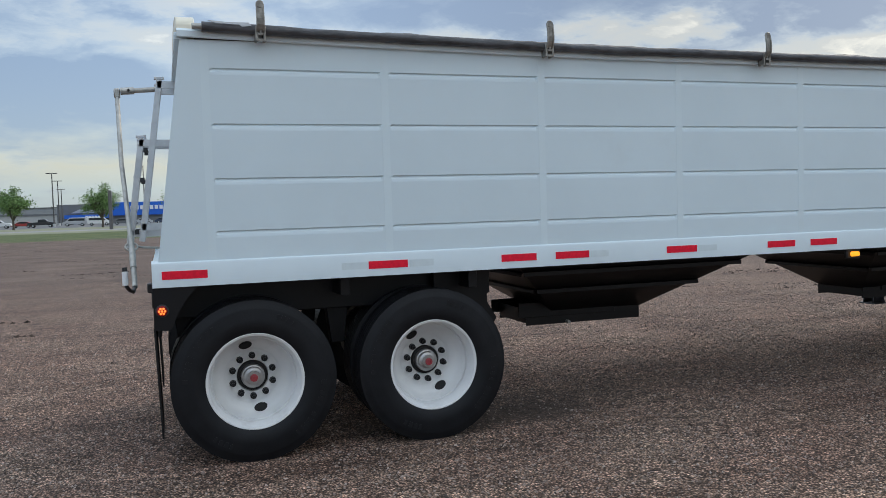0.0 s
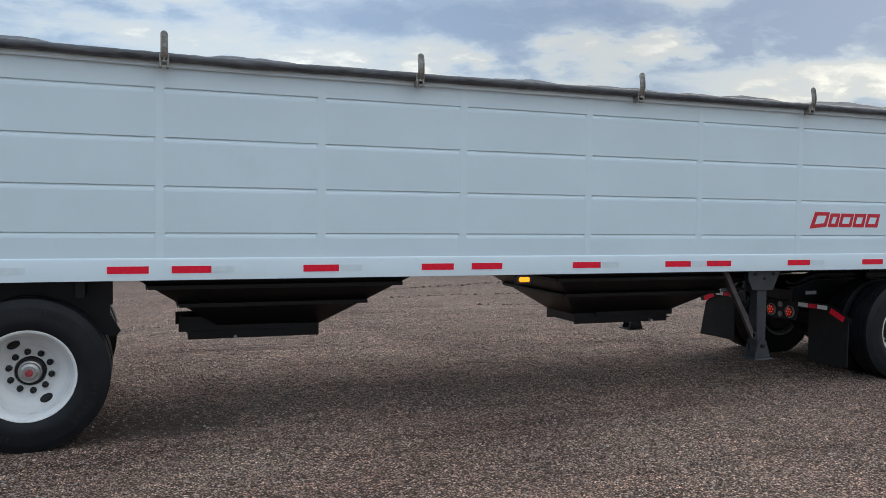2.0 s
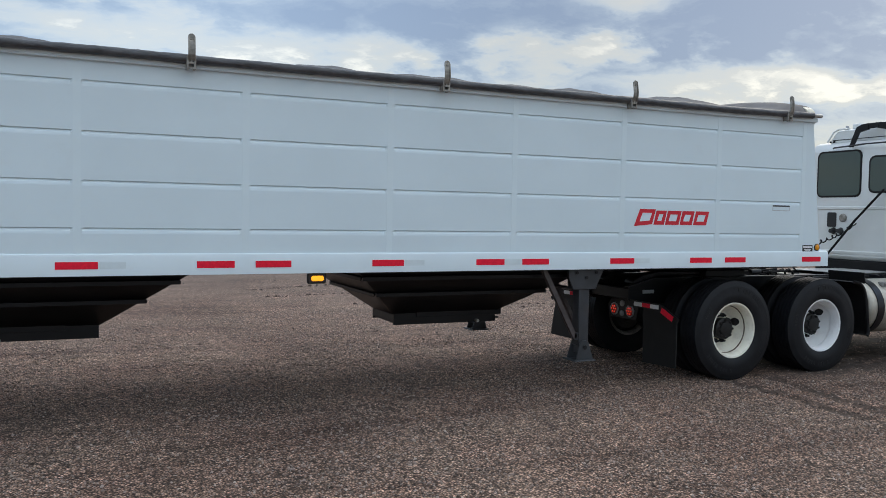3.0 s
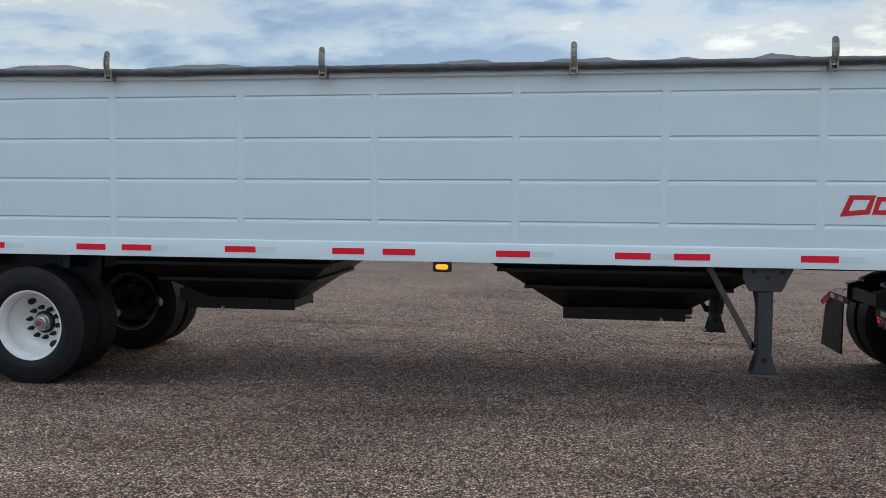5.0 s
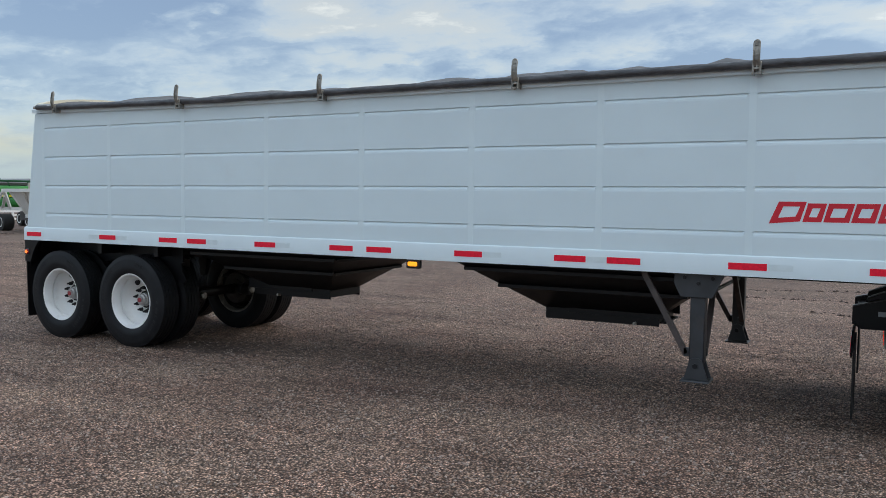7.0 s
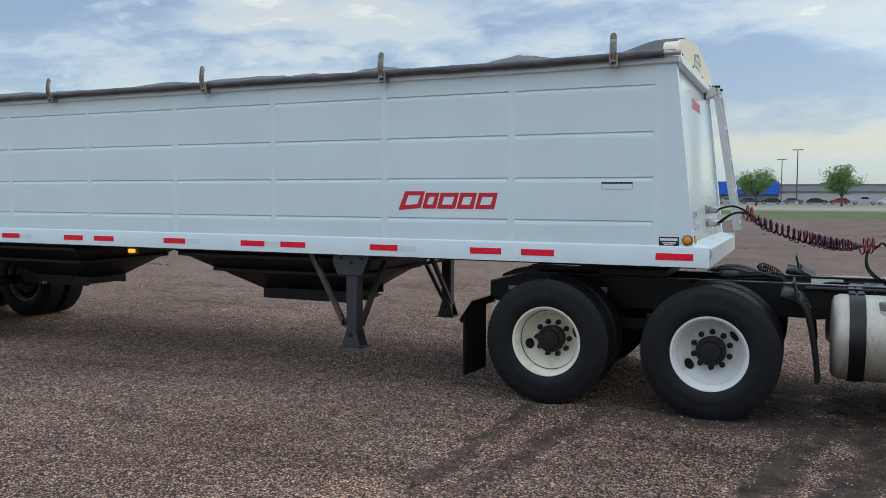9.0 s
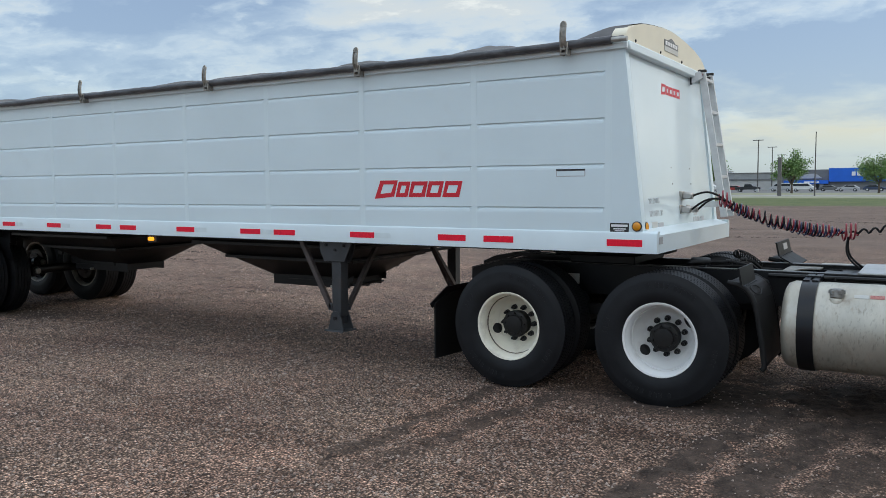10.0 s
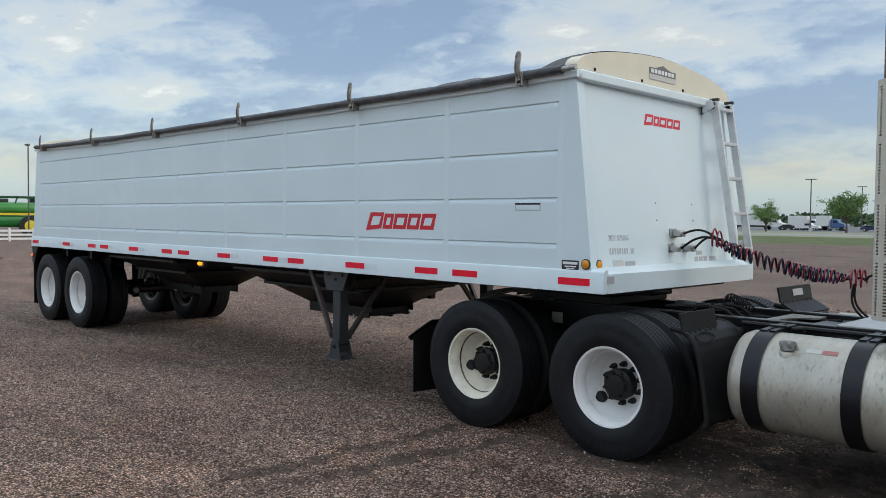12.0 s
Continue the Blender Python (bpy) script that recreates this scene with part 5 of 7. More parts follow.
def dual(root, x, z, y_out, s, R, rim, rimmat, driven, turn, hole, label, n=10, lugs=0, width=0.275):
    """A pair of tyres on disc wheels. s is -1 on the near side, +1 on the far side; y_out the outer tyre's face."""
    yc = y_out - s * width / 2
    c = (x, yc, z)
    wheel = part("wheel", tyre_bm(c, R, rim, width, lugs=lugs), M["rubber"], root, label, smooth=35)
    part("inner_tyre", tyre_bm((x, yc - s * 0.335, z), R, rim, width, lugs=lugs), M["rubber"], wheel, smooth=35)
    tagged(part("raised_marking", sidewall_marks(x, y_out - s * 0.0015, z, s, R, rim, turn + 0.6), M["rubber_mark"], wheel, smooth=None), kind="stuff")
    lip = y_out + s * -0.025
    part("rim", rim_bm((x, lip, z), rim, s), rimmat, wheel, smooth=35)
    part("inner_rim", lathe([(rim + 0.005, 0.0), (rim - 0.03, -s * 0.03), (rim - 0.05, -s * 0.2), (rim + 0.005, -s * 0.24)], (x, lip - s * 0.26, z), "y", 48), M["hub_black"], wheel)
    part("rim_seam", lathe([(rim - 0.033, -s * 0.0966), (rim - 0.0205, -s * 0.0985), (rim - 0.0205, -s * 0.1065), (rim - 0.036, -s * 0.1086)], (x, lip, z), "y", 48), M["seam_rust"] if rimmat == M["rim_cream"] else rimmat, wheel)
    back = yc - s * (0.335 + width / 2)
    part("brake_drum", lathe([(0.0, -s * 0.05), (0.07, -s * 0.05), (0.075, -s * 0.01), (0.13, 0.0), (0.135, s * 0.02), (0.205, s * 0.025), (0.215, s * 0.04), (0.215, s * 0.2)], (x, back, z), "y", 32), M["drum_iron"], wheel)
    part("inner_lip", lathe([(rim + 0.012, 0.012 * s), (rim + 0.014, 0.0), (rim - 0.006, 0.002 * s), (rim - 0.022, 0.02 * s), (rim - 0.03, 0.06 * s)], (x, back + s * 0.012, z), "y", 40), M["hook_steel"], wheel)
    disc = lip - s * 0.228
    for k in range(n):
        a = turn + 2 * math.pi * k / n
        px, pz = x + 0.143 * math.cos(a), z + 0.143 * math.sin(a)
        part("lug_nut", lathe([(0.024, 0), (0.024, s * 0.004), (0.021, s * 0.006), (0.021, s * 0.032), (0.017, s * 0.036), (0.012, s * 0.038), (0.012, s * 0.062), (0, s * 0.063)], (px, disc, pz), "y", 8), M["nut"], wheel, smooth=25)
    for k in range(2):
        a = hole + math.pi * k
        part("hand_hole", hand_hole(x, lip, z, s, rim, a), M["hub_black"], wheel, smooth=None)
    if driven:
        prof = [(0.108, 0.0), (0.104, 0.05), (0.116, 0.058), (0.116, 0.092), (0.1, 0.105), (0.082, 0.107), (0.075, 0.125), (0.03, 0.132), (0.0, 0.132)]
        part("hub", lathe([(r, s * h) for r, h in prof], (x, disc, z), "y", 32), M["hub_black"], wheel)
        for k in range(8):
            a = turn + 2 * math.pi * k / 8
            part("hub_bolt", lathe([(0.013, 0), (0.013, s * 0.018), (0, s * 0.02)], (x + 0.092 * math.cos(a), disc + s * 0.106, z + 0.092 * math.sin(a)), "y", 6), M["hub_black"], wheel)
    else:
        part("hub", lathe([(0.105, -s * 0.01), (0.103, s * 0.006), (0.0, s * 0.005)], (x, disc, z), "y", 28), M["hub_black"], wheel)
        part("hub_cap", lathe([(r, s * h) for r, h in ((0.083, 0.0), (0.08, 0.045), (0.07, 0.05), (0.068, 0.075), (0.06, 0.082), (0.046, 0.085), (0.044, 0.098), (0.0, 0.098))], (x, disc, z), "y", 28), M["hub_steel"], wheel)
        part("hub_plug", lathe([(r, s * h) for r, h in ((0.027, 0.0), (0.026, 0.01), (0.013, 0.012), (0.011, 0.006), (0, 0.006))], (x, disc + s * 0.098, z), "y", 20), M["red_cap"], wheel)
    return wheel


for x, tr, ho in ((0.628, 0.0, -1.37), (1.893, 0.12, -1.08)):
    dual(trailer, x, 0.515, 0.025, -1, 0.55, 0.318, M["rim_white"], False, tr - math.pi / 2, ho, "dual black tyres on white steel wheels")
    dual(trailer, x, 0.515, W - 0.025, 1, 0.55, 0.318, M["rim_white"], False, tr, 0.7, "dual black tyres on white steel wheels")
    part("axle", tube([(x, 0.3, 0.515), (x, W - 0.3, 0.515)], 0.065, 14), M["black_paint"], trailer)
    for y in (0.78, W - 0.78):
        part("brake_chamber", lathe([(0.0, -0.11), (0.07, -0.1), (0.085, -0.01), (0.09, 0.0), (0.085, 0.01), (0.07, 0.1), (0.0, 0.11)], (x + 0.33, y, 0.54), "x", 18), M["black_paint"], trailer)
        part("chamber_cap", lathe([(0.045, 0.0), (0.045, 0.02), (0.035, 0.03), (0, 0.032)], (x + 0.435, y, 0.54), "x", 18), M["hook_steel"], trailer)


# front ladder and service connections
def ladder(y0, y1, zb, zt, stand, xf, s, name, rungs, flare=0.0, ends="alu", deep=0.045):
    ob = None
    for y in (y0, y1):
        stile = bar((xf(zb) + s * (stand + flare), y, zb), (xf(zt) + s * stand, y, zt), 0.03, deep)
        rail = part(name, stile, M["alu"], trailer, "bare aluminium ladder") if ob is None else part("stile", stile, M["alu"], ob)
        ob = ob or rail
        for z in (zb + 0.12, zt - 0.04):
            part("bracket", bar((xf(z), y, z), (xf(z) + s * (stand + 0.01), y, z), 0.03, 0.055), M["alu"], ob)
        part("end_cap", box(xf(zt) + s * stand - 0.04, xf(zt) + s * stand + 0.04, y - 0.018, y + 0.018, zt, zt + 0.025, 0.004), M[ends], ob)
    for i in range(rungs):
        z = zb + 0.06 + (zt - zb - 0.14) * i / (rungs - 1)
        at_z = stand + flare * (zt - z) / (zt - zb)
        part("rung", box(xf(z) + s * at_z - 0.025, xf(z) + s * at_z + 0.025, y0 + 0.014, y1 - 0.014, z, z + 0.03, 0.003), M["alu"], ob)


ladder(1.965, 2.245, 1.40, 2.785, 0.105, front_x, 1, "front_ladder", 5, 0.075, "decal_black", 0.062)
for y in (1.92,):
    part("grab_bracket", bar((front_x(2.72) - 0.004, y, 2.715), (front_x(2.76) + 0.1, y + 0.03, 2.765), 0.03, 0.075), M["alu"], trailer)
    part("bracket_end", box(front_x(2.72) - 0.002, front_x(2.72) + 0.012, y - 0.017, y + 0.017, 2.672, 2.752), M["decal_black"], trailer)
ladder(1.72, 2.1, 1.44, 2.78, 0.15, rear_x, -1, "rear_ladder", 5)
ladder(1.76, 2.06, 1.385, 2.30, 0.245, rear_x, -1, "fold_down_ladder", 4)
for y in (1.74, 2.08):
    for z in (1.52, 1.95, 2.2):
        part("hinge", box(rear_x(z) - 0.215, rear_x(z) - 0.18, y - 0.012, y + 0.012, z - 0.02, z + 0.02, 0.002), M["decal_black"], trailer)
for y, z in ((1.25, 1.612), (1.21, 1.49), (1.44, 1.488)):
    g = part("air_coupling", box(11.43, 11.52, y - 0.04, y + 0.04, z - 0.03, z + 0.03, 0.012), M["hub_steel"], trailer, "cast metal air line coupling")
    part("coupling_plate", box(11.40, 11.435, y - 0.045, y + 0.045, z - 0.04, z + 0.04, 0.004), M["galv"], g)

# tarp crank hung at the back
CY = W + 0.045
crank = part("tarp_crank", tube([(0.32, CY, 2.83), (-0.235, CY, 2.79)], 0.024, 10), M["galv"], trailer, "galvanised tarp crank rod")
part("universal_joint", box(-0.292, -0.238, CY - 0.03, CY + 0.035, 2.725, 2.815, 0.012), M["galv"], crank)
part("yoke", tube([(-0.235, CY, 2.79), (-0.12, CY, 2.798)], 0.034, 10), M["galv"], crank)
part("yoke_pin", tube([(-0.165, CY - 0.045, 2.795), (-0.165, CY + 0.045, 2.795)], 0.012, 8), M["nut"], crank)
part("crank_rod", tube([(-0.265, CY, 2.74), (-0.234, 1.98, 2.10), (-0.163, 1.41, 1.41), (-0.141, 1.06, 1.115)], 0.02, 10), M["galv"], crank)
part("rod_sleeve", tube([(-0.172, 1.48, 1.495), (-0.163, 1.41, 1.41), (-0.152, 1.22, 1.25)], 0.025, 10), M["galv"], crank)
part("crank_arm", tube([(-0.141, 1.06, 1.115), (-0.152, 0.99, 1.085), (-0.172, 0.85, 1.11), (-0.188, 0.75, 1.15)], 0.014, 8), M["decal_black"], crank)
part("hand_grip", tube([(-0.192, 0.74, 1.155), (-0.194, 0.75, 1.255)], 0.021, 10), M["decal_white"], crank)
part("grip_end", tube([(-0.194, 0.75, 1.255), (-0.195, 0.752, 1.285)], 0.018, 10), M["decal_black"], crank)
ring = [(-0.165 + 0.045 * math.cos(a), 1.41 + 0.02 * math.sin(a), 1.41 + 0.03 * math.sin(a)) for a in [2 * math.pi * i / 16 for i in range(17)]]
part("crank_holder", tube(ring + [(-0.08, 1.45, 1.40), (0.05, 1.5, 1.39)], 0.009, 8), M["galv"], crank)
part("rear_bumper_block", box(-0.045, 0.0, 0.62, 0.7, 1.10, 1.17, 0.008), M["decal_black"], trailer)

# ---- the road tractor ----
tractor = thing("road_tractor", (10.08, W / 2, 0), "white day-cab road tractor with black chassis coupled under the trailer", "truck")
AX = (10.285, 11.588)
for i, x in enumerate(AX):
    rm = M["rim_cream"] if i == 0 else M["rim_white"]
    dual(tractor, x, 0.515, 0.03, -1, 0.525, 0.284, rm, True, 0.3 * i, 3.44 + 0.33 * i, "dual black tyres on a pale disc wheel", lugs=120)
    dual(tractor, x, 0.515, W - 0.03, 1, 0.525, 0.284, M["rim_white"], True, 0.9 * i, 0.5, "dual black tyres on a pale disc wheel", lugs=120)
    part("drive_axle", tube([(x, 0.4, 0.515), (x, 0.95, 0.515), (x, 1.1, 0.515), (x, 1.47, 0.515), (x, 1.62, 0.515), (x, W - 0.4, 0.515)], [0.075, 0.075, 0.17, 0.17, 0.075, 0.075], 16), M["black_paint"], tractor)
for y in (0.82, 1.56):
    # channel rails whose tails are cut down to a taper
    side_cut = [(9.50, 0.775), (9.50, 0.915), (9.84, 1.006), (16.6, 1.006), (16.6, 0.735), (9.57, 0.735)]
    rail = part("frame_rail", prism(side_cut, (y, y + 0.014), "y", 0.003), M["black_paint"], tractor, smooth=20)
    part("top_flange", hexa([(9.50, y - 0.002, 0.916), (9.84, y - 0.002, 1.007), (9.84, y + 0.085, 1.007), (9.50, y + 0.085, 0.916)], [(9.50, y - 0.002, 0.925), (9.84, y - 0.002, 1.016), (9.84, y + 0.085, 1.016), (9.50, y + 0.085, 0.925)]), M["frame_edge"], rail)
    part("top_flange", box(9.842, 16.6, y - 0.002, y + 0.085, 1.0065, 1.016, 0.002), M["frame_edge"], rail)
    part("bottom_flange", box(9.58, 16.6, y + 0.015, y + 0.085, 0.735, 0.746), M["black_paint"], rail)
for x in (9.53, 10.8, 12.3, 13.3):
    part("cross_member", box(x, x + 0.06, 0.835, 1.559, 0.78, 0.90, 0.006), M["black_paint"], tractor)
for y in (0.72, 1.72):
    for x in AX:
        part("air_spring", lathe([(0.0, 0.0), (0.11, 0.01), (0.13, 0.06), (0.13, 0.16), (0.1, 0.2), (0, 0.2)], (x + 0.33, y, 0.56), "z", 18), M["rubber"], tractor)
    part("equaliser_beam", bar((10.0, y, 0.62), (11.7, y, 0.62), 0.09, 0.09), M["black_paint"], tractor)
# fifth wheel under the trailer nose
fw = part("fifth_wheel", prism([(10.45, 0.66), (10.45, 1.78), (10.85, 1.78), (10.9, 1.55), (11.35, 1.39), (11.35, 1.05), (10.9, 0.89), (10.85, 0.66)], (1.095, 1.145), "z", 0.01), M["black_paint"], tractor, "greasy black fifth wheel plate")
part("mount", box(10.55, 11.15, 0.78, 1.66, 1.018, 1.094, 0.01), M["black_paint"], fw)
for y in (0.87, 1.42):
    part("ramp", prism([(9.60, 0.955), (9.605, 0.985), (9.73, 1.04), (9.95, 1.082), (10.69, 1.068), (10.69, 1.045), (9.95, 1.05)], (y, y + 0.16), "y", 0.003), M["black_paint"], fw)


for side in (0, 1):
    y0, y1 = near_far(0.15, 0.76, side)
    # rear: rubber flap on a bent hanger
    def mirror(pts):
        return [(W - y, z) for y, z in pts] if side else pts
    flap = part("mud_flap", prism(mirror([(0.07, 0.155), (0.59, 0.135), (0.60, 0.74), (0.35, 0.74), (0.07, 0.66)] if side == 0 else [(0.02, 0.185), (0.66, 0.19), (0.66, 0.74), (0.30, 0.74), (0.12, 0.62)]), (9.53, 9.544), "x"), M["rubber_flap"], tractor, "black rubber mud flap with red and white tape")
    hang = part("flap_hanger", prism(mirror([(0.05, 0.62), (0.37, 0.715), (0.87, 0.715), (0.87, 0.785), (0.36, 0.785), (0.3, 0.785), (0.02, 0.66)]), (9.515, 9.529), "x"), M["black_paint"], flap)
    for k in range(3):
        part("flap_tape", prism(mirror([(0.33 + 0.135 * k, 0.728), (0.464 + 0.135 * k, 0.728), (0.464 + 0.135 * k, 0.772), (0.33 + 0.135 * k, 0.772)]), (9.5105, 9.5135), "x"), M["red_tape"] if k == 1 else M["decal_white"], flap)
    part("flap_tag", prism(mirror([(0.12, 0.625), (0.30, 0.70), (0.275, 0.755), (0.095, 0.68)]), (9.5105, 9.5135), "x"), M["red_tape"], flap)
    part("frame_plate", box(9.688, 9.846, 0.812, 0.8185, 0.846, 0.885, 0.001) if side == 0 else box(9.688, 9.846, 1.646, 1.652, 0.846, 0.885, 0.001), M["decal_grey"], tractor)
    # front: moulded guard with an upright stone plate
    line = [(12.10, 1.0), (12.18, 0.985), (12.232, 0.955), (12.268, 0.91), (12.292, 0.85), (12.312, 0.77), (12.331, 0.66), (12.35, 0.54), (12.367, 0.42), (12.366, 0.39), (12.35, 0.372)]
    line = [(x, z + 0.045 * side) for x, z in line]
    skin = [(x - 0.016, z - 0.012) for x, z in line]
    f = part("front_fender", prism(line + skin[::-1], near_far(0.06, 0.72, side), "y", 0.005), M["rubber_flap"], tractor, "black moulded plastic quarter fender")
    for edge in (0.06, 0.72):
        part("rolled_edge", tube([(x - 0.012, edge if side == 0 else W - edge, z - 0.008) for x, z in line], 0.02, 8), M["rubber_flap"], f, smooth=60)
    ya, yb = (0.0, 0.48) if side == 0 else (1.56, 2.21)
    oval = [(12.264 + 0.03 * math.cos(a), (0.2 if side == 0 else W - 0.2) + 0.12 * math.sin(a), 0.934 + 0.045 * side - 0.03 * math.cos(a)) for a in [2 * math.pi * i / 24 for i in range(25)]]
    part("recess_rim", tube(oval, 0.0045, 6), M["rubber_flap"], f)
    part("fender_post", tube([(12.22, (y0 + y1) / 2, 0.92), (12.22, 0.9 if side == 0 else 1.67, 0.92)], 0.03), M["grey_steel"], f)
    up_ = 0.09 * side
    part("stone_plate", hexa([(12.19, ya, 0.985 + up_), (12.19, yb, 0.985 + up_), (12.205, yb, 0.98 + up_), (12.205, ya, 0.98 + up_)], [(12.165, ya, 1.103 + up_), (12.165, yb, 1.103 + up_), (12.18, yb, 1.103 + up_), (12.18, ya, 1.103 + up_)]), M["rubber_flap"], f)
    if side:
        part("plate_apron", hexa([(12.205, ya, 1.062), (12.34, ya, 0.985), (12.34, yb, 0.985), (12.205, yb, 1.062)], [(12.205, ya, 1.074), (12.345, ya, 0.995), (12.345, yb, 0.995), (12.205, yb, 1.074)]), M["rubber_flap"], f)
    for k in range(7):
        part("bolt", lathe([(0.011, 0), (0.009, 0.008), (0, 0.01)], (12.215, ya + 0.03 + (0.07 + 0.025 * side) * k, 0.972 + 0.1 * side), "z", 8), M["grey_steel"], f)
    if side:
        part("plate_mark", hexa([(12.200, 1.82, 1.115), (12.200, 2.02, 1.115), (12.192, 2.02, 1.115), (12.192, 1.82, 1.115)], [(12.1895, 1.82, 1.168), (12.1895, 2.02, 1.168), (12.182, 2.02, 1.168), (12.182, 1.82, 1.168)]), M["decal_grey"], f)

# tail lamps between the flaps
lb = part("tail_panel", prism([(0.97, 0.66), (1.04, 0.74), (1.47, 0.74), (1.54, 0.66), (1.5, 0.52), (1.01, 0.52)], (9.76, 9.785), "x", 0.004), M["black_paint"], tractor)
part("panel_hanger", box(9.765, 9.83, 1.2, 1.44, 0.70, 0.80, 0.004), M["black_paint"], lb)
for y, z, m, r in ((1.11, 0.615, "lamp_red", 0.06), (1.40, 0.615, "lamp_red", 0.06), (1.255, 0.69, "clear_lens", 0.036), (1.255, 0.575, "clear_lens", 0.034)):
    lamp = part("tail_lamp", lathe([(r, 0), (r, -0.015), (r * 0.8, -0.02), (0, -0.022)], (9.759, y, z), "x", 20), M[m], lb, "round red tail lamp" if m == "lamp_red" else "clear reversing lamp")
    if m == "lamp_red":
        part("bezel", lathe([(r + 0.012, 0.0), (r + 0.012, -0.012), (r, -0.016)], (9.759, y, z), "x", 20), M["decal_grey"], lamp)
        for k in range(7):
            a = 2 * math.pi * k / 6
            d = 0.6 * r if k < 6 else 0.0
            part("led", lathe([(0.009, 0), (0.007, -0.004), (0, -0.005)], (9.738, y + d * math.cos(a), z + d * math.sin(a)), "x", 10), M["red_lens"], lamp)

part("frame_label", box(10.51, 10.625, 0.812, 0.8185, 0.82, 0.912, 0.001), M["decal_pale"], tractor)

# fuel tank
TY, TZ, TR = 0.425, 0.665, 0.325
tank = part("fuel_tank", lathe([(0.0, 0.0), (TR * 0.86, 0.004), (TR * 0.95, 0.02), (TR, 0.06), (TR, 1.84), (TR * 0.95, 1.88), (TR * 0.86, 1.896), (0, 1.9)], (12.44, TY, TZ), "x", 56), M["tank"], tractor, "scuffed bare aluminium fuel tank", smooth=50)
for x in (12.61, 13.217):
    part("tank_strap", lathe([(TR + 0.003, -0.055), (TR + 0.012, -0.055), (TR + 0.012, 0.055), (TR + 0.003, 0.055)], (x, TY, TZ), "x", 56, closed=True), M["strap_black"], tank, "glossy black tank strap")
    part("strap_bolt", tube([(x + 0.06, TY + 0.18, TZ + TR + 0.012), (x + 0.13, TY + 0.2, TZ + TR + 0.016), (x + 0.135, TY + 0.2, TZ + TR - 0.01)], 0.011), M["nut"], tank)
    for u in (-0.03, 0.03):
        part("strap_end", hexa([(x + u - 0.022, TY - 0.06, TZ + TR + 0.004), (x + u + 0.022, TY - 0.06, TZ + TR + 0.004), (x + u + 0.022, TY + 0.27, TZ + TR - 0.012), (x + u - 0.022, TY + 0.27, TZ + TR - 0.012)], [(x + u - 0.022, TY - 0.06, TZ + TR + 0.016), (x + u + 0.022, TY - 0.06, TZ + TR + 0.016), (x + u + 0.022, TY + 0.27, TZ + TR + 0.03), (x + u - 0.022, TY + 0.27, TZ + TR + 0.03)]), M["strap_black"], tank)
    part("strap_bridge", box(x - 0.052, x + 0.052, TY + 0.09, TY + 0.13, TZ + TR + 0.02, TZ + TR + 0.034, 0.003), M["strap_black"], tank)
FX, FY, FZ = 12.80, 0.225, 0.932
part("filler_boss", lathe([(0.056, -0.06), (0.055, -0.028), (0.05, -0.022), (0.04, -0.02)], (FX, FY, FZ - 0.006), "z", 28), M["tank"], tank)
filler = part("filler_cap", lathe([(0.047, -0.02), (0.047, 0.026), (0.042, 0.036), (0.02, 0.038), (0, 0.038)], (FX, FY, FZ), "z", 24), M["cap_grey"], tank, "dull grey fuel filler cap")
for i in range(6):
    a = math.pi * i / 3
    part("cap_grip", box(FX + 0.046 * math.cos(a) - 0.009, FX + 0.046 * math.cos(a) + 0.009, FY + 0.046 * math.sin(a) - 0.009, FY + 0.046 * math.sin(a) + 0.009, FZ + 0.002, FZ + 0.03, 0.003), M["cap_grey"], filler)
for x0, m in ((12.91, "decal_pale"), (13.01, "faded_red")):
    a0, a1 = radians(125), radians(131)
    q = [(x0, TY + (TR + 0.001) * math.cos(a), TZ + (TR + 0.001) * math.sin(a)) for a in (a0, a1)]
    bm = hexa([q[0], (x0 + 0.09, *q[0][1:]), (x0 + 0.09, q[0][1], q[0][2] + 0.001), (q[0][0], q[0][1], q[0][2] + 0.001)], [q[1], (x0 + 0.09, *q[1][1:]), (x0 + 0.09, q[1][1], q[1][2] + 0.001), (q[1][0], q[1][1], q[1][2] + 0.001)])
    part("tank_label", bm, M[m], tank, smooth=None)
part("far_tank", lathe([(0.0, 0.0), (TR * 0.86, 0.004), (TR, 0.06), (TR, 1.84), (TR * 0.86, 1.896), (0, 1.9)], (12.44, W - TY, TZ), "x", 40), M["tank"], tractor)
part("vent_fitting", tube([(12.98, 0.56, 0.935), (12.99, 0.56, 0.975), (13.02, 0.56, 0.977), (13.12, 0.57, 0.96), (13.19, 0.58, 0.95)], 0.012, 8), M["hose_black"], tank)
part("tank_pipe", tube([(12.25, 0.78, 0.985), (13.0, 0.78, 0.985), (13.9, 0.78, 0.985)], 0.018), M["black_paint"], tractor)

# deck plate, air tanks and hoses on the frame
part("deck_plate", box(12.88, 13.78, 0.815, 1.65, 1.017, 1.03, 0.003), M["plate"], tractor, "scuffed tread plate deck")
part("air_tank", lathe([(0, -0.3), (0.1, -0.28), (0.13, -0.2), (0.13, 0.2), (0.1, 0.28), (0, 0.3)], (12.35, 1.28, 0.82), "y", 20), M["black_paint"], tractor)
for k in range(3):
    y = 1.05 + 0.18 * k
    pts = [(11.4 + 0.12 * i, y + 0.03 * math.sin(i * 0.7 + k), 0.975 + 0.015 * math.sin(i * 0.9 + 2 * k)) for i in range(12)]
    part("chassis_hose", tube(pts, 0.013, 6), M["hose_black"], tractor)
pts = []
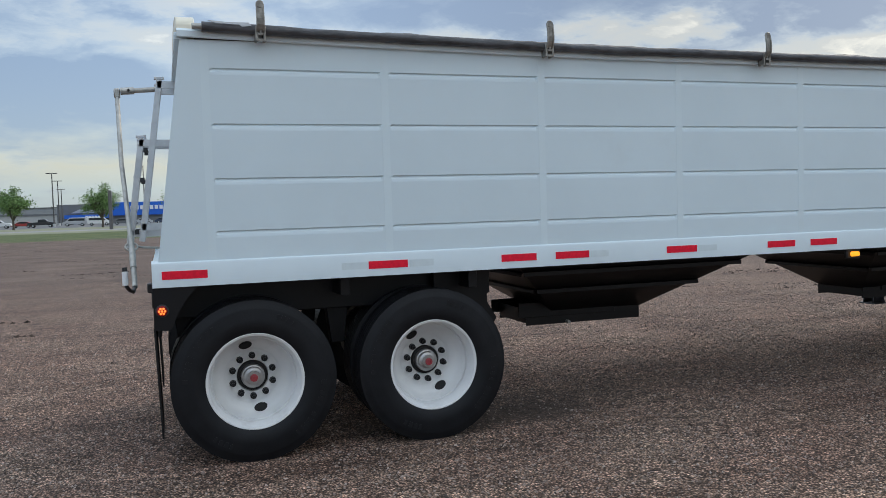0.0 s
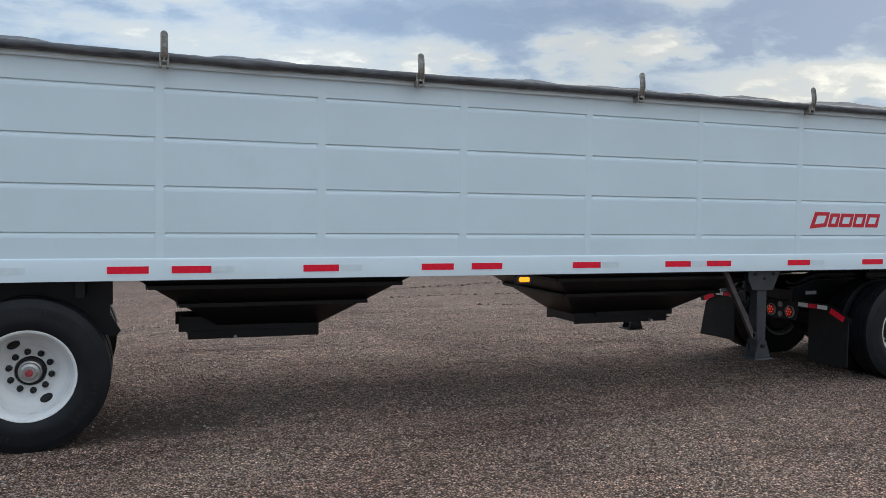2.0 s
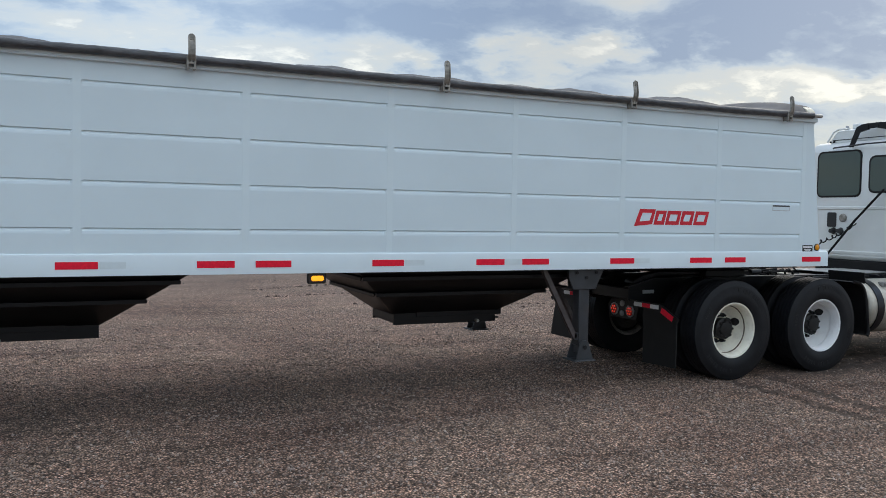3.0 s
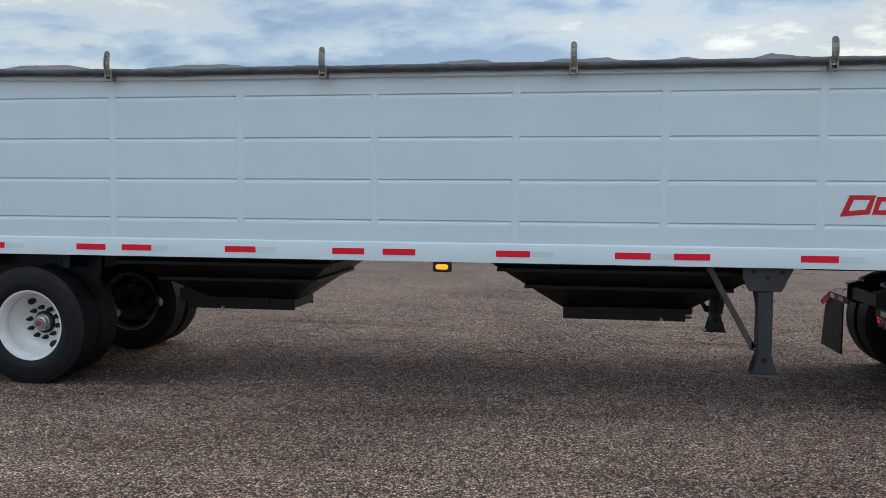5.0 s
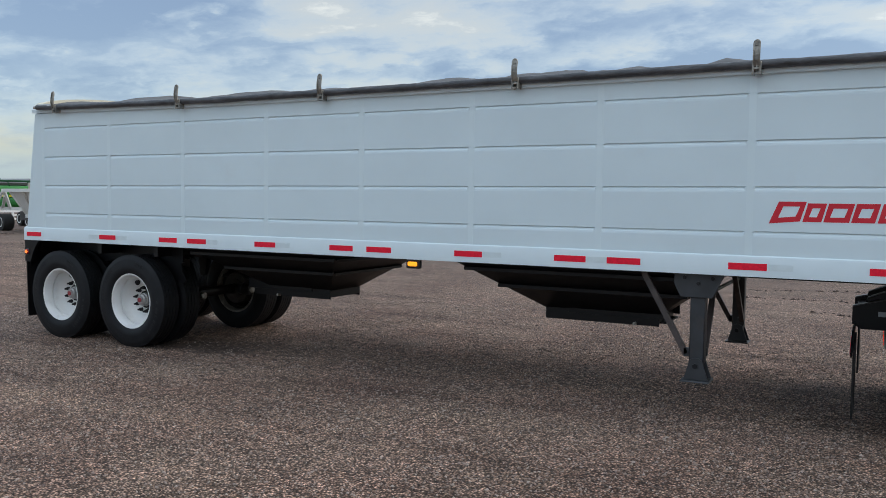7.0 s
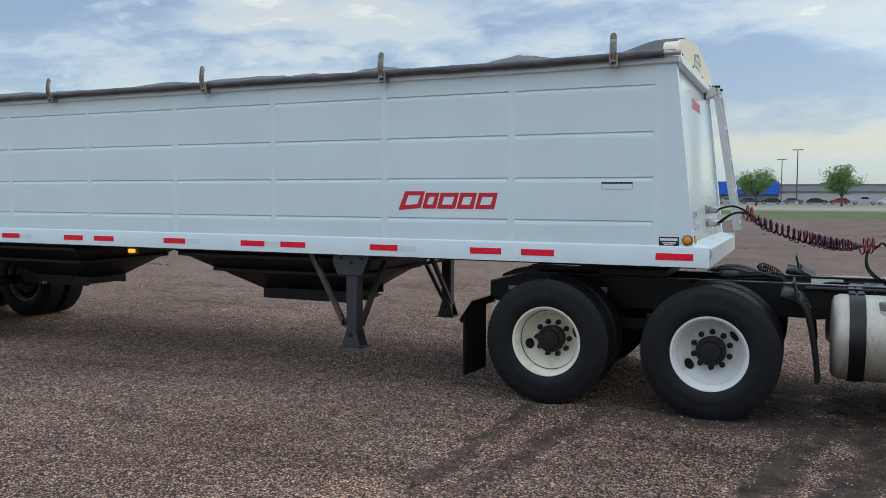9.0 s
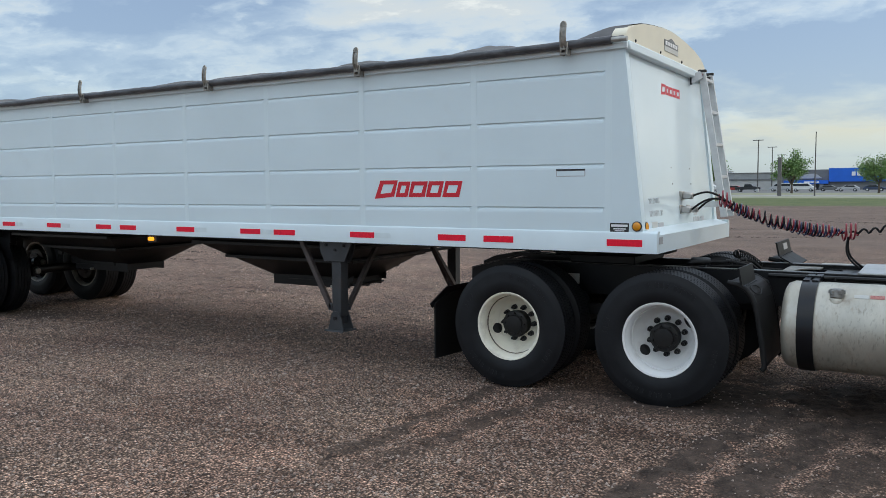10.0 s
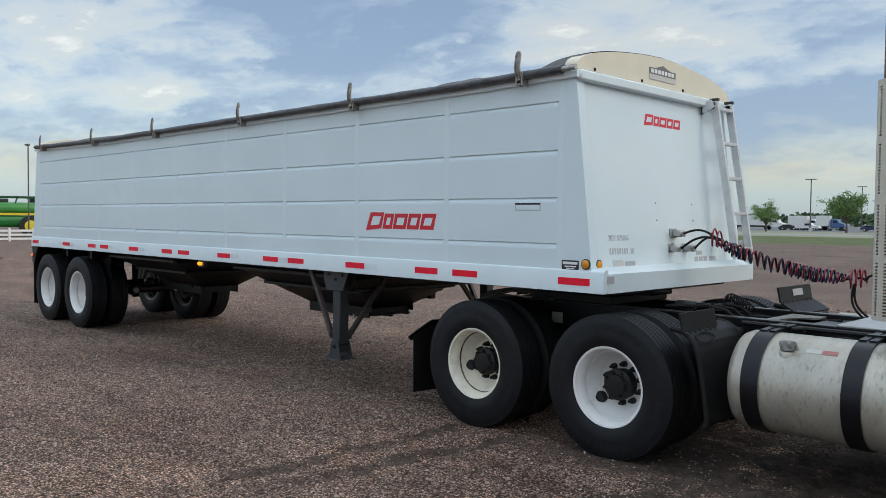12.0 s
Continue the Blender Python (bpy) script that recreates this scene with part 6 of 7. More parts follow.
for i in range(181):
    u, w = i / 180, 2 * math.pi * 13 * i / 180
    r = 0.036 * min(1.0, 6 * u + 0.2)
    pts.append((11.86 + 0.235 * u + r * 0.45 * math.cos(w), 1.33 + r * math.cos(w), 1.105 - 0.115 * u * u + r * math.sin(w)))
part("jumper_coil", tube(pts, 0.006, 5), M["hose_black"], tractor)
drier = part("air_canister", lathe([(0.0, 0.0), (0.03, 0.004), (0.034, 0.015), (0.034, 0.15), (0.03, 0.165), (0.012, 0.17), (0, 0.17)], (11.55, 1.10, 1.045), "x", 18), M["grey_steel"], tractor)
part("canister_foot", box(11.60, 11.68, 1.06, 1.14, 0.96, 1.012, 0.004), M["black_paint"], drier)
for k, (y, z) in enumerate(((0.86, 1.075), (0.98, 1.066), (1.12, 1.07))):
    part("hose_fitting", lathe([(0.0, -0.03), (0.016, -0.028), (0.018, 0.0), (0.024, 0.004), (0.024, 0.02), (0.012, 0.024), (0, 0.03)], (11.93 + 0.03 * k, y, z), "x", 10), M["nut"], tractor)
    part("chassis_hose", tube([(11.6, y - 0.03, 1.05), (11.8, y, z - 0.01), (11.95 + 0.03 * k, y, z), (12.06, y + 0.05, 1.05), (12.14, y + 0.1, 0.97)], 0.012, 6), M["hose_black"], tractor, smooth=60)
notch = [(12.56 + 0.17 * math.cos(a), 1.14 + 0.24 * math.sin(a)) for a in [radians(90 + 15 * i) for i in range(13)]]
part("cross_plate", prism([(12.30, 0.84), (12.30, 1.555), (12.56, 1.555)] + notch + [(12.56, 0.84)], (0.985, 0.997), "z"), M["hook_steel"], tractor)
part("battery_lid", box(12.60, 12.878, 0.84, 1.555, 0.955, 0.985, 0.008), M["frame_edge"], tractor)

# exhaust with a pierced heat guard
SX, SY = 13.395, 0.40
st = part("exhaust_stack", tube([(SX, SY, 1.0), (SX, SY, 3.75)], 0.075, 18), M["rust"], tractor, "rusty upright exhaust pipe")


def pierced_guard():
    bm = bmesh.new()
    r, nz, na = 0.165, 150, 44
    z0, z1 = 1.14, 2.55
    rows = [[bm.verts.new((SX + r * math.cos(2 * math.pi * k / na), SY + r * math.sin(2 * math.pi * k / na), z0 + (z1 - z0) * i / nz)) for k in range(na)] for i in range(nz + 1)]
    for i in range(nz):
        for k in range(na):
            band = i % 2 == 1 and k % 3 == 0 and i not in (1, 37, 39, 73, 75, 77, 111, 113, nz - 3, nz - 1)
            if not band:
                bm.faces.new((rows[i][k], rows[i][(k + 1) % na], rows[i + 1][(k + 1) % na], rows[i + 1][k]))
    return bm


part("heat_guard", pierced_guard(), M["guard_cream"], st, "cream slotted heat guard", smooth=60)
part("muffler", tube([(SX, SY, 1.16), (SX, SY, 3.3), (SX, SY, 3.36)], [0.135, 0.135, 0.08], 24), M["rust"], st)
part("stack_bracket", box(13.54, 13.83, 0.36, 0.44, 1.9, 1.98, 0.004), M["black_paint"], st)

# day cab
CX = 13.85
cab = part("cab", prism([(CX, 1.15), (CX, 2.62), (CX + 0.03, 2.75), (CX + 0.12, 2.815), (CX + 0.5, 2.86), (CX + 1.0, 2.86), (CX + 1.35, 2.68), (CX + 1.75, 2.0), (CX + 1.75, 1.15)], (0.16, W - 0.16), "y", 0.05), M["cab_white"], tractor, "white day cab", smooth=40)


def rounded(y0, y1, z0, z1, r, x0, x1):
    pts = []
    for cy, cz, a in ((y1 - r, z1 - r, 0), (y0 + r, z1 - r, 90), (y0 + r, z0 + r, 180), (y1 - r, z0 + r, 270)):
        pts += [(cy + r * math.cos(radians(a + t)), cz + r * math.sin(radians(a + t))) for t in (0, 30, 60, 90)]
    return prism(pts, (x0, x1), "x")


for y0, y1, z0, z1 in ((1.42, 2.10, 2.05, 2.66), (0.36, 1.26, 2.1, 2.56)):
    part("rear_window", rounded(y0, y1, z0, z1, 0.07, CX - 0.008, CX - 0.001), M["dark_glass"], cab, "dark tinted rear window")
    part("window_seal", rounded(y0 - 0.025, y1 + 0.025, z0 - 0.025, z1 + 0.025, 0.085, CX - 0.0045, CX + 0.004), M["rubber_flap"], cab)
part("rear_vent", rounded(1.775, 1.915, 1.605, 1.812, 0.02, CX - 0.02, CX - 0.001), M["decal_black"], cab)
part("round_port", lathe([(0.0, -0.03), (0.045, -0.028), (0.06, -0.012), (0.06, 0)], (CX, 1.665, 1.735), "x", 20), M["hook_steel"], cab)
for y in (1.70, 1.82):
    part("line_socket", lathe([(0.0, -0.07), (0.03, -0.065), (0.035, -0.02), (0.05, 0)], (CX, y, 1.55), "x", 14), M["decal_black"], cab)
part("seam_bead", prism([(CX - 0.012, 1.86), (CX - 0.001, 1.85), (CX - 0.001, 1.90), (CX - 0.012, 1.89)], (0.3, 2.27), "y"), M["cab_white"], cab)
part("sill_bead", prism([(CX - 0.014, 1.24), (CX - 0.001, 1.22), (CX - 0.001, 1.28), (CX - 0.014, 1.265)], (0.25, 2.32), "y"), M["cab_white"], cab)
part("grab_rail", tube([(CX - 0.03, 0.5, 2.735), (CX - 0.045, 0.55, 2.75), (CX - 0.045, 1.3, 2.75), (CX - 0.045, 1.82, 2.725), (CX - 0.01, 1.86, 2.72)], 0.011), M["grey_steel"], cab)
fairing = part("roof_fairing", prism([(2.06, 2.80), (2.03, 2.85), (1.96, 2.965), (1.9, 2.99), (0.54, 2.99), (0.48, 2.965), (0.40, 2.80)], (CX + 0.14, CX + 0.75), "x", 0.02), M["cab_white"], cab, "white moulded roof fairing")
part("fairing_seam", box(CX + 0.134, CX + 0.139, 0.45, 2.0, 2.846, 2.856), M["decal_black"], fairing)
part("fairing_lip", tube([(CX + 0.13, 2.08, 2.83), (CX + 0.13, 1.98, 2.965), (CX + 0.13, 1.9, 3.0), (CX + 0.13, 1.72, 3.0)], 0.014), M["cab_white"], fairing)
for y in (2.03, 1.97):
    part("fairing_bolt", lathe([(0.016, 0.0), (0.014, -0.01), (0, -0.012)], (CX + 0.134, y, 2.83), "x", 10), M["nut"], fairing)
# black rack legs bent inwards under a cross bar
for y, k in ((1.56, 1), (0.88, -1)):
    leg = [(0.04, 2.72), (-0.02, 2.72), (-0.11, 2.92), (-0.26, 2.945), (-0.26, 3.03), (-0.15, 3.02), (-0.07, 2.985)]
    part("rack_leg", prism([(y + k * a, z) for a, z in leg], (CX - 0.03, CX + 0.01), "x", 0.004), M["black_paint"], cab)
part("rack_bar", box(CX - 0.028, CX + 0.008, 1.141, 1.299, 2.955, 3.03, 0.01), M["black_paint"], cab)
part("roof_box", box(CX + 0.2, CX + 0.38, 1.62, 1.74, 2.991, 3.07, 0.015), M["cab_white"], cab)
part("roof_lamp", lathe([(0.025, 0), (0.025, 0.05), (0.02, 0.06), (0, 0.062)], (CX + 0.22, 1.83, 2.991), "z", 14), M["clear_lens"], cab)
part("side_window", prism([(CX + 0.55, 2.05), (CX + 0.55, 2.6), (CX + 1.1, 2.6), (CX + 1.38, 2.1)], (0.152, 0.158), "y"), M["dark_glass"], cab)
part("under_cab", box(CX + 0.02, CX + 1.7, 0.3, W - 0.3, 0.85, 1.149, 0.02), M["black_paint"], tractor)
part("cab_step", box(13.95, 14.75, 0.18, 0.45, 0.42, 0.95, 0.02), M["black_paint"], tractor)
hood = part("hood", prism([(CX + 1.755, 1.1), (CX + 1.755, 1.95), (CX + 2.9, 1.75), (CX + 3.15, 1.55), (CX + 3.2, 0.7), (CX + 2.95, 0.7), (CX + 2.85, 1.1)], (0.42, W - 0.42), "y", 0.06), M["cab_white"], tractor, "white hood")
for y, s in ((0.14, -1), (W - 0.14, 1)):
    c = (16.4, y - s * 0.14, 0.515)
    wh = part("steer_wheel", tyre_bm(c, 0.522, 0.297, 0.28), M["rubber"], tractor, "black steer tyre", smooth=35)
    part("rim", lathe([(r, s * h) for r, h in ((0.31, -0.02), (0.30, 0.0), (0.27, -0.02), (0.24, 0.01), (0.14, 0.05), (0.08, 0.07), (0, 0.07))], (16.4, y - s * 0.02, 0.515), "y", 40), M["rim_white"], wh)
    part("wheel_arch", prism([(15.75, 0.75), (15.9, 1.12), (16.4, 1.25), (16.9, 1.12), (17.0, 0.75), (16.9, 0.75), (16.8, 1.03), (16.4, 1.15), (16.0, 1.03), (15.85, 0.75)], (0.12, 0.45) if s < 0 else (W - 0.45, W - 0.12), "y", 0.02), M["cab_white"], tractor)

# ---- service lines between tractor and trailer ----
lines = thing("air_lines", (12.3, 1.4, 0.98), "coiled red, blue and black service lines slung between truck and trailer", "hose")


def sag(p, q, drop, t):
    p, q = Vector(p), Vector(q)
    v = p.lerp(q, t)
    v.z -= drop * 4 * t * (1 - t)
    return v


def coil(p, q, drop, r, turns, phase, thick, m, name):
    n = turns * 14
    pts = []
    a, b = Vector(p), Vector(q)
    d = (b - a).normalized()
    side = d.cross(Vector((0, 0, 1))).normalized()
    for i in range(n + 1):
        t = i / n
        c = sag(p, q, drop, t)
        w = 2 * math.pi * turns * t + phase
        rr = r * min(1, 8 * t, 8 * (1 - t))
        rr *= 1 + 0.3 * noise.noise((t * 11, phase, 0))
        c = c + 0.02 * Vector((0, noise.noise((t * 9, phase, 4)), noise.noise((t * 9, phase, 8))))
        up = d.cross(side)
        pts.append(c + rr * (math.cos(w) * side + math.sin(w) * Vector((0, 0, 1))))
    return part(name, tube(pts, thick, 6), m, lines, smooth=60)


C0, C1 = (11.78, 1.30, 1.55), (12.715, 1.60, 1.295)
coil(C0, C1, 0.05, 0.052, 21, 0.0, 0.0065, M["hose_red"], "red_hose")
coil(C0, C1, 0.06, 0.05, 20, 2.1, 0.0065, M["hose_blue"], "blue_hose")
coil((11.78, 1.28, 1.56), C1, 0.055, 0.05, 19, 4.2, 0.0065, M["hose_black"], "black_cable")
coil((11.73, 1.29, 1.60), (11.83, 1.32, 1.56), 0.0, 0.07, 3, 1.0, 0.007, M["hose_red"], "red_hose")
coil((12.68, 1.60, 1.295), (12.82, 1.63, 1.305), 0.0, 0.065, 4, 0.4, 0.0075, M["hose_red"], "red_hose")
coil((12.75, 1.60, 1.30), (13.84, 1.45, 1.66), 0.07, 0.022, 13, 0.0, 0.009, M["hose_black"], "black_cable")
for y0, z0, y1, m in ((1.25, 1.612, 1.31, "hose_black"), (1.21, 1.49, 1.29, "hose_black"), (1.44, 1.488, 1.35, "hose_black")):
    p, q = Vector((11.52, y0, z0)), Vector((11.79, y1, 1.57))
    pts = [p.lerp(q, i / 10) + Vector((0, 0, 0.05 * math.sin(math.pi * i / 10))) for i in range(11)]
    part("lead", tube(pts, 0.0095, 6), M[m], lines, smooth=60)
part("stay_cord", tube([(13.72, 1.90, 1.06), (13.72, 1.84, 1.17), (13.74, 1.4, 1.69), (13.78, 1.0, 2.12)], 0.016, 8), M["hose_black"], lines, smooth=60)
for k in (0, 1):
    p, q = Vector((12.745, 1.56 + 0.03 * k, 1.26)), Vector((12.84 + 0.03 * k, 1.53 + 0.03 * k, 1.0))
    pts = [p.lerp(q, i / 10) + Vector((-0.05 * math.sin(math.pi * i / 10), 0, -0.02 * math.sin(math.pi * i / 10))) for i in range(11)]
    part("down_hose", tube(pts, 0.0095, 6), M["hose_black"], lines, smooth=60)

# ---- far surroundings ----
B = dict(
    blue_wall=mat("blue_store_front", (0.012, 0.13, 0.62), 0.6, noise_scale=0.4, vary=0.06),
    grey_wall=mat("grey_block_wall", (0.30, 0.31, 0.31), 0.8, noise_scale=0.5, vary=0.08),
    pale_wall=mat("pale_block_wall", (0.46, 0.46, 0.44), 0.8, noise_scale=0.5, vary=0.08),
    dark_wall=mat("dark_grey_wall", (0.17, 0.175, 0.18), 0.8, noise_scale=0.5, vary=0.08),
    orange=mat("orange_store_front", (0.80, 0.16, 0.03), 0.6, noise_scale=0.4, vary=0.05),
    roof=mat("pale_roof", (0.42, 0.43, 0.44), 0.8, noise_scale=0.3, vary=0.08),
    pole=mat("dark_steel_pole", (0.10, 0.095, 0.09), 0.6, noise_scale=2.0, vary=0.1),
    post=mat("weathered_post", (0.13, 0.125, 0.12), 0.8, noise_scale=2.0, vary=0.2),
    leaf=mat("spring_leaves", (0.16, 0.255, 0.09), 0.6, island=0.4, spec=0.3),
    far_leaf=mat("distant_leaves", (0.06, 0.10, 0.05), 0.8, island=0.3, spec=0.2),
    bark=mat("grey_bark", (0.12, 0.095, 0.075), 0.9, noise_scale=3.0, vary=0.3),
    glass=mat("vehicle_glass", (0.03, 0.035, 0.04), 0.1),
    tyre=mat("vehicle_tyre", (0.02, 0.02, 0.02), 0.8, noise_scale=5, vary=0.1),
    green_pale=mat("bright_green_panel", (0.05, 0.25, 0.05), 0.45, noise_scale=1.0, vary=0.12),
    green_dark=mat("dark_green_frame", (0.012, 0.085, 0.03), 0.5, noise_scale=2.0, vary=0.1),
    green=mat("green_machine_paint", (0.018, 0.16, 0.03), 0.4, noise_scale=1.0, vary=0.1),
    yellow=mat("yellow_stripe", (0.75, 0.60, 0.03), 0.4, noise_scale=3, vary=0.05),
    dump=mat("white_dump_paint", (0.74, 0.74, 0.71), 0.5, noise_scale=0.7, vary=0.08, dirt=(0.3, 0.25, 0.2), dirt_scale=1.2, dirt_amount=0.25),
    cream_box=mat("cream_container_paint", (0.58, 0.54, 0.44), 0.6, noise_scale=0.8, vary=0.1),
    fence=mat("white_rail_fence", (0.78, 0.78, 0.76), 0.5, noise_scale=2, vary=0.05),
    sheet=mat("grey_metal_roofing", (0.17, 0.18, 0.185), 0.7, 0.0, noise_scale=0.4, vary=0.1),
)
for nm, c in (("white", (0.72, 0.72, 0.70)), ("black", (0.02, 0.022, 0.025)), ("silver", (0.45, 0.46, 0.47)), ("red", (0.35, 0.03, 0.025)), ("navy", (0.03, 0.05, 0.10)), ("sand", (0.40, 0.35, 0.27)), ("grey", (0.14, 0.145, 0.15)), ("sky", (0.05, 0.11, 0.26))):
    B["car_" + nm] = mat("car_paint_" + nm, c, 0.3, noise_scale=1.0, vary=0.04, coat=0.5)

# big store with a blue front, and its longer grey wings
SY0 = 262.0
store = thing("store_building", (0, SY0 + 2, 0), "low grey superstore with a broad blue front and white doors", "building")
part("wall", box(-56, -30.2, SY0, SY0 + 52, 0, 5.2), B["pale_wall"], store)
part("wall", box(4.8, 95, SY0, SY0 + 52, 0, 5.3), B["pale_wall"], store)
part("wall", box(-30.2, 4.8, SY0, SY0 + 52, 0, 6.05), B["dark_wall"], store)
for x0, x1 in ((-56, -30.25), (4.85, 95)):
    part("wall_band", box(x0, x1, SY0 - 0.3, SY0 - 0.01, 3.0, 3.45), B["dark_wall"], store)
    part("upper_wall", box(x0, x1, SY0 - 0.15, SY0 - 0.005, 3.46, 5.0), B["grey_wall"], store)
    part("parapet", box(x0, x1, SY0 - 0.4, SY0 + 0.4, 5.2 if x0 < 0 else 5.3, 5.4 if x0 < 0 else 5.5), B["dark_wall"], store)
sign = part("blue_front", box(-15.7, 4.75, SY0 - 0.8, SY0 - 0.01, 2.4, 6.4), B["blue_wall"], store)
for i in range(7):
    part("sign_bar", box(-9.6 + 1.4 * i, -8.6 + 1.4 * i, SY0 - 1.0, SY0 - 0.81, 4.1, 5.3), M["decal_white"], sign)
entry = part("entrance_canopy", box(-28.0, -15.75, SY0 - 2.5, SY0 - 0.01, 1.8, 2.85), B["blue_wall"], store)
for i in range(5):
    part("canopy_bar", box(-22.2 + 0.85 * i, -21.5 + 0.85 * i, SY0 - 2.7, SY0 - 2.51, 2.1, 2.5), M["decal_white"], entry)
for i in range(9):
    part("door_pane", box(-27.0 + 1.25 * i, -25.95 + 1.25 * i, SY0 - 0.3, SY0 - 0.02, 0, 1.75), M["decal_white"] if i % 2 else B["glass"], entry)
part("gable", prism([(-26.5, 3.4), (-17.5, 3.4), (-19.4, 4.9), (-23.8, 4.6)], (SY0 - 0.4, SY0 - 0.02), "y"), B["roof"], store)
for i in range(4):
    part("rooftop_unit", box(-49 + 23 * i, -46.3 + 23 * i, SY0 + 12, SY0 + 15, 5.0, 6.2), B["roof"], store)
ostore = thing("hardware_store", (-58, SY0, 0), "orange fronted warehouse store at the end of the lot", "building")
part("wall", box(-61.6, -56.1, SY0 + 0.5, SY0 + 45, 0, 3.9), B["grey_wall"], ostore)
part("orange_front", box(-60.1, -54.9, SY0 - 1.5, SY0 - 0.01, 0.2, 5.4), B["orange"], ostore)

# lamp poles over the parking lot
POLES = ((-22.7, 190, 11.7), (-25.4, 224, 11.5), (-27.9, 254, 10.4), (-53.5, 177, 11.3), (-57.4, 222, 11.4), (-58.0, 255, 10.4), (10.4, 190, 12.0), (6.3, 227, 11.5), (-47.0, 200, 7.1))
for x, y, h in POLES:
    lamp = thing("parking_lamp", (x, y, 0), "tall dark steel lamp pole with a flat double head", "street lamp", "parking lot lamps")
    part("pole", tube([(x, y, 0), (x, y, h)], [0.16, 0.10], 10), B["pole"], lamp)
    part("pole_base", lathe([(0.3, 0), (0.3, 0.7), (0.28, 0.75), (0, 0.75)], (x, y, 0), "z", 12), B["pale_wall"], lamp)
    for s in (-1, 1):
        part("lamp_head", box(min(x, x + s * 1.1) + 0.1 * s, max(x, x + s * 1.1), y - 0.2, y + 0.2, h - 0.05, h + 0.12, 0.02), B["pole"], lamp)
fp = thing("tall_mast", (-2.6, 124, 0), "slim bare steel mast beside the road", "mast")
part("shaft", tube([(-2.6, 124, 0), (-2.6, 124, 9.2)], [0.11, 0.06], 10), B["pole"], fp)
part("mast_cap", lathe([(0.0, 0.0), (0.09, 0.01), (0.1, 0.08), (0.0, 0.14)], (-2.6, 124, 9.2), "z", 10), B["pole"], fp)
solo("sign_pillar", box(-7.55, -7.05, 122.75, 123.25, 0, 5.7, 0.05), B["post"], "square weathered grey pillar on the grass verge", "pillar", at=(-7.3, 123, 0))


# trees of the verge
def tree(x, y, h, spread, seed, n=1500, leafmat="leaf", lean=0.0):
    rnd = random.Random(seed)
    t = thing("tree", (x, y, 0), "young broad-leaved tree with an open green crown", "tree", "verge trees")
    bm = bmesh.new()
    fork = h * 0.23
    tube([(x, y, 0), (x + 0.05, y, fork * 0.5), (x + lean * 0.3, y, fork)], [0.24, 0.19, 0.16], 8, bm)
    tips = []
    for k in range(9):
        a = 2 * math.pi * k / 9 + rnd.uniform(-0.3, 0.3)
        out = spread * rnd.uniform(0.45, 1.0)
        top = h * rnd.uniform(0.55, 0.95)
        if k == 0:
            out, top = spread * 0.15, h * 0.98
        mid = (x + lean + out * 0.45 * math.cos(a), y + out * 0.45 * math.sin(a), fork + (top - fork) * 0.55)
        tip = (x + lean + out * math.cos(a), y + out * math.sin(a), top)
        tube([(x + lean * 0.3, y, fork * 0.95), mid, tip], [0.11, 0.07, 0.025], 5, bm)
        tips += [mid, tip, tuple((Vector(mid) + Vector(tip)) / 2)]
        for _ in range(3):
            e = Vector(tip) * 0.6 + Vector(mid) * 0.4 + Vector((rnd.uniform(-1, 1), rnd.uniform(-1, 1), rnd.uniform(-0.7, 0.9))) * spread * 0.3
            tube([mid, tuple(e)], [0.05, 0.02], 4, bm)
            tips.append(tuple(e))
    part("trunk", bm, B["bark"], t)
    verts, faces = [], []
    clumps = [(Vector(rnd.choice(tips)) + Vector((rnd.gauss(0, 1), rnd.gauss(0, 1), rnd.gauss(0, 0.7))) * spread * 0.15, spread * rnd.uniform(0.09, 0.18)) for _ in range(110)]
    for _ in range(n):
        c, r = rnd.choice(clumps)
        p = c + Vector((rnd.gauss(0, 1), rnd.gauss(0, 1), rnd.gauss(0, 0.75))) * r
        s = rnd.uniform(0.10, 0.20) * spread / 3.4
        u = Vector((rnd.uniform(-1, 1), rnd.uniform(-1, 1), rnd.uniform(-0.6, 0.6))).normalized()
        v = u.orthogonal().normalized()
        v = (v * math.cos(2.0) + u.cross(v) * math.sin(rnd.uniform(0, 6.28))).normalized()
        k = len(verts)
        verts += [p - u * s, p + v * s * 0.55, p + u * s, p - v * s * 0.55]
        faces += [(k, k + 1, k + 2), (k, k + 2, k + 3)]
    me = bpy.data.meshes.new("crown")
    me.from_pydata([tuple(q - Vector((x, y, 0))) for q in verts], [], faces)
    me.materials.append(B[leafmat])
    cr = new("crown", me)
    cr.parent = t
    return t


for i, (x, h, sp) in enumerate(((-69.5, 6.2, 3.3), (-55.2, 5.7, 2.7), (-40.2, 7.1, 3.7), (-25.5, 6.9, 3.4), (-10.8, 7.0, 3.3), (3.6, 7.0, 3.4), (18.2, 6.9, 3.6), (33.0, 7.0, 3.5))):
    tree(x, 157 + (i % 3) * 1.3, h, sp, 40 + i, 6800)


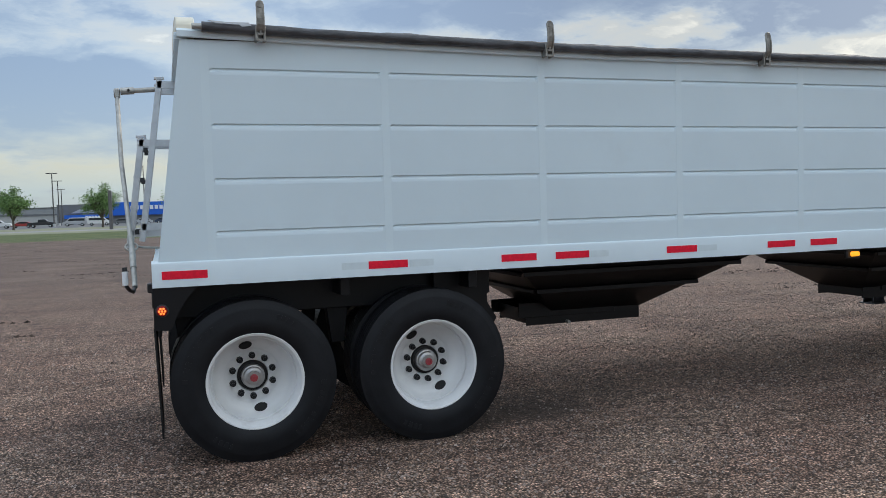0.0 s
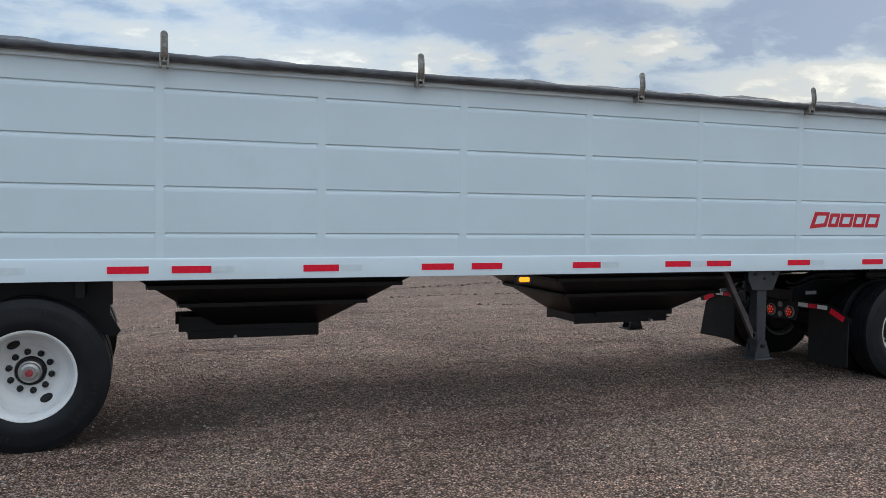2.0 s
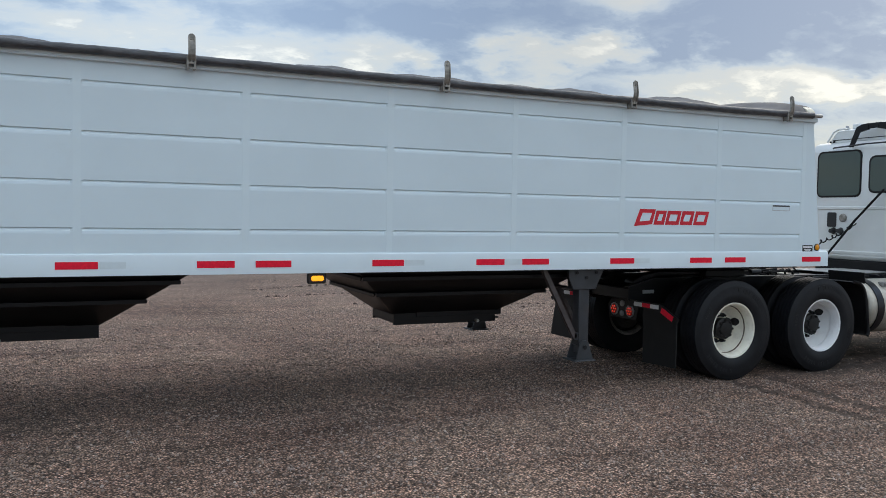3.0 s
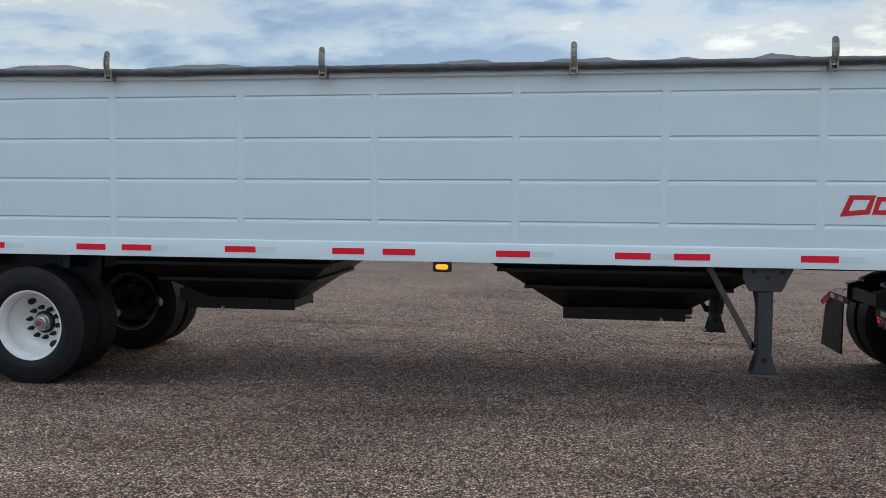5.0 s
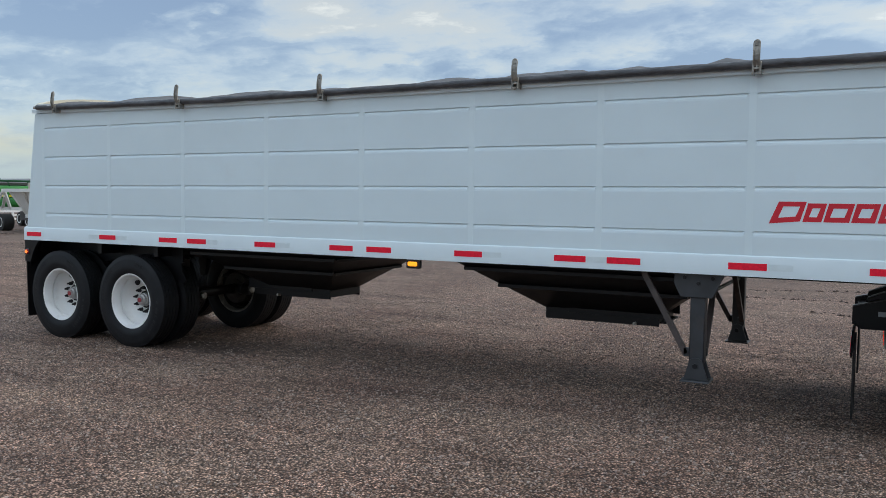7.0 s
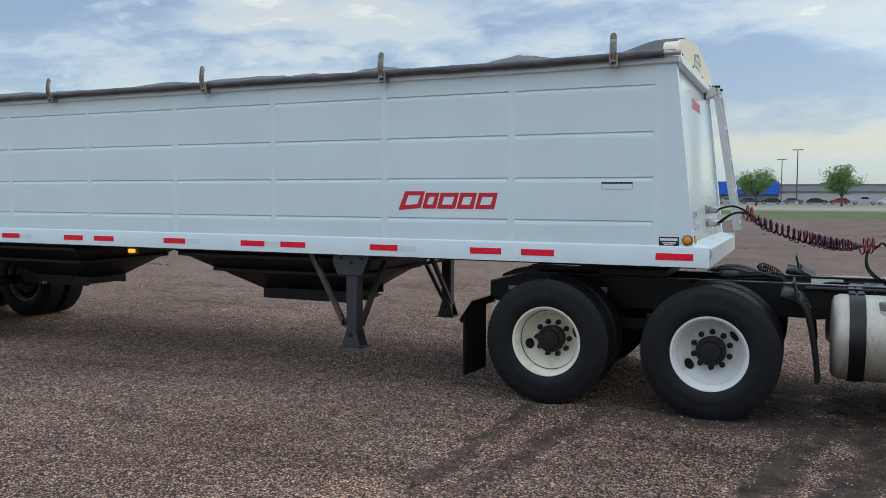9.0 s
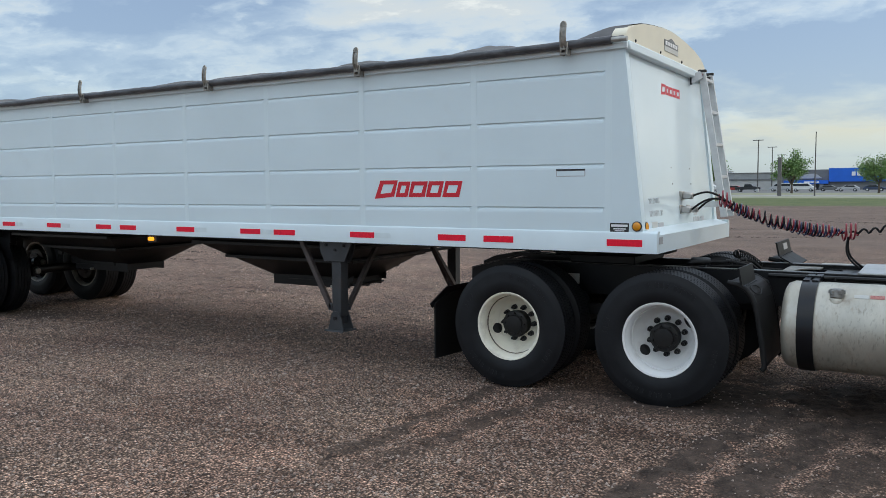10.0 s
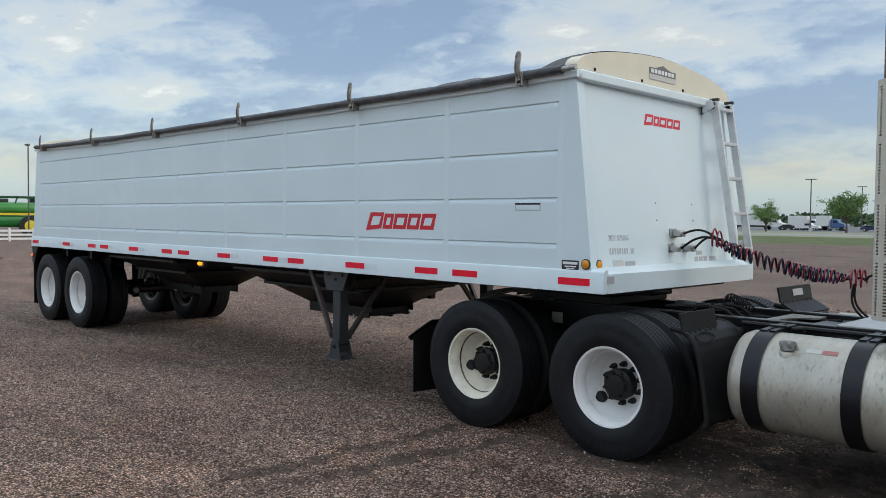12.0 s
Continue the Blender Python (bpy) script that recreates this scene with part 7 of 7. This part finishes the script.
# cars and trucks in the lot
def car(x, y, kind, paint, turn, seed=0):
    c = thing("parked_" + kind, (x, y, 0), {"car": "parked saloon car in the far lot", "pickup": "parked pickup truck in the far lot", "van": "parked van in the far lot"}[kind] + ", " + paint.replace("sky", "light blue").replace("sand", "sand coloured"), kind, "parked vehicles")
    ln = {"car": 4.6, "pickup": 5.7, "van": 5.2}[kind]
    prof = {
        "car": [(-2.3, 0.35), (-2.3, 0.85), (-1.9, 0.95), (-1.35, 1.42), (0.4, 1.45), (1.15, 0.98), (2.2, 0.82), (2.3, 0.4)],
        "pickup": [(-2.85, 0.5), (-2.85, 1.15), (-0.75, 1.15), (-0.7, 1.8), (0.7, 1.85), (1.35, 1.2), (2.75, 1.1), (2.85, 0.55)],
        "van": [(-2.6, 0.4), (-2.6, 1.9), (-2.4, 2.0), (1.0, 2.0), (1.8, 1.2), (2.5, 1.0), (2.6, 0.45)],
    }[kind]
    glass = {"car": [(-1.55, 1.0), (-1.2, 1.36), (0.3, 1.39), (0.9, 1.0)], "pickup": [(-0.6, 1.22), (-0.6, 1.72), (0.6, 1.76), (1.1, 1.24)], "van": [(-2.2, 1.25), (-2.2, 1.8), (0.95, 1.82), (1.5, 1.25)]}[kind]
    if turn < 0:
        prof, glass = [(-a, b) for a, b in prof], [(-a, b) for a, b in glass]
    body = part("body", prism([(x + a, b) for a, b in prof], (y - 0.9, y + 0.9), "y", 0.06), B["car_" + paint], c)
    for yy in (y - 0.912, y + 0.905):
        part("window", prism([(x + a, b) for a, b in glass], (yy, yy + 0.007), "y"), B["glass"], body)
    for k in (-0.31, 0.31):
        for yy in (y - 0.93, y + 0.72):
            w = part("wheel", lathe([(0.0, 0.0), (0.2, 0.0), (0.34, 0.01), (0.36, 0.05), (0.36, 0.17), (0.3, 0.2), (0, 0.2)], (x + k * ln, yy, 0.36), "y", 16), B["tyre"], c)
            part("hubcap", lathe([(0.0, -0.012), (0.17, -0.01), (0.19, 0.002)], (x + k * ln, yy, 0.36), "y", 12), M["alu"], w)
    return c


LOT = ((-63.5, 198, "pickup", "white", 1), (-60.0, 206, "car", "silver", -1), (-48.5, 196, "car", "navy", 1), (-42.8, 199, "pickup", "white", -1), (-36.8, 198, "pickup", "white", 1), (-33.0, 205, "car", "red", -1), (-27.6, 196, "pickup", "black", 1), (-21.5, 203, "van", "silver", -1), (-16.0, 200, "van", "white", 1), (-11.0, 205, "car", "grey", 1), (-6.5, 198, "car", "silver", -1), (-1.5, 202, "car", "navy", 1), (3.2, 197, "car", "black", -1), (8.0, 203, "car", "grey", 1), (13.0, 199, "car", "black", 1), (17.8, 204, "car", "red", -1), (22.5, 198, "pickup", "silver", 1), (27.5, 203, "car", "white", -1), (33.0, 199, "car", "grey", 1), (-51.0, 204, "car", "red", -1), (-70.0, 203, "car", "black", 1))
for x, *a in LOT:
    car(x + 1.7, *a)


def lorry(x, y, length, paint, cabpaint, s):
    t = thing("parked_lorry", (x, y, 0), "white box trailer behind a parked lorry in the far lot", "truck", "parked lorries")
    part("box", box(x, x + length, y - 1.2, y + 1.2, 1.1, 3.7, 0.05), B["car_" + paint], t)
    part("underframe", box(x + 0.3, x + length - 0.3, y - 0.9, y + 0.9, 0.7, 1.09), B["tyre"], t)
    cx = x + length + 0.4 if s > 0 else x - 0.4
    part("lorry_cab", prism([(cx, 0.7), (cx, 2.9), (cx + s * 1.6, 2.8), (cx + s * 2.0, 1.9), (cx + s * 3.2, 1.7), (cx + s * 3.4, 0.7)], (y - 1.15, y + 1.15), "y", 0.08), B["car_" + cabpaint], t)
    part("cab_window", prism([(cx + s * 0.6, 1.9), (cx + s * 0.6, 2.5), (cx + s * 1.4, 2.5), (cx + s * 1.75, 1.95)], (y - 1.162, y - 1.152), "y"), B["glass"], t)
    for wx in (x + 1.0, x + 2.2, x + length - 0.8, cx + s * 2.6):
        for yy in (y - 1.2, y + 0.95):
            part("wheel", lathe([(0, 0), (0.3, 0), (0.5, 0.02), (0.5, 0.25), (0, 0.26)], (wx, yy, 0.5), "y", 16), B["tyre"], t)


lorry(-86, 205, 12, "white", "white", 1)
lorry(-62.5, 206, 3.0, "white", "sky", 1)
lorry(-72.0, 212, 5, "white", "white", 1)
lorry(-75, 222, 9, "silver", "navy", 1)

# low far woods along the horizon
verts, faces = [], []
rnd = random.Random(5)
for i in range(9000):
    x = rnd.uniform(-520, 330)
    y = 560 + rnd.uniform(-30, 30)
    h = 7 + 4 * noise.noise((x * 0.02, 0, 0)) + 2.5 * noise.noise((x * 0.15, 3, 0))
    p = Vector((x, y, max(0.3, h * rnd.random() ** 0.6)))
    s = rnd.uniform(0.8, 2.0)
    k = len(verts)
    u = Vector((rnd.uniform(-1, 1), rnd.uniform(-1, 1), rnd.uniform(-1, 1))).normalized()
    v = u.orthogonal().normalized()
    verts += [tuple(p - u * s), tuple(p + v * s), tuple(p + u * s), tuple(p - v * s)]
    faces += [(k, k + 1, k + 2), (k, k + 2, k + 3)]
me = bpy.data.meshes.new("far_woods")
me.from_pydata(verts, [], faces)
me.materials.append(B["far_leaf"])
tagged(new("far_woods", me), "low dark line of distant trees on the horizon", "woods", kind="stuff")


# ---- machines at the far end of the yard ----
def dump_trailer(px, py, turn, group="dump trailers"):
    """A white belly-dump trailer with open truss sides."""
    d = thing("dump_trailer", (0, 0, 0), "dusty white bottom-dump trailer with sloped ribs on twin axles", "trailer", group)
    part("bin", hexa([(-1.2, -0.6, 0.85), (1.6, -0.6, 0.85), (1.6, 0.6, 0.85), (-1.2, 0.6, 0.85)], [(-1.35, -1.2, 2.0), (2.6, -1.2, 2.0), (2.6, 1.2, 2.0), (-1.35, 1.2, 2.0)]), B["dump"], d)
    for s in (-1, 1):
        part("rim_rail", box(-2.2, 2.8, min(s * 1.2, s * 1.3), max(s * 1.2, s * 1.3), 1.95, 2.12, 0.01), B["dump"], d)
        part("side_beam", bar((-4.6, s * 0.75, 1.12), (-1.0, s * 0.75, 1.12), 0.12, 0.16), B["dump"], d)
        part("brace", bar((-4.3, s * 0.8, 1.16), (-2.0, s * 1.25, 2.05), 0.13, 0.12), B["dump"], d)
        part("brace", bar((-3.2, s * 0.8, 1.16), (-2.1, s * 1.15, 1.75), 0.13, 0.1), B["dump"], d)
        part("brace", bar((-2.3, s * 0.8, 1.1), (-2.0, s * 1.2, 1.95), 0.12, 0.1), B["dump"], d)
        for x, lean in ((-1.15, -0.2), (-0.3, 0.35), (0.55, 0.5), (1.5, 0.8)):
            part("rib", bar((x, s * 0.62, 0.95), (x + lean, s * 1.24, 1.97), 0.08, 0.1), B["dump"], d)
        part("lower_beam", bar((-1.0, s * 0.62, 0.78), (2.0, s * 0.62, 0.78), 0.1, 0.2), B["dump"], d)
        part("truss", bar((2.7, s * 1.2, 2.02), (5.6, s * 0.55, 1.55), 0.1, 0.13), B["dump"], d)
        part("truss", bar((1.9, s * 0.7, 0.95), (5.6, s * 0.5, 1.4), 0.1, 0.13), B["dump"], d)
        for x0, x1 in ((2.9, 3.3), (3.7, 3.4), (3.9, 4.3), (4.7, 4.4)):
            k0, k1 = (x0 - 1.9) / 3.7, (x1 - 2.7) / 2.9
            part("truss", bar((x0, s * (0.7 - 0.2 * k0), 0.95 + 0.45 * k0), (x1, s * (1.2 - 0.65 * k1), 2.02 - 0.47 * k1), 0.09, 0.09), B["dump"], d)
        for x in (-3.75, -2.5):
            w = part("wheel", lathe([(0.0, 0.0), (0.25, 0.0), (0.41, 0.02), (0.43, 0.1), (0.43, 0.5), (0.39, 0.55), (0, 0.55)], (x, -1.25 if s < 0 else 0.7, 0.43), "y", 24), B["tyre"], d)
            part("rim", lathe([(0.0, 0.03), (0.16, 0.03), (0.22, -0.006), (0.26, -0.012), (0.265, 0.002)], (x, -1.25 if s < 0 else 0.7, 0.43), "y", 20), B["dump"], w)
        part("front_leg", bar((4.4, s * 0.45, 0.0), (4.4, s * 0.45, 1.25), 0.14, 0.14), B["dump"], d)
    part("gate", box(-0.8, 1.5, -0.55, 0.55, 0.35, 0.849, 0.03), B["dump"], d)
    part("hose_box", box(-2.0, -1.2, -0.5, 0.5, 0.55, 1.0, 0.03), B["pole"], d)
    part("gooseneck", bar((3.2, 0, 1.3), (6.0, 0, 1.5), 0.5, 0.25), B["dump"], d)
    d.matrix_basis = pose(px, py, 0, 0, 0, turn)
    return d


d0 = dump_trailer(-26.9, 19.8, -10)
copy_thing(d0, pose(-31.5, 24.6, 0, 0, 0, -10))
copy_thing(d0, pose(-36.0, 30.2, 0, 0, 0, -8))


def combine(px, py, turn):
    """A long green harvester: two rounded side panels with a yellow stripe between them, a raised top frame, a cab at one end."""
    c = thing("harvester", (0, 0, 0), "long green harvester with rounded side panels and a yellow stripe", "harvester", "harvesters")
    for y, s in ((-1, -1), (1, 1)):
        low = [(0.2, 0.75), (1.4, 0.75), (1.56, 0.95), (1.6, 1.25), (1.54, 1.55), (1.3, 1.7), (0.2, 1.7)]
        high = [(0.2, 1.9), (1.4, 1.9), (1.55, 2.05), (1.56, 2.35), (1.4, 2.62), (1.1, 2.75), (0.2, 2.75)]
        part("lower_panel", prism([(s * a, b) for a, b in low], (-4.2, 3.4), "x", 0.02), B["green"], c)
        part("upper_panel", prism([(s * a, b) for a, b in high], (-4.0, 2.6), "x", 0.02), B["green_pale"], c)
        part("stripe", box(-4.1, 3.3, min(s * 1.3, s * 1.5), max(s * 1.3, s * 1.5), 1.71, 1.89), B["yellow"], c)
        part("panel_joint", box(-0.65, -0.5, min(s * 1.4, s * 1.62), max(s * 1.4, s * 1.62), 0.8, 2.6, 0.02), B["green_pale"], c)
        part("top_bar", box(-4.2, 2.9, min(s * 1.25, s * 1.45), max(s * 1.25, s * 1.45), 3.12, 3.26, 0.02), B["green_dark"], c)
        for x in (-4.0, -2.4, -0.7, 1.1, 2.7):
            part("strut", bar((x, s * 1.2, 2.7), (x + 0.15, s * 1.35, 3.15), 0.1, 0.1), B["green_dark"], c)
        for x, r, w in ((2.2, 0.85, 0.7), (-3.0, 0.62, 0.5)):
            y0 = -1.55 - w * 0.5 if s < 0 else 1.55 - w * 0.5
            wh = part("wheel", lathe([(0.0, 0.0), (r * 0.6, 0.0), (r * 0.96, 0.03), (r, 0.12), (r, w - 0.12), (r * 0.96, w), (0, w)], (x, y0, r), "y", 28), B["tyre"], c)
            part("rim", lathe([(0, -0.012), (r * 0.5, -0.012), (r * 0.55, 0.002)], (x, y0, r), "y", 20), B["yellow"], wh)
    part("engine_deck", box(-2.2, 0.6, -0.95, 0.95, 2.76, 3.05, 0.05), B["pole"], c)
    cab_ = part("cab", prism([(3.42, 1.6), (3.42, 3.1), (4.7, 3.1), (4.9, 2.5), (4.5, 1.6)], (-0.95, 0.95), "y", 0.06), B["glass"], c)
    part("cab_roof", box(3.35, 4.9, -1.05, 1.05, 3.11, 3.26, 0.05), B["green"], cab_)
    c.matrix_basis = pose(px, py, 0, 0, 0, turn)
    return c


k0 = combine(-57.6, 16.6, 73)
for x, y, t in ((-58.5, 33.0, 237), (-61.0, 25.0, 245), (-63.0, 41.0, 237)):
    copy_thing(k0, pose(x, y, 0, 0, 0, t))

fence = thing("rail_fence", (-45.0, 14, 0), "white painted post and rail fence along the yard", "fence")
for i in range(22):
    t = i / 21
    x, y = -41.5 - 3 * t, 2.0 + 32 * t
    if i:
        for z in (0.17, 0.43, 0.70):
            part("rail", bar((xp, yp, z), (x, y, z), 0.04, 0.14), B["fence"], fence)
    part("post", box(x - 0.07, x + 0.07, y - 0.07, y + 0.07, 0, 0.88, 0.01), B["fence"], fence)
    xp, yp = x, y
shed = thing("machine_shed", (-110, 80, 0), "long low grey metal machine shed behind the equipment", "building")
part("wall", prism([(-150, 0), (-60, 0), (-60, 3.4), (-150, 3.4)], (88, 110), "y"), B["sheet"], shed)
part("shed_roof", prism([(86.5, 3.41), (99, 5.4), (111.5, 3.41)], (-151, -59), "x"), B["sheet"], shed)
box_ = thing("storage_container", (-46.0, 35.0, 0), "cream steel storage container behind the dump trailers", "container")
part("shell", box(-47.2, -44.8, 32.8, 38.8, 0.15, 2.8, 0.03), B["cream_box"], box_)
for i in range(20):
    part("corrugation", box(-44.799, -44.76, 32.95 + 0.29 * i, 33.1 + 0.29 * i, 0.3, 2.65, 0.008), B["cream_box"], box_)
for yy in (32.9, 38.5):
    part("corner_foot", box(-47.2, -44.8, yy, yy + 0.2, 0.0, 0.149), B["post"], box_)
x, y, h = -44.2, 14.4, 6.45
fl = thing("yard_lamp", (x, y, 0), "slim grey yard lamp pole", "street lamp")
part("pole", tube([(x, y, 0), (x, y, h)], [0.055, 0.04], 10), B["pole"], fl)
part("lamp_head", box(x - 0.35, x + 0.05, y - 0.12, y + 0.12, h, h + 0.1, 0.02), B["pole"], fl)
